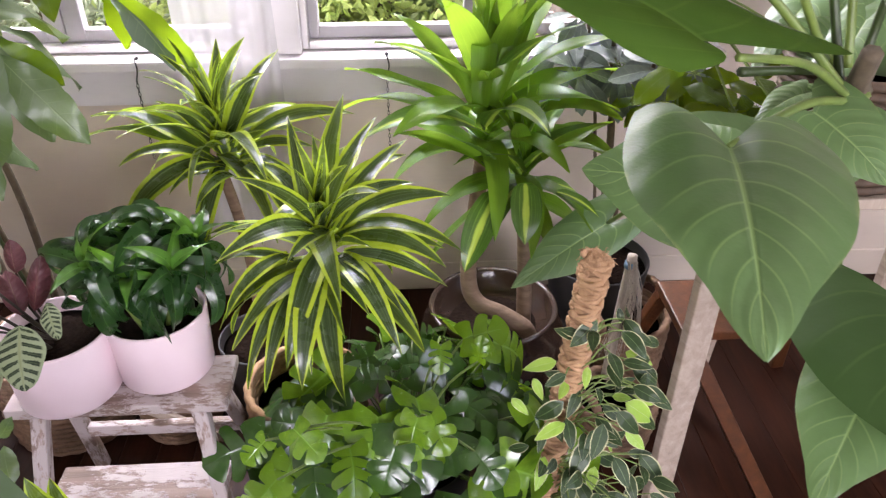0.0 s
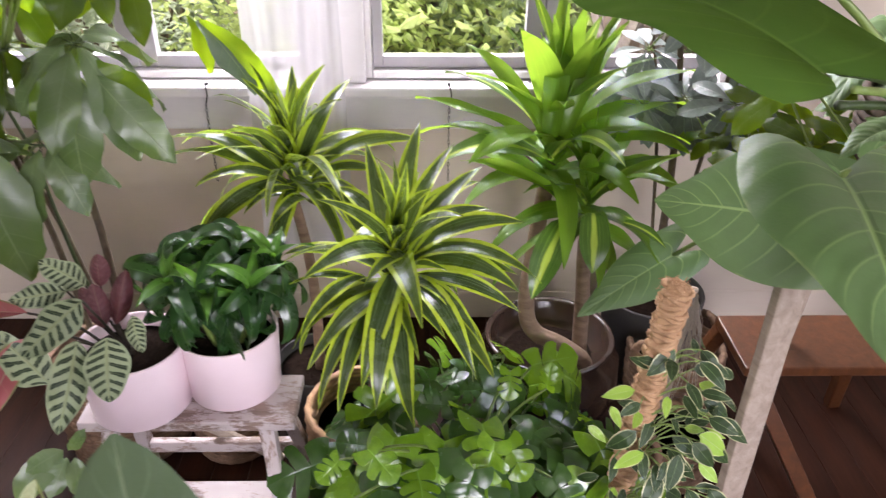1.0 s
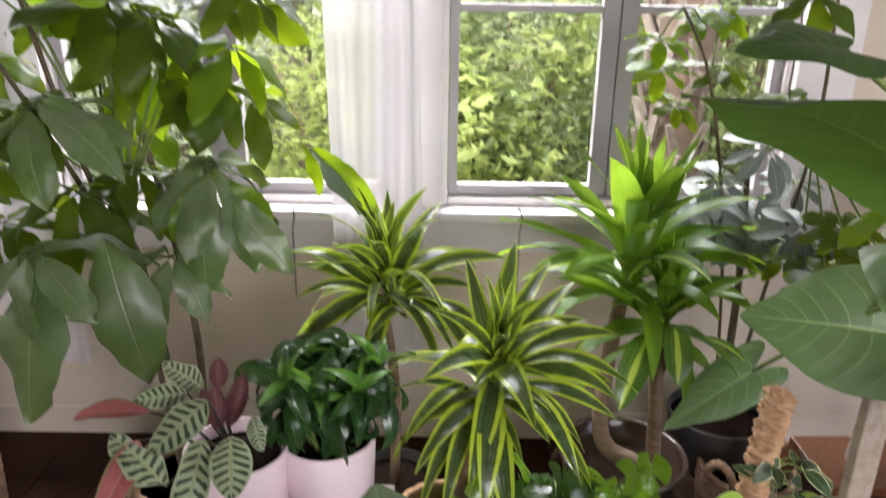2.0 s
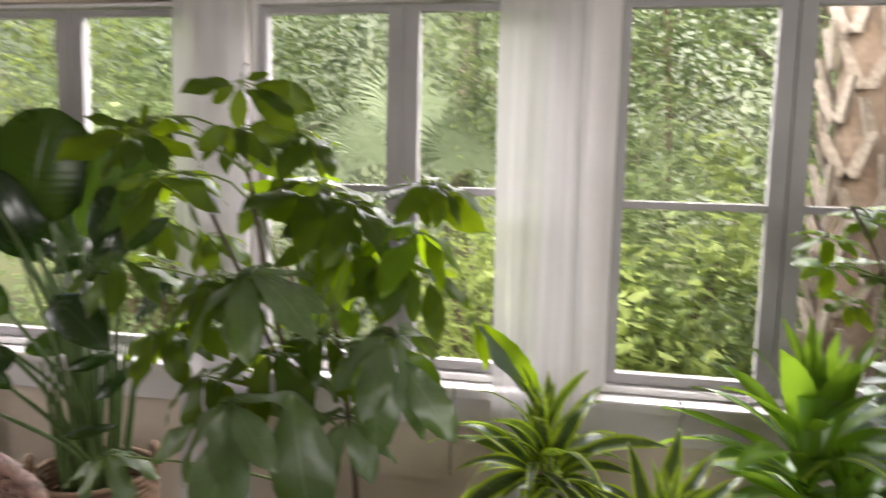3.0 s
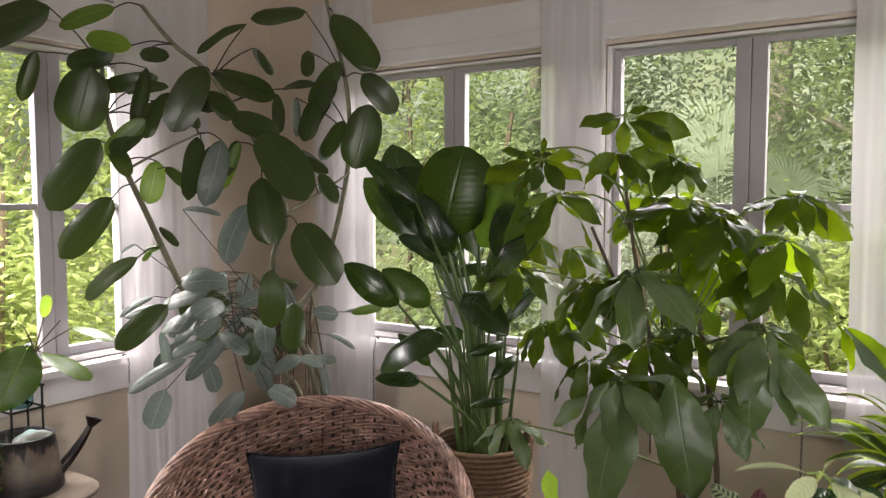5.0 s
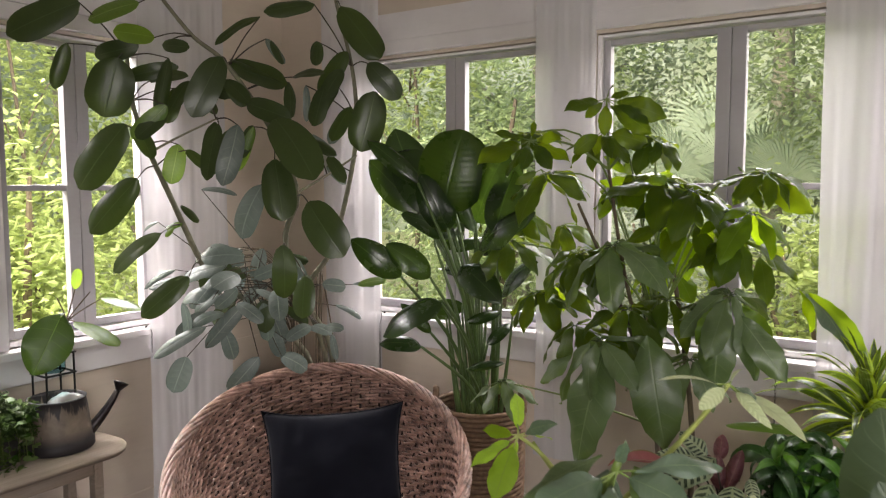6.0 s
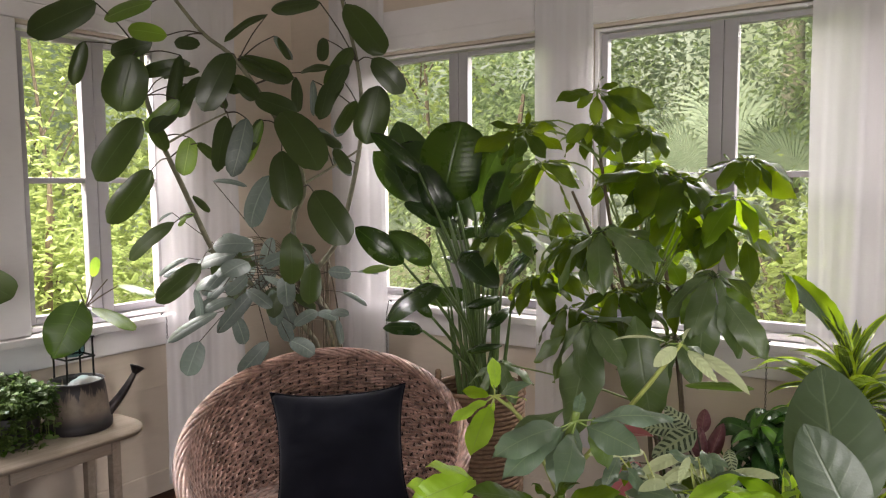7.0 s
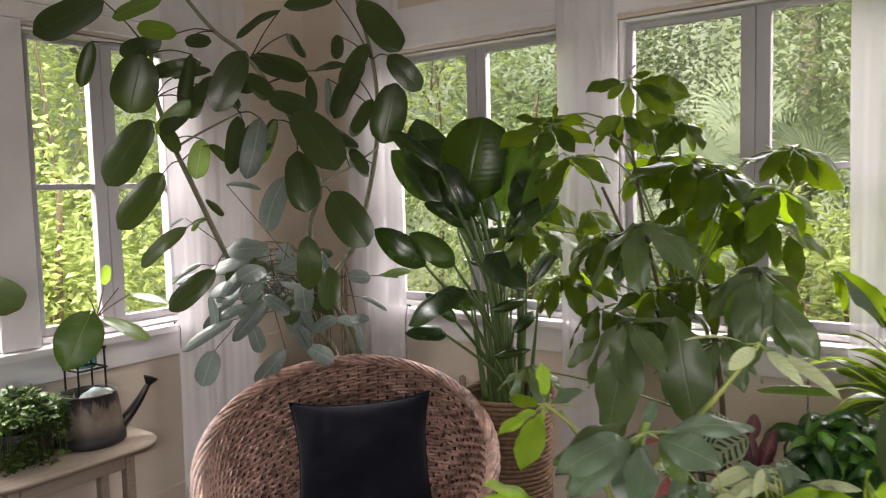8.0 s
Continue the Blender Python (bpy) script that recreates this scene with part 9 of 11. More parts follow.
for i in range(14):
    a = rng.uniform(0, 6.283)
    x, y = -2.46 + 0.07 * math.cos(a), 1.36 + 0.05 * math.sin(a)
    stalk(rub, [(x, y, 0.95 + 0.1 * rng.random()), (x + rng.uniform(-0.05, 0.05), y + rng.uniform(-0.04, 0.04), 0.7), (x + rng.uniform(-0.06, 0.06), y, 0.42)], 0.0035, 0.0012, STEM_BROWN, "aerial_root", 4, 4)
rng = random.Random(79)
for i in range(34):
    a, r = rng.uniform(0, 6.283), 0.20 * math.sqrt(rng.random())
    base = Vector((-2.50 + r * math.cos(a), 1.15 + 0.8 * r * math.sin(a), 0.86 + 0.26 * rng.random()))
    way = Vector((math.cos(a) + rng.uniform(-0.5, 0.5), math.sin(a) - 0.5, rng.uniform(-1.6, 0.2))).normalized()
    tip = base + way * rng.uniform(0.09, 0.15)
    leaf(rub, RUB[rng.randrange(3)] if i % 3 == 0 else RUB_GREY[i % 2], base, tip, (0.5 + rng.uniform(-0.3, 0.3), -0.6, 0.5), rng.uniform(0.85, 1.15))
    stalk(rub, [(-2.45, 1.28, base.z - 0.12), ((base.x - 2.45) / 2, (base.y + 1.28) / 2, base.z), base], 0.0026, 0.0016, STEM_BROWN, "petiole", 5, 3)


# ---- wicker chair and cushion ----
def wicker_chair(centre, facing):
    root = thing("wicker_chair", centre, "round woven brown wicker tub chair", "chair")
    rot = Matrix.Translation(centre) @ Matrix.Rotation(facing, 4, "Z")
    rows, reach = 24, 2.15

    def shell(a, s):
        """a: round the back (0 behind), s: 0 at the seat, 1 at the rim; the chair faces -Y."""
        rim = 0.31 + 0.375 * max(0.0, math.cos(a * 0.5)) ** 1.7
        r = 0.31 + 0.105 * math.sin(0.5 * math.pi * s) + 0.015 * s
        z = 0.26 + (rim - 0.26) * s
        lean = 0.05 * s * math.cos(a)
        return Vector((r * 1.02 * math.sin(a), r * math.cos(a) * 0.98 + lean, z))
    n = 320
    for i in range(rows):
        s = (i + 0.5) / rows
        for turn in (0.0, math.pi):
            pts = []
            for j in range(n + 1):
                a = -reach + 2 * reach * j / n
                out = Vector((math.sin(a), math.cos(a), 0.15)).normalized()
                tw = j * 2 * math.pi / 17.5 + turn + 1.6 * (i % 2) + 0.5 * noise.noise((j * 0.05, i * 2.3, 1))
                slip = 0.0014 * noise.noise((j * 0.2, i * 3.1, 4 + turn))
                pts.append(shell(a, s) - out * 0.0095 * math.cos(tw) + Vector((0, 0, 0.0042 * math.sin(tw) + slip)))
            part("woven_strand", add_tube(bmesh.new(), pts, 0.0056, None, 6, knots=0.14), WICKER, root, "", True, rot)
    # Ribs take the dark gap colour too, which deepens the painted shade.
    for k in range(52):
        a = -reach + 2 * reach * k / 51
        part("rib", add_tube(bmesh.new(), [shell(a, s / 10) for s in range(11)], 0.0045, None, 4), WICKER_GAP_SHADE, root, "", True, rot)
    # Dark sheet added behind the strands to shade the gaps.
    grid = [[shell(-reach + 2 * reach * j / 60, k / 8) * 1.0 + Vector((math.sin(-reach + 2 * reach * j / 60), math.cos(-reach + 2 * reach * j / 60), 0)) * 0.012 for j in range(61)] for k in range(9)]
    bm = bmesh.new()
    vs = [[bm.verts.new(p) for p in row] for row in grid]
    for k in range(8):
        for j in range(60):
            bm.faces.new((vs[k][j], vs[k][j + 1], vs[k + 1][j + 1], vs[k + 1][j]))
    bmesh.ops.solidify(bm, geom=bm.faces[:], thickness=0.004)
    part("gap_sheet", bm, WICKER_GAP_SHADE, root, "dark sheet that gives the weave gaps their shade", True, rot)
    for strand in range(8):
        pts = []
        for j in range(361):
            a = -reach + 2 * reach * j / 360
            p = shell(a, 1.0)
            out = Vector((math.sin(a), math.cos(a), 0))
            t = j * 0.085 + strand * 0.785 + 0.25 * noise.noise((j * 0.03, strand * 1.7, 2))
            rr = 0.0145
            pts.append(p + out * (rr * math.cos(t) + 0.006) + Vector((0, 0, rr * math.sin(t))))
        part("rim_strand", add_tube(bmesh.new(), pts, 0.0068, None, 7, knots=0.08), WICKER, root, "", True, rot)
    for i in range(16):
        r = 0.335 * (1 - i / 16)
        part("seat_coil", add_tube(bmesh.new(), [Vector((r * math.sin(t), r * math.cos(t), 0.27 + 0.004 * math.sin(20 * t + i * 3.14))) for t in (2 * math.pi * j / 60 for j in range(60))], 0.011, None, 5, True), WICKER, root, "", True, rot)
    for i in range(15):
        z = 0.012 + 0.245 * i / 14
        r = 0.285 + 0.05 * (z / 0.26) ** 2
        part("base_coil", add_tube(bmesh.new(), [Vector(((r + 0.006 * math.sin(25 * t + i * 3.14)) * math.sin(t), (r + 0.006 * math.sin(25 * t + i * 3.14)) * math.cos(t), z)) for t in (2 * math.pi * j / 100 for j in range(100))], 0.0095, None, 5, True), WICKER, root, "", True, rot)
    return root


wicker_chair((-1.972, 0.909, 0.0), radians(40))


def cushion(m, w, h, d, label):
    """A square pillow with pinched corners and soft creases."""
    bm = bmesh.new()
    n = 26
    top, bot = {}, {}
    for i in range(n + 1):
        for j in range(n + 1):
            u, v = 2 * i / n - 1, 2 * j / n - 1
            puff = (1 - abs(u) ** 2.2) ** 0.62 * (1 - abs(v) ** 2.2) ** 0.62
            pin = 1 - 0.12 * (1 - abs(u) ** 2.5) * abs(v) ** 3
            pin2 = 1 - 0.12 * (1 - abs(v) ** 2.5) * abs(u) ** 3
            crease = 0.016 * noise.noise((u * 2.2, v * 2.2, 3)) * puff + 0.007 * noise.noise((u * 5, v * 9, 1)) * puff ** 0.5 - 0.014 * math.exp(-((u + 0.62 - 0.12 * v) / 0.05) ** 2) * max(0, v) * puff ** 0.3
            x, y = u * w / 2 * pin2, v * h / 2 * pin
            top[i, j] = bm.verts.new((x, y, d / 2 * puff + crease))
            edge = i in (0, n) or j in (0, n)
            bot[i, j] = top[i, j] if edge else bm.verts.new((x, y, -d / 2 * puff + crease))
    for i in range(n):
        for j in range(n):
            bm.faces.new((top[i, j], top[i + 1, j], top[i + 1, j + 1], top[i, j + 1]))
            q = (bot[i, j], bot[i, j + 1], bot[i + 1, j + 1], bot[i + 1, j])
            if len(set(q)) == 4:
                bm.faces.new(q)
    root = thing("cushion", m.translation, label, "cushion")
    c = part("cover", bm, NAVY, root, "", True, m)
    bm = bmesh.new()
    edge = [Vector(((2 * s - 1) * w / 2 * 0.998, -h / 2 * (1 - 0.12 * (1 - abs(2 * s - 1) ** 2.5)), 0)) for s in (k / 20 for k in range(21))]
    edge += [Vector((w / 2 * (1 - 0.12 * (1 - abs(2 * s - 1) ** 2.5)), (2 * s - 1) * h / 2, 0)) for s in (k / 20 for k in range(1, 21))]
    edge += [Vector((-(2 * s - 1) * w / 2, h / 2 * (1 - 0.12 * (1 - abs(2 * s - 1) ** 2.5)), 0)) for s in (k / 20 for k in range(1, 21))]
    edge += [Vector((-w / 2 * (1 - 0.12 * (1 - abs(2 * s - 1) ** 2.5)), -(2 * s - 1) * h / 2, 0)) for s in (k / 20 for k in range(1, 20))]
    part("piping", add_tube(bm, edge, 0.0025, None, 6, True), NAVY, c, "", True, m)
    return root


CUSH = Matrix.Translation((-2.001, 1.006, 0.430)) @ Matrix.Rotation(radians(37), 4, "Z") @ Matrix.Rotation(radians(74), 4, "X") @ Matrix.Rotation(radians(3), 4, "Z")
cushion(CUSH, 0.46, 0.43, 0.13, "plain dark navy cotton cushion on the wicker chair")

def foliage_mesh(name, n, size, mat, seed, spread=(1, 1, 1), hollow=0.5):
    """A crown of many small bent leaves gathered in clumps, inside a unit ball stretched by spread."""
    rg = np.random.default_rng(seed)
    clumps = rg.normal(size=(max(10, n // 45), 3))
    clumps /= np.linalg.norm(clumps, axis=1)[:, None]
    clumps *= (hollow + (1 - hollow) * rg.random((len(clumps), 1)))
    at = clumps[rg.integers(0, len(clumps), n)] + rg.normal(size=(n, 3)) * 0.13
    at *= np.array(spread)
    d = rg.normal(size=(n, 3)) * np.array((1, 1, 0.45)) + at * 0.5 + np.array((0, 0, -0.35))
    d /= np.linalg.norm(d, axis=1)[:, None]
    s = np.cross(d, rg.normal(size=(n, 3)) * 0.55 + np.array((0, 0, 1.0)))
    s /= np.linalg.norm(s, axis=1)[:, None]
    up = np.cross(s, d)
    ln = size * (0.6 + 0.8 * rg.random((n, 1)))
    w = ln * 0.26
    v = np.stack([at, at + d * ln * 0.45 + s * w - up * w * 0.3, at + d * ln, at + d * ln * 0.45 - s * w - up * w * 0.3, at + d * ln * 0.5 + up * w * 0.2], 1).reshape(-1, 3)
    f = []
    for k in range(n):
        o = 5 * k
        f += [(o, o + 1, o + 4), (o + 1, o + 2, o + 4), (o + 2, o + 3, o + 4), (o + 3, o, o + 4)]
    me = bpy.data.meshes.new(name)
    me.from_pydata(v.tolist(), [], f)
    me.materials.append(mat)
    return me


# ---- side table by the west window ----
table = thing("side_table", (-2.99, 0.45, 0.0), "small pale worn wooden side table", "table")
bm = bmesh.new()
edge = [(-3.115, 0.0), (-3.115, 0.815)]
edge += [(-2.865 + 0.115 * math.sin(q), 0.70 + 0.115 * math.cos(q)) for q in (0.5 * math.pi * k / 10 for k in range(11))]
edge += [(-2.75, 0.28), (-2.78, 0.22), (-2.83, 0.16), (-2.83, 0.0)]
bm.faces.new([bm.verts.new((x, y, 0.421)) for x, y in edge][::-1])
grown = bmesh.ops.extrude_face_region(bm, geom=bm.faces[:])
bmesh.ops.translate(bm, verts=[v for v in grown["geom"] if isinstance(v, bmesh.types.BMVert)], vec=(0, 0, 0.026))
bmesh.ops.recalc_face_normals(bm, faces=bm.faces)
bmesh.ops.bevel(bm, geom=[e for e in bm.edges if abs(e.verts[0].co.z - e.verts[1].co.z) < 1e-4], offset=0.006, segments=2, affect="EDGES")
part("tabletop", bm, TABLE_WOOD, table, "", True)
for x in (-3.08, -2.82):
    for y in (0.05 if x < -3 else 0.30, 0.74 if x < -3 else 0.69):
        plank((x, y, 0.42), (x, y, 0.0), 0.034, 0.034, TABLE_WOOD, table, "leg", (0, 1, 0))
part("apron", box((-3.063, 0.715, 0.365), (-2.84, 0.73, 0.42), 0.003), TABLE_WOOD, table)
part("apron", box((-2.815, 0.32, 0.365), (-2.80, 0.67, 0.42), 0.003), TABLE_WOOD, table)

can_at = (-2.945, 0.632, 0.448)
can = thing("watering_can", can_at, "old tarnished tin watering can with a long spout", "watering can")
part("can_body", lathe([(0.0, 0.0), (0.112, 0.0), (0.117, 0.006), (0.116, 0.03), (0.110, 0.036), (0.097, 0.15), (0.092, 0.172), (0.096, 0.178), (0.090, 0.180), (0.086, 0.165), (0.084, 0.12), (0.0, 0.118)], 40), TIN, can, "", True, Matrix.Translation(can_at))
spout = part("spout", tube([(-2.91, 0.715, 0.480), (-2.89, 0.750, 0.525), (-2.875, 0.785, 0.575), (-2.865, 0.812, 0.622)], 0.022, 0.0095, 12), ZINC, can, "", True)
part("rose", lathe([(0.009, -0.014), (0.024, 0.008), (0.027, 0.012), (0.026, 0.016), (0.0, 0.018)], 20), ZINC, spout, "flared sprinkler head", True, Matrix.Translation((-2.862, 0.818, 0.634)) @ Matrix.Rotation(radians(-28), 4, "X"))
part("handle", tube([(-2.97, 0.55, 0.50), (-2.985, 0.49, 0.54), (-2.985, 0.50, 0.61), (-2.965, 0.56, 0.61)], 0.006, None, 7), ZINC, can, "", True)
bm = bmesh.new()
bmesh.ops.create_icosphere(bm, subdivisions=3, radius=1.0)
for v in bm.verts:
    v.co = Vector((v.co.x * 0.040, v.co.y * 0.055, v.co.z * 0.034)) * (1 + 0.35 * noise.noise(v.co * 1.7))
stone = part("stone", bm, PEBBLE, None, "", True, Matrix.Translation((-2.93, 0.660, 0.604)))
tagged(stone, "pale grey stone sitting in the mouth of the can", "stone")

pot_at = (-2.955, 0.40, 0.448)
nursery_pot(pot_at, 0.10, 0.115, "dark pot with trailing plant on the side table")
rng = random.Random(83)
trail = thing("trailing_plant", (-2.955, 0.40, 0.55), "dense small-leaved trailing plant spilling over its pot", "plant")
TINY = [blade("tiny_leaf", 0.8, m_, 4, 4, 0.4, 0.1, shape="round", seed=s) for m_, s in ((LM_TRAIL, 50), (LM_SPLIT_DARK, 51), (LM_TRAIL, 52))]
bm = bmesh.new()
for i in range(300):
    a, f = rng.uniform(0, 6.283), math.sqrt(rng.random())
    r = 0.125 * f
    hang_down = rng.random() < 0.35
    z = 0.60 + 0.085 * (1 - f * f) * rng.uniform(0.5, 1.1) if not hang_down else 0.56 - 0.13 * rng.random()
    r = r if not hang_down else 0.105 + 0.035 * rng.random()
    b = Vector((-2.955 + r * math.cos(a), 0.40 + r * math.sin(a), z))
    d = Vector((math.cos(a + rng.uniform(-1, 1)), math.sin(a + rng.uniform(-1, 1)), rng.uniform(-0.8, 0.5))).normalized()
    leaf(trail, TINY[rng.randrange(3)], b, b + d * rng.uniform(0.018, 0.030), (rng.uniform(-0.4, 0.8), -0.3, 1))
for i in range(40):
    a = rng.uniform(0, 6.283)
    r = 0.10 + 0.03 * rng.random()
    add_tube(bm, smooth_path([(-2.955 + 0.05 * math.cos(a), 0.40 + 0.05 * math.sin(a), 0.56), (-2.955 + r * math.cos(a), 0.40 + r * math.sin(a), 0.59), (-2.955 + 1.1 * r * math.cos(a), 0.40 + 1.1 * r * math.sin(a), 0.5 - 0.06 * rng.random())], 4), 0.0012, 0.0008, 3)
part("vines", bm, STEM, trail)
for n_, z_, r_, h_, hollow, seed_ in ((2600, 0.615, 0.135, 0.065, 0.55, 84), (2200, 0.535, 0.135, 0.115, 0.85, 85)):
    me = foliage_mesh("fine_leaves", n_, 0.021, LM_FINE, seed_, (r_, r_, h_), hollow)
    tagged(part("fine_leaves", me, None, trail, "", False, Matrix.Translation((-2.955, 0.40, z_))), kind="stuff")

wire = thing("wire_plant_stand", (-2.98, 0.62, 0.448), "thin black iron stand holding a glass vase", "plant stand")
for dx, dy in ((-0.045, -0.05), (0.045, -0.05), (0.045, 0.05), (-0.045, 0.05)):
    part("post", add_tube(bmesh.new(), [Vector((-3.0 + dx, 0.655 + dy, 0.448)), Vector((-3.0 + dx, 0.655 + dy, 0.775))], 0.004, None, 6), BLACK_METAL, wire)
for z in (0.70, 0.772):
    ring = [Vector((-3.0 + sx, 0.655 + sy, z)) for sx, sy in ((-0.049, -0.054), (0.049, -0.054), (0.049, 0.054), (-0.049, 0.054))]
    part("ring", add_tube(bmesh.new(), ring, 0.004, None, 6, True), BLACK_METAL, wire)
vase_at = (-3.0, 0.655, 0.704)
vase = thing("glass_vase", vase_at, "aqua glass vase with water and rooted cutting", "vase")
part("vase_body", lathe([(0.0, 0.0), (0.036, 0.0), (0.040, 0.01), (0.040, 0.08), (0.032, 0.11), (0.032, 0.125)], 28), AQUA, vase, "", True, Matrix.Translation(vase_at))
cut = thing("leaf_cutting", (-3.0, 0.655, 0.80), "rooted cutting with broad green leaves in a vase", "plant")
leaf(cut, CUT_HEART, (-2.934, 0.650, 0.898), (-2.943, 0.553, 0.720), (0.87, -0.43, 0.25), 0.88)
leaf(cut, RUB_LIT, (-2.892, 0.679, 0.888), (-2.676, 0.700, 0.824), (0.25, -0.02, 0.97), 0.74)
leaf(cut, RUB_LIT, (-2.820, 0.738, 0.969), (-2.622, 0.751, 0.942), (0.53, -0.19, 0.83), 0.49)
leaf(cut, RUB_LIT, (-2.926, 0.704, 0.996), (-2.920, 0.715, 1.068), (0.81, -0.25, 0.53), 1.00)
leaf(cut, RUB_GREY[0], (-2.981, 0.655, 0.894), (-2.995, 0.707, 0.907), (0.37, -0.18, 0.91), 0.60)
stalk(cut, [(-3.000, 0.655, 0.740), (-2.975, 0.693, 0.872), (-2.916, 0.698, 0.997)], 0.0035, 0.0020, STEM_BROWN, "stem")
stalk(cut, [(-3.000, 0.655, 0.740), (-2.975, 0.693, 0.872), (-2.874, 0.727, 0.987)], 0.0035, 0.0020, STEM_BROWN, "stem")
stalk(cut, [(-3.000, 0.655, 0.740), (-2.975, 0.693, 0.872), (-2.839, 0.749, 0.966)], 0.0035, 0.0020, STEM_BROWN, "stem")
stalk(cut, [(-3.000, 0.655, 0.740), (-2.975, 0.693, 0.872), (-2.954, 0.661, 0.885)], 0.0035, 0.0020, STEM_BROWN, "stem")
stalk(cut, [(-3.000, 0.655, 0.740), (-2.975, 0.693, 0.872), (-2.911, 0.690, 0.885)], 0.0035, 0.0020, STEM_BROWN, "stem")
stalk(cut, [(-3.000, 0.655, 0.740), (-2.975, 0.693, 0.872), (-2.966, 0.661, 0.967)], 0.0035, 0.0020, STEM_BROWN, "stem")
stalk(cut, [(-2.966, 0.661, 0.967), (-3.000, 0.638, 0.978), (-3.090, 0.569, 0.921)], 0.0020, 0.0010, STEM, "stem")

# ---- plants close to the walk ----
rng = random.Random(91)
nursery_pot((-0.80, 0.20, 0.0), 0.15, 0.30, "black plastic pot with young umbrella tree")
young = thing("young_umbrella_tree", (-0.80, 0.20, 0.28), "young umbrella tree, light and grey sheen painted into its leaf clusters", "plant")
stalk(young, [(-0.80, 0.20, 0.26), (-0.79, 0.19, 0.6), (-0.77, 0.13, 0.9), (-0.72, 0.075, 1.03)], 0.011, 0.005, STEM, "trunk", 8)
stalk(young, [(-0.80, 0.21, 0.26), (-0.81, 0.22, 0.6), (-0.82, 0.22, 0.85), (-0.90, 0.21, 0.98)], 0.0045, 0.0025, STEM_PALE, "trunk", 8)
leaf(young, UMB_PALE[0], (-0.642, 0.200, 1.106), (-0.698, 0.140, 1.115), (-0.15, -0.32, 0.94), 0.49, "leaflet")
stalk(young, [(-0.628, 0.210, 1.105), (-0.642, 0.200, 1.106)], 0.0016, 0.0012, STEM, "stalk")
leaf(young, UMB_PALE[0], (-0.633, 0.206, 1.100), (-0.658, 0.187, 1.074), (0.62, -0.22, 0.75), 1.67, "leaflet")
stalk(young, [(-0.628, 0.210, 1.105), (-0.633, 0.206, 1.100)], 0.0016, 0.0012, STEM, "stalk")
leaf(young, UMB_PALE[0], (-0.620, 0.214, 1.096), (-0.573, 0.189, 1.064), (-0.19, -0.68, 0.71), 0.81, "leaflet")
stalk(young, [(-0.628, 0.210, 1.105), (-0.620, 0.214, 1.096)], 0.0016, 0.0012, STEM, "stalk")
leaf(young, UMB_PALE[0], (-0.613, 0.219, 1.093), (-0.537, 0.208, 1.049), (-0.16, -0.20, 0.97), 0.99, "leaflet")
stalk(young, [(-0.628, 0.210, 1.105), (-0.613, 0.219, 1.093)], 0.0016, 0.0012, STEM, "stalk")
# long leaflets that hang in front, their grey sheen put into the colour
leaf(young, UMB_GREY[0], (-0.751, 0.12, 0.999), (-0.741, 0.07, 0.92), (0.2, -0.9, 0.4), 1.20, "leaflet")
leaf(young, UMB_SHEEN[2], (-0.774, 0.12, 0.995), (-0.816, 0.06, 0.932), (-0.3, -0.8, 0.5), 0.95, "leaflet")
leaf(young, UMB_SHEEN[2], (-0.761, 0.13, 1.011), (-0.841, 0.07, 0.957), (-0.2, -0.6, 0.75), 0.80, "leaflet")
leaf(young, UMB_SHEEN[2], (-0.716, 0.12, 1.01), (-0.679, 0.08, 0.96), (0.4, -0.8, 0.4), 1.00, "leaflet")
leaf(young, UMB_GREY[1], (-0.623, 0.213, 1.102), (-0.592, 0.191, 1.096), (0.35, -0.25, 0.90), 0.82, "leaflet")
stalk(young, [(-0.628, 0.210, 1.105), (-0.623, 0.213, 1.102)], 0.0016, 0.0012, STEM, "stalk")
leaf(young, UMB_PALE[0], (-0.626, 0.212, 1.109), (-0.601, 0.168, 1.137), (0.03, -0.28, 0.96), 0.36, "leaflet")
stalk(young, [(-0.628, 0.210, 1.105), (-0.626, 0.212, 1.109)], 0.0016, 0.0012, STEM, "stalk")
stalk(young, [(-0.820, 0.220, 0.850), (-0.682, 0.201, 1.027), (-0.628, 0.210, 1.106)], 0.0040, 0.0030, STEM_PALE, "branch")
leaf(young, UMB_GREY[1], (-0.739, 0.067, 1.007), (-0.785, -0.031, 0.986), (0.32, -0.58, 0.75), 0.83, "leaflet")
stalk(young, [(-0.723, 0.079, 1.016), (-0.739, 0.067, 1.007)], 0.0016, 0.0012, STEM, "stalk")
leaf(young, UMB_GREY[0], (-0.737, 0.068, 1.002), (-0.771, -0.030, 0.961), (0.39, 0.01, 0.92), 0.74, "leaflet")
stalk(young, [(-0.723, 0.079, 1.016), (-0.737, 0.068, 1.002)], 0.0016, 0.0012, STEM, "stalk")
leaf(young, UMB_GREY[1], (-0.726, 0.075, 0.999), (-0.711, 0.001, 0.947), (0.76, -0.56, 0.34), 1.04, "leaflet")
stalk(young, [(-0.723, 0.079, 1.016), (-0.726, 0.075, 0.999)], 0.0016, 0.0012, STEM, "stalk")
leaf(young, UMB_GREY[0], (-0.711, 0.087, 1.008), (-0.639, 0.088, 0.987), (0.09, -0.70, 0.71), 1.30, "leaflet")
stalk(young, [(-0.723, 0.079, 1.016), (-0.711, 0.087, 1.008)], 0.0016, 0.0012, STEM, "stalk")
leaf(young, UMB_GREY[1], (-0.705, 0.092, 1.016), (-0.625, 0.172, 1.007), (0.33, -0.54, 0.78), 0.57, "leaflet")
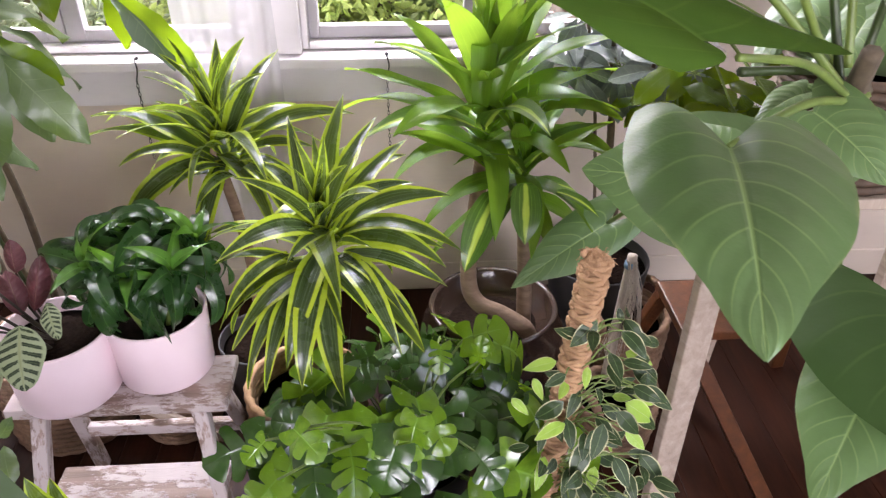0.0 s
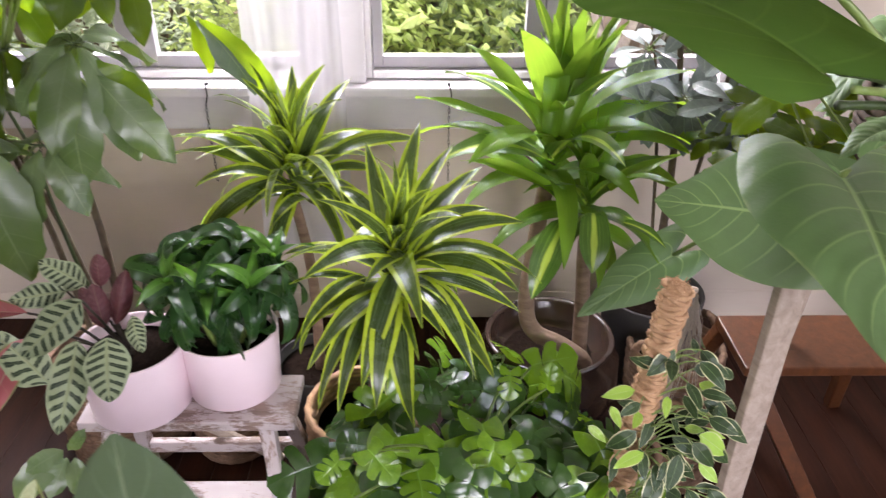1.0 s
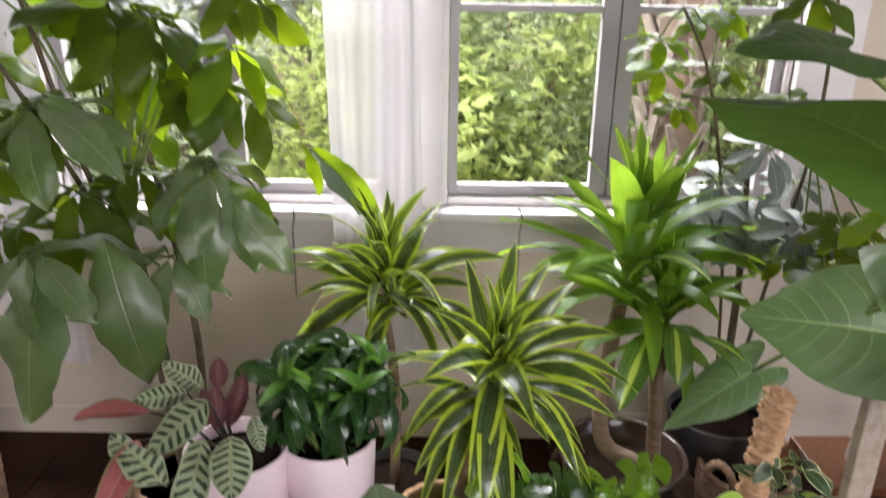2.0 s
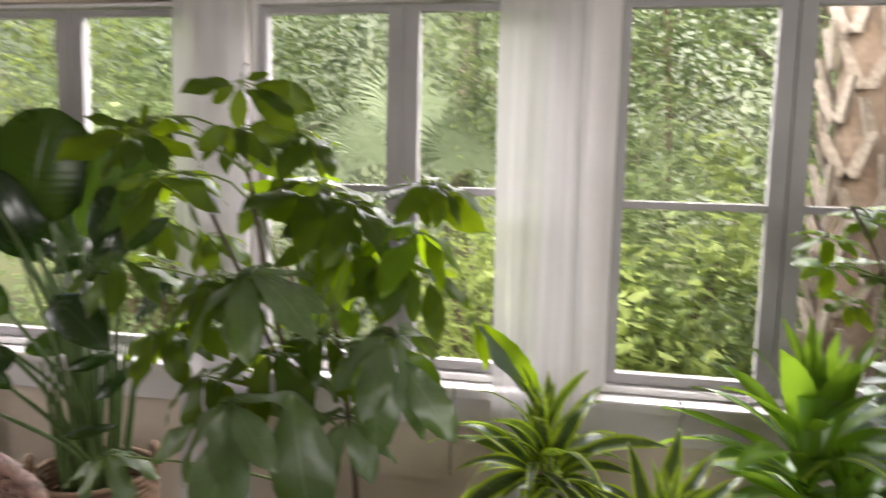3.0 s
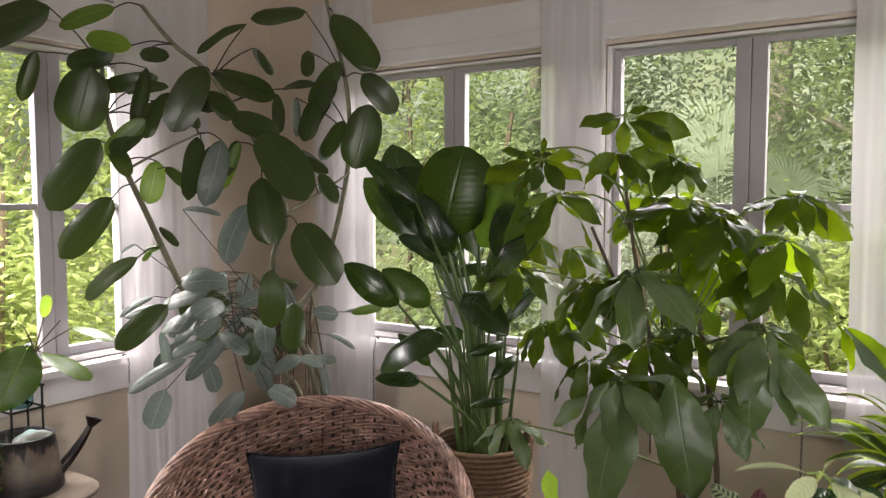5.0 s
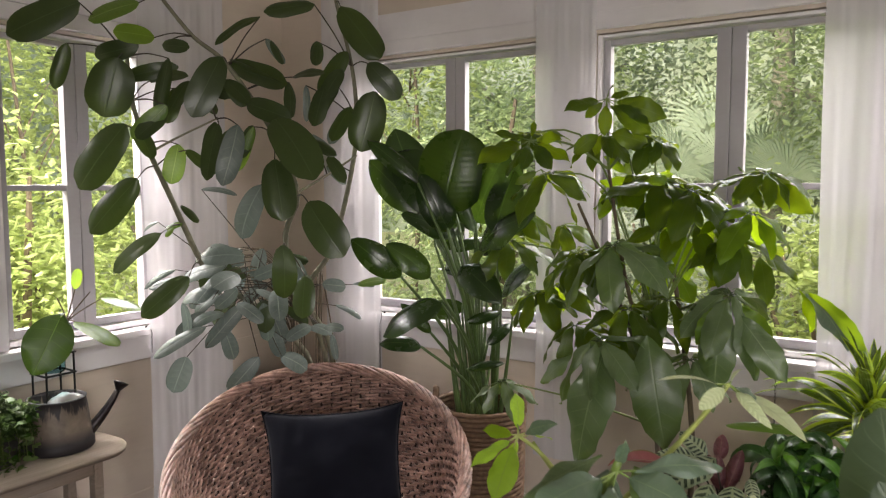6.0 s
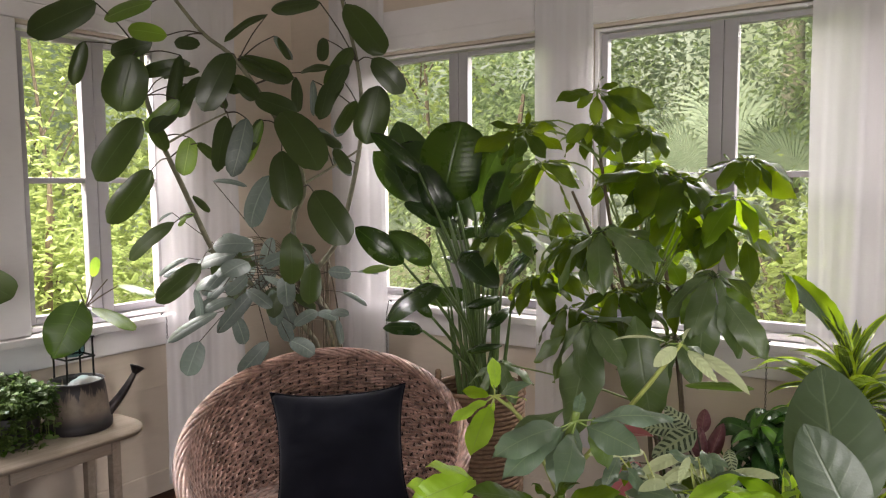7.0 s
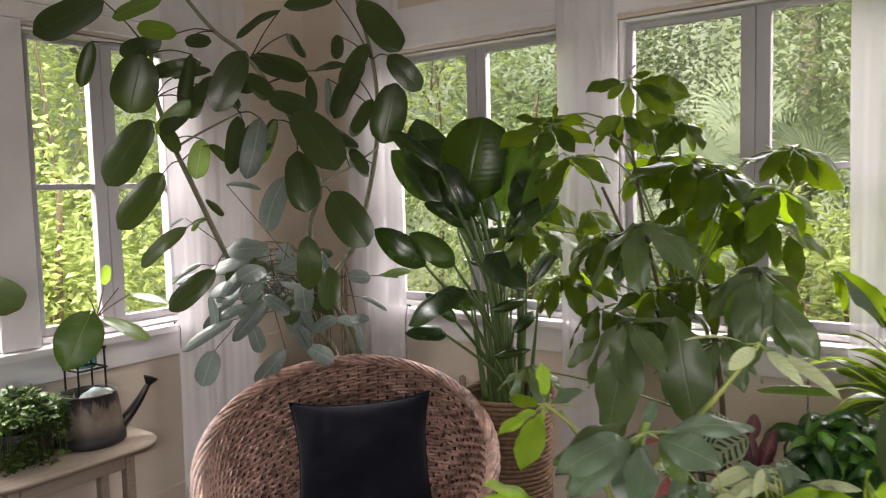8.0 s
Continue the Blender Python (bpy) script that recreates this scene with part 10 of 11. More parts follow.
stalk(young, [(-0.723, 0.079, 1.016), (-0.705, 0.092, 1.016)], 0.0016, 0.0012, STEM, "stalk")
leaf(young, UMB_GREY[0], (-0.723, 0.080, 1.023), (-0.707, 0.060, 1.062), (0.42, -0.55, 0.72), 0.76, "leaflet")
stalk(young, [(-0.723, 0.079, 1.016), (-0.723, 0.080, 1.023)], 0.0016, 0.0012, STEM, "stalk")
stalk(young, [(-0.770, 0.130, 0.900), (-0.746, 0.105, 0.988), (-0.723, 0.079, 1.016)], 0.0042, 0.0028, STEM, "branch")
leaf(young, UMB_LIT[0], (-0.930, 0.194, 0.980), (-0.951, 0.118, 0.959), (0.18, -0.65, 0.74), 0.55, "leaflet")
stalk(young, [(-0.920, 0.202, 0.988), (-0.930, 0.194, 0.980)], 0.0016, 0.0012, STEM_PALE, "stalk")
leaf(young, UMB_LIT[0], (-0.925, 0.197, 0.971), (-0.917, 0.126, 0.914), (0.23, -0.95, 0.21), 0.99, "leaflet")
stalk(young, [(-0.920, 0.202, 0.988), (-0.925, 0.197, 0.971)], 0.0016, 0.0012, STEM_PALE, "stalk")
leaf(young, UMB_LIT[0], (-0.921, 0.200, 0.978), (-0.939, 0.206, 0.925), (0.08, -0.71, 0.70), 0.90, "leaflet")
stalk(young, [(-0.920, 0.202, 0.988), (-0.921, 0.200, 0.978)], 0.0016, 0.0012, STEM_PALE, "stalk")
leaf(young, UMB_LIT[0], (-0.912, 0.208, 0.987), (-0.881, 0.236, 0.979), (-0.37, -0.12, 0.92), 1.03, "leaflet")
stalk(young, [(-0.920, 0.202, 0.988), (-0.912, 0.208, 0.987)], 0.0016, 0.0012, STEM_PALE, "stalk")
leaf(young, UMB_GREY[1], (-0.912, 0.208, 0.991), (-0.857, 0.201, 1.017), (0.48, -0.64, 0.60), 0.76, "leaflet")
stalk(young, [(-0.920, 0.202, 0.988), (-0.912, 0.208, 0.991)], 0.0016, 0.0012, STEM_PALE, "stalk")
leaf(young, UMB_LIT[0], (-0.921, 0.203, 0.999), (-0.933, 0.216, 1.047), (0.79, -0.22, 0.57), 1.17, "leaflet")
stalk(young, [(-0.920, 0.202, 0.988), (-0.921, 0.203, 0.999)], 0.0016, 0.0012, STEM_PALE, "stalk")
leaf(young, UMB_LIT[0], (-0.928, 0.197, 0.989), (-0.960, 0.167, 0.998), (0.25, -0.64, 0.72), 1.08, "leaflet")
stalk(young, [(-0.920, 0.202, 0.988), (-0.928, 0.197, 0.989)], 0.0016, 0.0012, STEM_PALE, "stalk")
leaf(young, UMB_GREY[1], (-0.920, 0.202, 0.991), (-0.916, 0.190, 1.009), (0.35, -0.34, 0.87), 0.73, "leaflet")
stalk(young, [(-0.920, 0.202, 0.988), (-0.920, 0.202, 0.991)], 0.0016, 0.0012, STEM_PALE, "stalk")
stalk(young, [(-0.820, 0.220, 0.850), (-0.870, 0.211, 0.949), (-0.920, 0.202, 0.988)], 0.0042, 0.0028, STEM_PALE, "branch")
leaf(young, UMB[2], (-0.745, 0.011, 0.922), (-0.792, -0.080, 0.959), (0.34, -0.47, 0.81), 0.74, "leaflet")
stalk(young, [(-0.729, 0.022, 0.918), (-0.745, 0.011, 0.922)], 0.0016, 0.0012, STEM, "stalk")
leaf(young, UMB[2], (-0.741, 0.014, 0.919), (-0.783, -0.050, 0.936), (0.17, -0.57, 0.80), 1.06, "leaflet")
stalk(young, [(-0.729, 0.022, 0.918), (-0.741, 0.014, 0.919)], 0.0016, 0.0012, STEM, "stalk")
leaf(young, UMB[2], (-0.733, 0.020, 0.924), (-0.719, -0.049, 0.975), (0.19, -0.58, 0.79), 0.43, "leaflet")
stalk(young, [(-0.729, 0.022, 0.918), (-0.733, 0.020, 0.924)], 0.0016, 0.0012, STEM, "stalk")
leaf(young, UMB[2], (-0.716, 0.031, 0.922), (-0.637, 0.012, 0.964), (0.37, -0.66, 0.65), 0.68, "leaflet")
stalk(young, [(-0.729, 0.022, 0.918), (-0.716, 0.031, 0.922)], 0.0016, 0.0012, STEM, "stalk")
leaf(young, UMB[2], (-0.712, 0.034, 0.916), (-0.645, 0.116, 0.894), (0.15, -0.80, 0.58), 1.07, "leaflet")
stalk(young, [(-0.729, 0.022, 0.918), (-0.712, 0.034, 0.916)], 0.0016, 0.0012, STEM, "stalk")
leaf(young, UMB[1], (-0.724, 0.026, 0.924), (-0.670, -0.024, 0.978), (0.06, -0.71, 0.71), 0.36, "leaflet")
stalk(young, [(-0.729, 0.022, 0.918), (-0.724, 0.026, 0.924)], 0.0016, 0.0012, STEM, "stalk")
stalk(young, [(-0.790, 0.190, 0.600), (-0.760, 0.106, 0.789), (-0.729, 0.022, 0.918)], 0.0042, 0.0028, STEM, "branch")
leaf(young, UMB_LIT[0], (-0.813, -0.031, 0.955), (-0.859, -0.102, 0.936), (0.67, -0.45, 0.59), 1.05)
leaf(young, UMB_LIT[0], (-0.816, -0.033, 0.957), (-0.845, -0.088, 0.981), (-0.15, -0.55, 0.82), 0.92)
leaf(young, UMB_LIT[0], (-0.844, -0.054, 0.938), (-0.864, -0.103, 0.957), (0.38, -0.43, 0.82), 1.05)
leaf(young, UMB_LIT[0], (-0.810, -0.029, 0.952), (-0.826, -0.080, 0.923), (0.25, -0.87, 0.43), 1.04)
nursery_pot((-0.52, 0.52, 0.0), 0.14, 0.30, "black plastic pot with broad-leaved fig")
fig = thing("broad_leaf_fig", (-0.52, 0.52, 0.28), "young fig with broad grey-green leaves", "plant")
stalk(fig, [(-0.52, 0.52, 0.26), (-0.52, 0.48, 0.5), (-0.51, 0.36, 0.74)], 0.011, 0.006, STEM_BROWN, "trunk", 8)
leaf(fig, BROAD, (-0.423, 0.238, 0.901), (-0.469, 0.313, 1.076), (-0.25, -0.72, 0.62), 1.05)
leaf(fig, BROAD, (-0.397, 0.101, 0.942), (-0.458, 0.119, 1.048), (-0.20, -0.75, 0.60), .95)
stalk(fig, [(-0.510, 0.360, 0.740), (-0.467, 0.299, 0.821), (-0.423, 0.238, 0.901)], 0.0050, 0.0040, STEM, "petiole")
stalk(fig, [(-0.510, 0.360, 0.700), (-0.454, 0.230, 0.821), (-0.397, 0.101, 0.942)], 0.0050, 0.0040, STEM, "petiole")
leaf(fig, UMB_PALE[0], (-0.667, 0.354, 0.895), (-0.712, 0.284, 0.876), (0.18, -0.64, 0.74), 0.87)
stalk(fig, [(-0.520, 0.440, 0.550), (-0.667, 0.354, 0.895)], 0.0016, 0.0012, STEM_PALE, "petiole")
leaf(fig, UMB_PALE[0], (-0.657, 0.360, 0.889), (-0.601, 0.363, 0.893), (0.04, -0.35, 0.94), 0.69)
stalk(fig, [(-0.520, 0.440, 0.550), (-0.657, 0.360, 0.889)], 0.0016, 0.0012, STEM_PALE, "petiole")
leaf(fig, UMB_PALE[0], (-0.672, 0.294, 0.870), (-0.696, 0.241, 0.870), (0.06, -0.73, 0.68), 1.23)
stalk(fig, [(-0.520, 0.440, 0.550), (-0.672, 0.294, 0.870)], 0.0016, 0.0012, STEM_PALE, "petiole")
leaf(fig, UMB_GREY[0], (-0.641, 0.370, 0.876), (-0.679, 0.311, 0.912), (0.27, -0.53, 0.81), 0.53)
stalk(fig, [(-0.520, 0.440, 0.550), (-0.641, 0.370, 0.876)], 0.0016, 0.0012, STEM_PALE, "petiole")
leaf(fig, UMB_GREY[1], (-0.630, 0.376, 0.864), (-0.557, 0.390, 0.860), (0.26, -0.63, 0.74), 0.61)
stalk(fig, [(-0.520, 0.440, 0.550), (-0.630, 0.376, 0.864)], 0.0016, 0.0012, STEM_PALE, "petiole")
leaf(fig, UMB_GREY[0], (-0.701, 0.272, 0.852), (-0.712, 0.233, 0.905), (0.25, -0.60, 0.76), 0.79)
stalk(fig, [(-0.520, 0.440, 0.550), (-0.701, 0.272, 0.852)], 0.0016, 0.0012, STEM_PALE, "petiole")
leaf(fig, UMB_GREY[1], (-0.733, 0.256, 0.912), (-0.739, 0.211, 0.871), (0.42, -0.63, 0.65), 0.79)
stalk(fig, [(-0.520, 0.440, 0.550), (-0.733, 0.256, 0.912)], 0.0016, 0.0012, STEM_PALE, "petiole")
leaf(fig, UMB_PALE[0], (-0.625, 0.429, 0.821), (-0.671, 0.366, 0.871), (0.18, -0.47, 0.86), 0.67)
stalk(fig, [(-0.520, 0.440, 0.550), (-0.625, 0.429, 0.821)], 0.0016, 0.0012, STEM_PALE, "petiole")
leaf(fig, UMB_GREY[0], (-0.770, 0.225, 0.858), (-0.720, 0.225, 0.888), (0.29, -0.54, 0.79), 0.72)
stalk(fig, [(-0.520, 0.440, 0.550), (-0.770, 0.225, 0.858)], 0.0016, 0.0012, STEM_PALE, "petiole")
leaf(fig, LEMON[1], (-0.533, 0.391, 0.806), (-0.654, 0.312, 0.855), (0.16, -0.59, 0.79), 1.33)
leaf(fig, LEMON[1], (-0.523, 0.459, 0.808), (-0.536, 0.457, 0.871), (0.14, -0.56, 0.82), 1.99)
leaf(fig, LEMON[1], (-0.512, 0.466, 0.796), (-0.520, 0.467, 0.858), (0.14, -0.75, 0.65), 2.02)
leaf(fig, UMB_PALE[0], (-0.640, 0.460, 0.871), (-0.640, 0.409, 0.852), (0.15, -0.55, 0.82), 0.87)
stalk(fig, [(-0.600, 0.440, 0.500), (-0.640, 0.460, 0.871)], 0.0016, 0.0012, STEM_PALE, "petiole")
leaf(fig, UMB[1], (-0.638, 0.372, 0.822), (-0.695, 0.286, 0.852), (-0.13, -0.36, 0.92), 0.73)
stalk(fig, [(-0.600, 0.440, 0.500), (-0.638, 0.372, 0.822)], 0.0016, 0.0012, STEM_PALE, "petiole")
leaf(fig, UMB_GREY[1], (-0.626, 0.315, 0.924), (-0.603, 0.280, 0.904), (-0.06, -0.29, 0.95), 0.76)
stalk(fig, [(-0.600, 0.440, 0.500), (-0.626, 0.315, 0.924)], 0.0016, 0.0012, STEM_PALE, "petiole")
leaf(fig, UMB[1], (-0.622, 0.445, 0.842), (-0.671, 0.360, 0.829), (-0.04, -0.44, 0.90), 1.00)
stalk(fig, [(-0.600, 0.440, 0.500), (-0.622, 0.445, 0.842)], 0.0016, 0.0012, STEM_PALE, "petiole")
leaf(fig, UMB_PALE[0], (-0.612, 0.410, 0.856), (-0.535, 0.416, 0.868), (0.11, -0.37, 0.92), 1.13)
stalk(fig, [(-0.600, 0.440, 0.500), (-0.612, 0.410, 0.856)], 0.0016, 0.0012, STEM_PALE, "petiole")
leaf(fig, UMB[1], (-0.735, 0.302, 0.888), (-0.725, 0.258, 0.864), (0.11, -0.63, 0.77), 0.63)
stalk(fig, [(-0.600, 0.440, 0.500), (-0.735, 0.302, 0.888)], 0.0016, 0.0012, STEM_PALE, "petiole")
leaf(fig, UMB_GREY[1], (-0.704, 0.296, 0.878), (-0.728, 0.232, 0.883), (0.32, -0.33, 0.89), 0.56)
stalk(fig, [(-0.600, 0.440, 0.500), (-0.704, 0.296, 0.878)], 0.0016, 0.0012, STEM_PALE, "petiole")
leaf(fig, UMB_PALE[0], (-0.649, 0.330, 0.904), (-0.649, 0.278, 0.880), (0.25, -0.57, 0.78), 0.72)
stalk(fig, [(-0.600, 0.440, 0.500), (-0.649, 0.330, 0.904)], 0.0016, 0.0012, STEM_PALE, "petiole")
leaf(fig, UMB_PALE[0], (-0.671, 0.421, 0.855), (-0.707, 0.343, 0.830), (0.03, -0.44, 0.90), 0.84)
stalk(fig, [(-0.600, 0.440, 0.500), (-0.671, 0.421, 0.855)], 0.0016, 0.0012, STEM_PALE, "petiole")
leaf(fig, UMB_GREY[1], (-0.631, 0.315, 0.913), (-0.583, 0.300, 0.912), (0.12, -0.45, 0.89), 1.00)
stalk(fig, [(-0.600, 0.440, 0.500), (-0.631, 0.315, 0.913)], 0.0016, 0.0012, STEM_PALE, "petiole")
leaf(fig, UMB_GREY[0], (-0.639, 0.403, 0.891), (-0.612, 0.369, 0.853), (0.25, -0.46, 0.85), 0.96)
stalk(fig, [(-0.600, 0.440, 0.500), (-0.639, 0.403, 0.891)], 0.0016, 0.0012, STEM_PALE, "petiole")
leaf(fig, UMB_GREY[1], (-0.728, 0.271, 0.851), (-0.648, 0.278, 0.852), (0.21, -0.41, 0.89), 1.27)
stalk(fig, [(-0.600, 0.440, 0.500), (-0.728, 0.271, 0.851)], 0.0016, 0.0012, STEM_PALE, "petiole")
leaf(fig, UMB_GREY[0], (-0.603, 0.369, 0.843), (-0.627, 0.303, 0.848), (-0.09, -0.44, 0.89), 0.73)
stalk(fig, [(-0.600, 0.440, 0.500), (-0.603, 0.369, 0.843)], 0.0016, 0.0012, STEM_PALE, "petiole")
leaf(fig, UMB_PALE[0], (-0.647, 0.335, 0.878), (-0.668, 0.271, 0.879), (0.33, -0.61, 0.72), 0.74)
stalk(fig, [(-0.600, 0.440, 0.500), (-0.647, 0.335, 0.878)], 0.0016, 0.0012, STEM_PALE, "petiole")
leaf(fig, UMB_PALE[0], (-0.699, 0.268, 0.921), (-0.751, 0.183, 0.932), (0.16, -0.65, 0.75), 0.93)
stalk(fig, [(-0.600, 0.440, 0.500), (-0.699, 0.268, 0.921)], 0.0016, 0.0012, STEM_PALE, "petiole")
leaf(fig, UMB_PALE[0], (-0.741, 0.362, 0.844), (-0.687, 0.352, 0.849), (0.02, -0.41, 0.91), 0.89)
stalk(fig, [(-0.600, 0.440, 0.500), (-0.741, 0.362, 0.844)], 0.0016, 0.0012, STEM_PALE, "petiole")
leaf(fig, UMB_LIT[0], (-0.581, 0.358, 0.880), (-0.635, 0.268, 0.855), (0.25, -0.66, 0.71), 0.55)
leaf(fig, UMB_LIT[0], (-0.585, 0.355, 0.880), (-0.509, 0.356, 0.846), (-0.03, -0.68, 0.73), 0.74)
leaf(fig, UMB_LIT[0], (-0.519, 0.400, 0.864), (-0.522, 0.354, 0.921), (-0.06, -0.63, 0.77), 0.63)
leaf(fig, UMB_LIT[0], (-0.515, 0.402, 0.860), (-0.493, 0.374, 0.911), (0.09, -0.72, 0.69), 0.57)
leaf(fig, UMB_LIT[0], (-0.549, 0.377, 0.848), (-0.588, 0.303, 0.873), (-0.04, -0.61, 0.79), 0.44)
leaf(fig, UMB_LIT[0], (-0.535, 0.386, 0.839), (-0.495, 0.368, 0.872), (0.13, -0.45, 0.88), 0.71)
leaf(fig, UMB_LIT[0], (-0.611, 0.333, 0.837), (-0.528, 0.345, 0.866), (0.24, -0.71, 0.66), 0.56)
leaf(fig, RUB_LIT, (-0.655, 0.321, 1.018), (-0.550, 0.295, 1.034), (0.56, -0.50, 0.66), 0.35)


# ---- garden outside the windows ----
ground = structure("ground", box((-400, -400, -0.75), (400, 400, -0.55), 0), LITTER, "garden ground covered with grass and leaf litter", "ground")
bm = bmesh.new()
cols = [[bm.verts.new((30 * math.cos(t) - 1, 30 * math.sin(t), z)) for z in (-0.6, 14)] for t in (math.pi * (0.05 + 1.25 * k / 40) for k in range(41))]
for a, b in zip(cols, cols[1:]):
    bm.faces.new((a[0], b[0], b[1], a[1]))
structure("backdrop", bm, HAZE, "far edge of green woods with painted haze", "backdrop")


def shrub(name, at, r, h, mat, seed, n, size, label, category="shrub"):
    root = thing(name, at, label, category, "garden shrubs")
    rg = random.Random(seed)
    bm = bmesh.new()
    for k in range(7):
        a = rg.uniform(0, 6.283)
        e = Vector(at) + Vector((r * 0.6 * math.cos(a), r * 0.6 * math.sin(a), h * rg.uniform(0.6, 0.95)))
        add_tube(bm, smooth_path([Vector(at), Vector(at).lerp(e, 0.5) + Vector((0, 0, 0.08 * h)), e], 3), 0.02 * h, 0.005 * h, 5)
    part("limbs", bm, STEM_BROWN, root)
    me = foliage_mesh("foliage", n, size, mat, seed, (r, r, h * 0.52), 0.35)
    fo = part("foliage", me, None, root, "", False, Matrix.Translation(Vector(at) + Vector((0, 0, h * 0.55))))
    tagged(fo, kind="stuff")
    return root


G = -0.55
low = [shrub("shrub", (x, y, G), r, h, LM_BUSH[k], s, int(n * 1.25), z * 0.86, lab) for x, y, r, h, k, s, n, z, lab in (
    (-4.9, 0.2, 0.75, 2.0, 0, 1, 5200, 0.07, "yellow-green leafy shrub outside the west window"),
    (-4.9, 1.5, 0.75, 2.1, 0, 2, 5200, 0.07, "yellow-green leafy shrub outside the west window"),
    (-5.0, 2.9, 0.8, 2.6, 0, 3, 5200, 0.07, "bright green leafy shrub at the corner"),
    (-3.6, 4.6, 0.9, 2.9, 3, 4, 5600, 0.08, "bright yellow-green shrub in the garden"),
    (-2.0, 4.4, 0.9, 1.8, 4, 5, 5200, 0.075, "low grey-green shrub below the windows, paled by painted haze"),
    (-0.9, 4.0, 0.8, 1.7, 0, 6, 5200, 0.07, "low yellow-green shrub below the windows"),
    (-0.1, 4.5, 0.9, 2.2, 1, 7, 5200, 0.075, "green leafy shrub in the garden"),
    (1.4, 4.6, 1.0, 2.6, 1, 8, 5200, 0.08, "green leafy shrub in the garden"))]


def tree(at, h, r, mat, seed, n, size, label, girth=0.03, bark=STEM_GREY):
    """A tapered trunk that forks into limbs, with a gappy crown of leaves."""
    root = thing("tree", at, label, "tree", "garden trees")
    rg = random.Random(seed)
    a0 = Vector(at)
    top = a0 + Vector((rg.uniform(-0.3, 0.3), rg.uniform(-0.3, 0.3), h * 0.8))
    part("trunk", tube([a0, a0.lerp(top, 0.5) + Vector((0.1, 0, 0)), top], girth * h, girth * h / 3, 9), bark, root, "", True)
    for k in range(6):
        a = k * 1.05 + rg.uniform(-0.3, 0.3)
        b = a0.lerp(top, rg.uniform(0.3, 0.9))
        e = b + Vector((r * 0.8 * math.cos(a), r * 0.8 * math.sin(a), h * 0.18))
        part("limb", tube([b, b.lerp(e, 0.5) + Vector((0, 0, 0.1)), e], 0.3 * girth * h, 0.1 * girth * h, 6, 3), bark, root, "", True)
    me = foliage_mesh("crown", n, size, mat, seed, (r, r, h * 0.46), 0.45)
    tagged(part("crown", me, None, root, "", False, Matrix.Translation(a0 + Vector((0, 0, h * 0.58)))), kind="stuff")
    return root


for x, y, h, r, k, s, n, z in ((-8.6, 0.2, 4.2, 1.6, 0, 21, 9240, 0.08), (-8.0, 3.6, 4.6, 1.7, 0, 22, 9240, 0.08), (-4.6, 7.0, 5.5, 1.9, 1, 23, 10120, 0.08), (-2.0, 7.6, 6.0, 1.9, 2, 24, 10120, 0.08),
                               (-0.5, 6.2, 5.0, 1.5, 1, 25, 10560, 0.07), (1.2, 7.0, 5.5, 1.8, 2, 26, 10120, 0.08), (3.4, 6.6, 5.5, 1.8, 1, 27, 9240, 0.08), (-9.5, -2.6, 4.6, 1.8, 0, 28, 7920, 0.09), (-8.0, 6.5, 6.5, 2.2, 2, 29, 9240, 0.09)):
    tree((x, y, G), h, r, LM_BUSH[k], s, int(1.15 * n), z * 1.0, "leafy green garden tree beyond the windows")


# airy young trees with larger leaves in front of the thicket
for x, y, h, r, k, s, n, z in (
        (-4.4, 4.7, 4.8, 0.85, 0, 61, 1900, 0.08), (-0.05, 5.4, 4.6, 0.9, 3, 63, 1500, 0.08), (1.0, 5.4, 4.6, 0.8, 3, 64, 1300, 0.08),
        (-5.4, 1.9, 3.9, 0.8, 0, 65, 1900, 0.08), (-5.3, 0.5, 3.7, 0.8, 0, 66, 1800, 0.08), (-0.5, 4.0, 2.0, 0.7, 0, 67, 1500, 0.09), (0.35, 4.0, 2.0, 0.6, 0, 68, 1300, 0.09)):
    tree((x, y, G), h, r, LM_BUSH[k], s, n, z, "airy young tree with light green leaves", 0.006, STEM_BROWN)


def fan_palm(at, h, seed, label):
    """A short palm: stalks that end in pleated fans of narrow segments."""
    root = thing("fan_palm", at, label, "palm", "garden palms")
    rg = random.Random(seed)
    a0 = Vector(at)
    part("trunk", tube([a0, a0 + Vector((0, 0, h * 0.45))], 0.09, 0.07, 9), PALM_BARK, root, "", True)
    for k in range(9):
        az = k * 2.4 + rg.uniform(-0.2, 0.2)
        el = radians(rg.uniform(25, 80))
        d = Vector((math.cos(az) * math.cos(el), math.sin(az) * math.cos(el), math.sin(el)))
        b = a0 + Vector((0, 0, h * 0.45))
        e = b + d * h * rg.uniform(0.32, 0.48)
        part("stalk", tube([b, b.lerp(e, 0.5) + Vector((0, 0, 0.04)), e], 0.012, 0.008, 5, 3), PALM_LEAF, root)
        s = d.cross(Vector((0, 0, 1)))
        s = s.normalized() if s.length > 0.1 else Vector((1, 0, 0))
        bm = bmesh.new()
        for q in range(33):
            t = radians(-100 + 200 * q / 32)
            g = d * math.cos(t) + s * math.sin(t)
            side = d * -math.sin(t) + s * math.cos(t)
            ln = h * 0.27 * (0.75 + 0.25 * math.cos(t)) * rg.uniform(0.9, 1.08)
            tip = e + g * ln + Vector((0, 0, -0.16 * ln))
            m1 = e + g * ln * 0.55
            w = 0.0055 * h
            vs = [bm.verts.new(p) for p in (e, m1 - side * w, tip, m1 + side * w)]
            bm.faces.new(vs)
        part("fan", bm, PALM_LEAF, root)
    return root


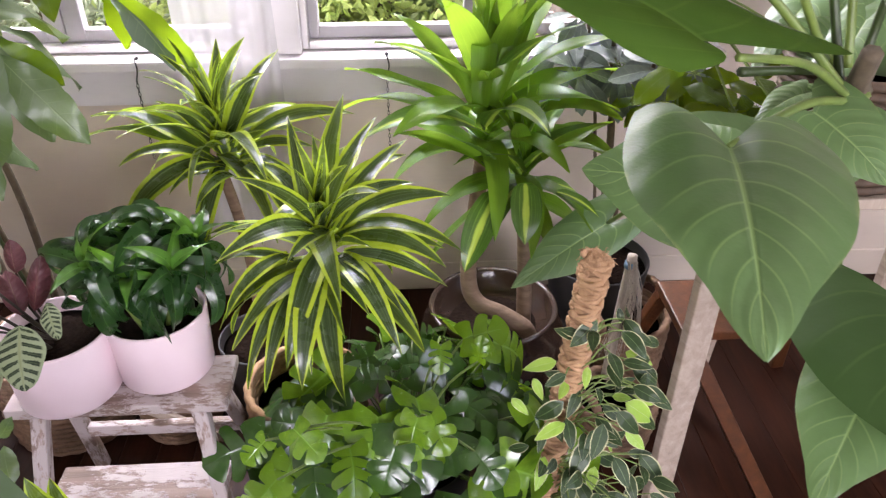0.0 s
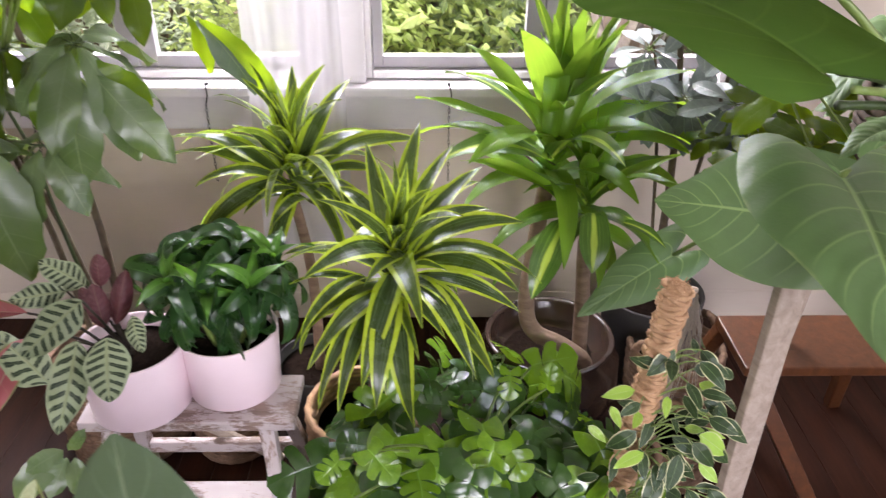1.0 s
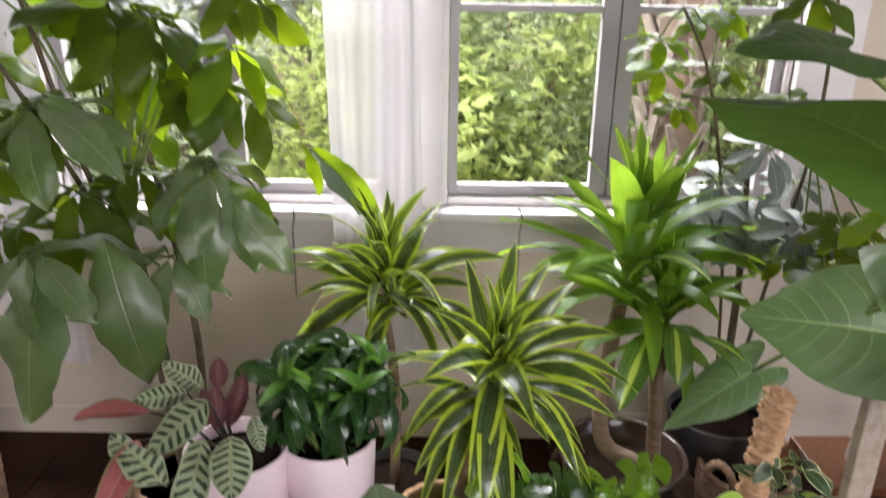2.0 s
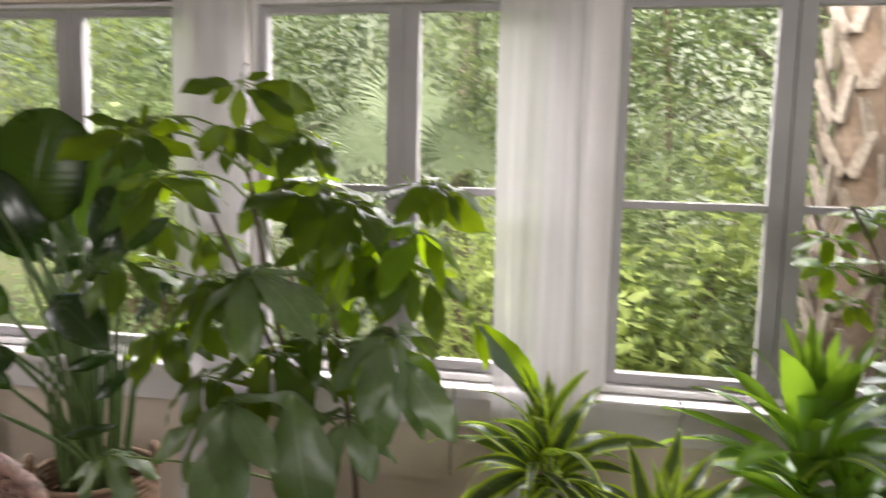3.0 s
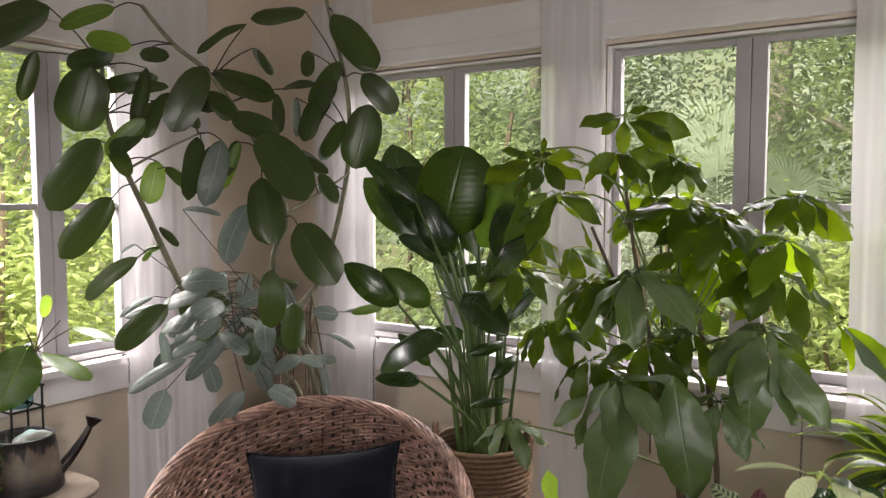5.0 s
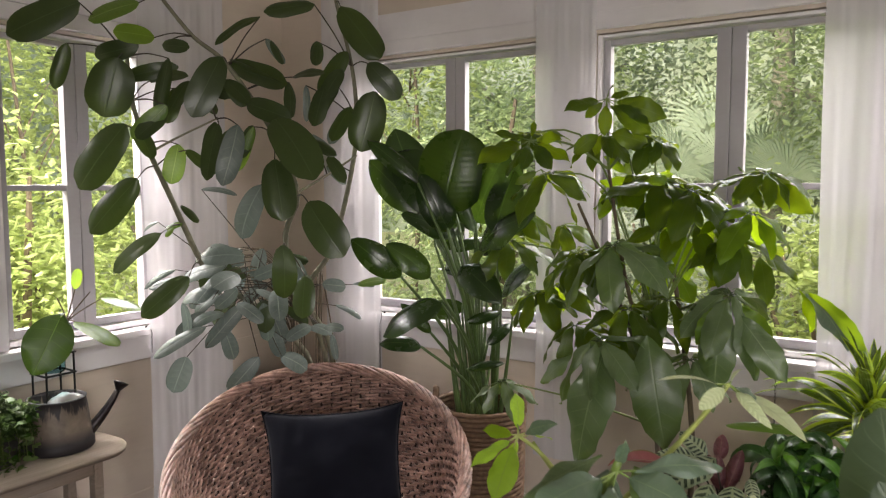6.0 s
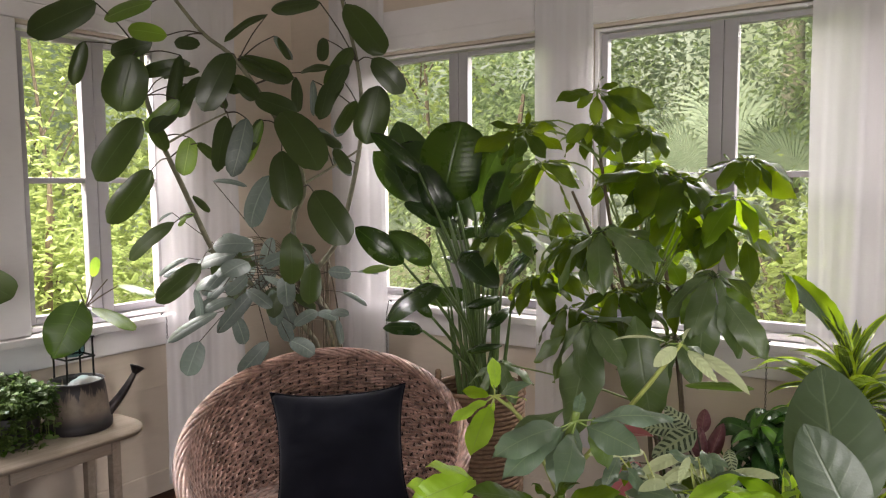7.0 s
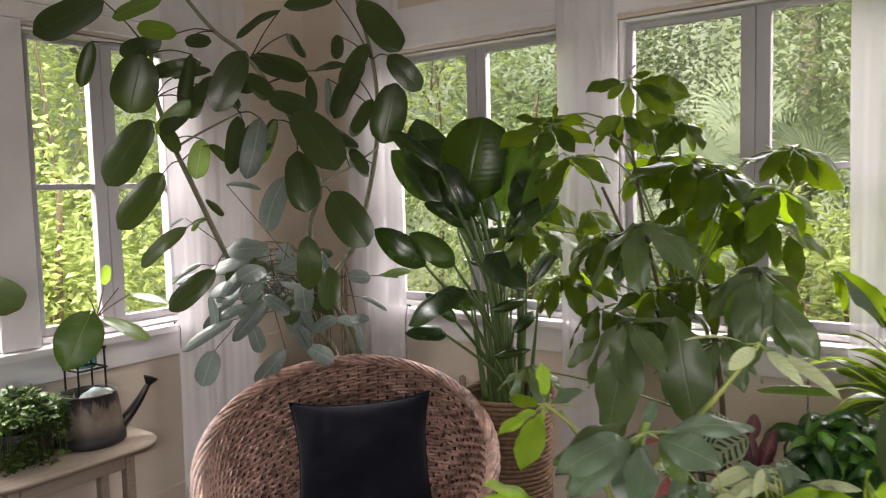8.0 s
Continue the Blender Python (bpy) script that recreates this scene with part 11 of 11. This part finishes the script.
fan_palm((-2.05, 6.2, G), 2.65, 41, "fan palm with pale green pleated fronds")
fan_palm((-0.95, 6.0, G), 2.4, 42, "fan palm with pale green pleated fronds")
fan_palm((-4.9, 6.4, G), 3.0, 43, "fan palm half hidden by shrubs")


def palm_trunk(at, h, r):
    """A stout palm trunk clad in crossing cut-off leaf bases."""
    root = thing("cabbage_palm", at, "stout palm trunk clad in criss-cross leaf bases", "palm")
    a0 = Vector(at)
    part("trunk", tube([a0, a0 + Vector((0.03, 0, h / 2)), a0 + Vector((0, 0, h))], r, r * 0.95, 16), PALM_CORE, root, "", True)
    bm = bmesh.new()
    prof = ((0.085, 0.0, 0.02), (0.065, 0.10, 0.034), (0.05, 0.20, 0.044), (0.042, 0.25, 0.05))
    for side in (-1, 1):
        last = None
        for w, z, d in prof:
            cur = [bm.verts.new((side * 0.02 + side * 0.42 * z - w * 0.5, d, z)), bm.verts.new((side * 0.02 + side * 0.42 * z + w * 0.5, d, z)), bm.verts.new((side * 0.02 + side * 0.42 * z + w * 0.4, d - 0.03, z)), bm.verts.new((side * 0.02 + side * 0.42 * z - w * 0.4, d - 0.03, z))]
            if last:
                for j in range(4):
                    bm.faces.new((last[j], last[(j + 1) % 4], cur[(j + 1) % 4], cur[j]))
            last = cur
        bm.faces.new(last)
    bmesh.ops.recalc_face_normals(bm, faces=bm.faces)
    mesh = finish(bm, "leaf_base", PALM_BARK)
    for k in range(92):
        az = k * 2.399
        z = h * k / 92
        m = Matrix.Translation(a0 + Vector((0, 0, z))) @ Matrix.Rotation(az, 4, "Z") @ Matrix.Translation((0, r - 0.015, 0)) @ Matrix.Scale(0.76, 4)
        part("leaf_base", mesh, None, root, "", False, m)
    return root


palm_trunk((0.62, 3.3, G), 4.2, 0.125)

# ---- floorboards, nearest stretch by the stand ----
BOARD = finish(box((-0.0445, -1.2, -0.011), (0.0445, 1.2, 0.0), 0.002), "floorboard", FLOOR)
for i in range(60):
    x = WX + 0.05 + 0.09 * i
    part("floorboard", BOARD, None, floor, "", False, Matrix.Translation((x, 0.755, 0)))
    part("floorboard", BOARD, None, floor, "", False, Matrix.Translation((x, -1.082, 0)) @ Matrix.Diagonal((1, 0.522, 1, 1)))
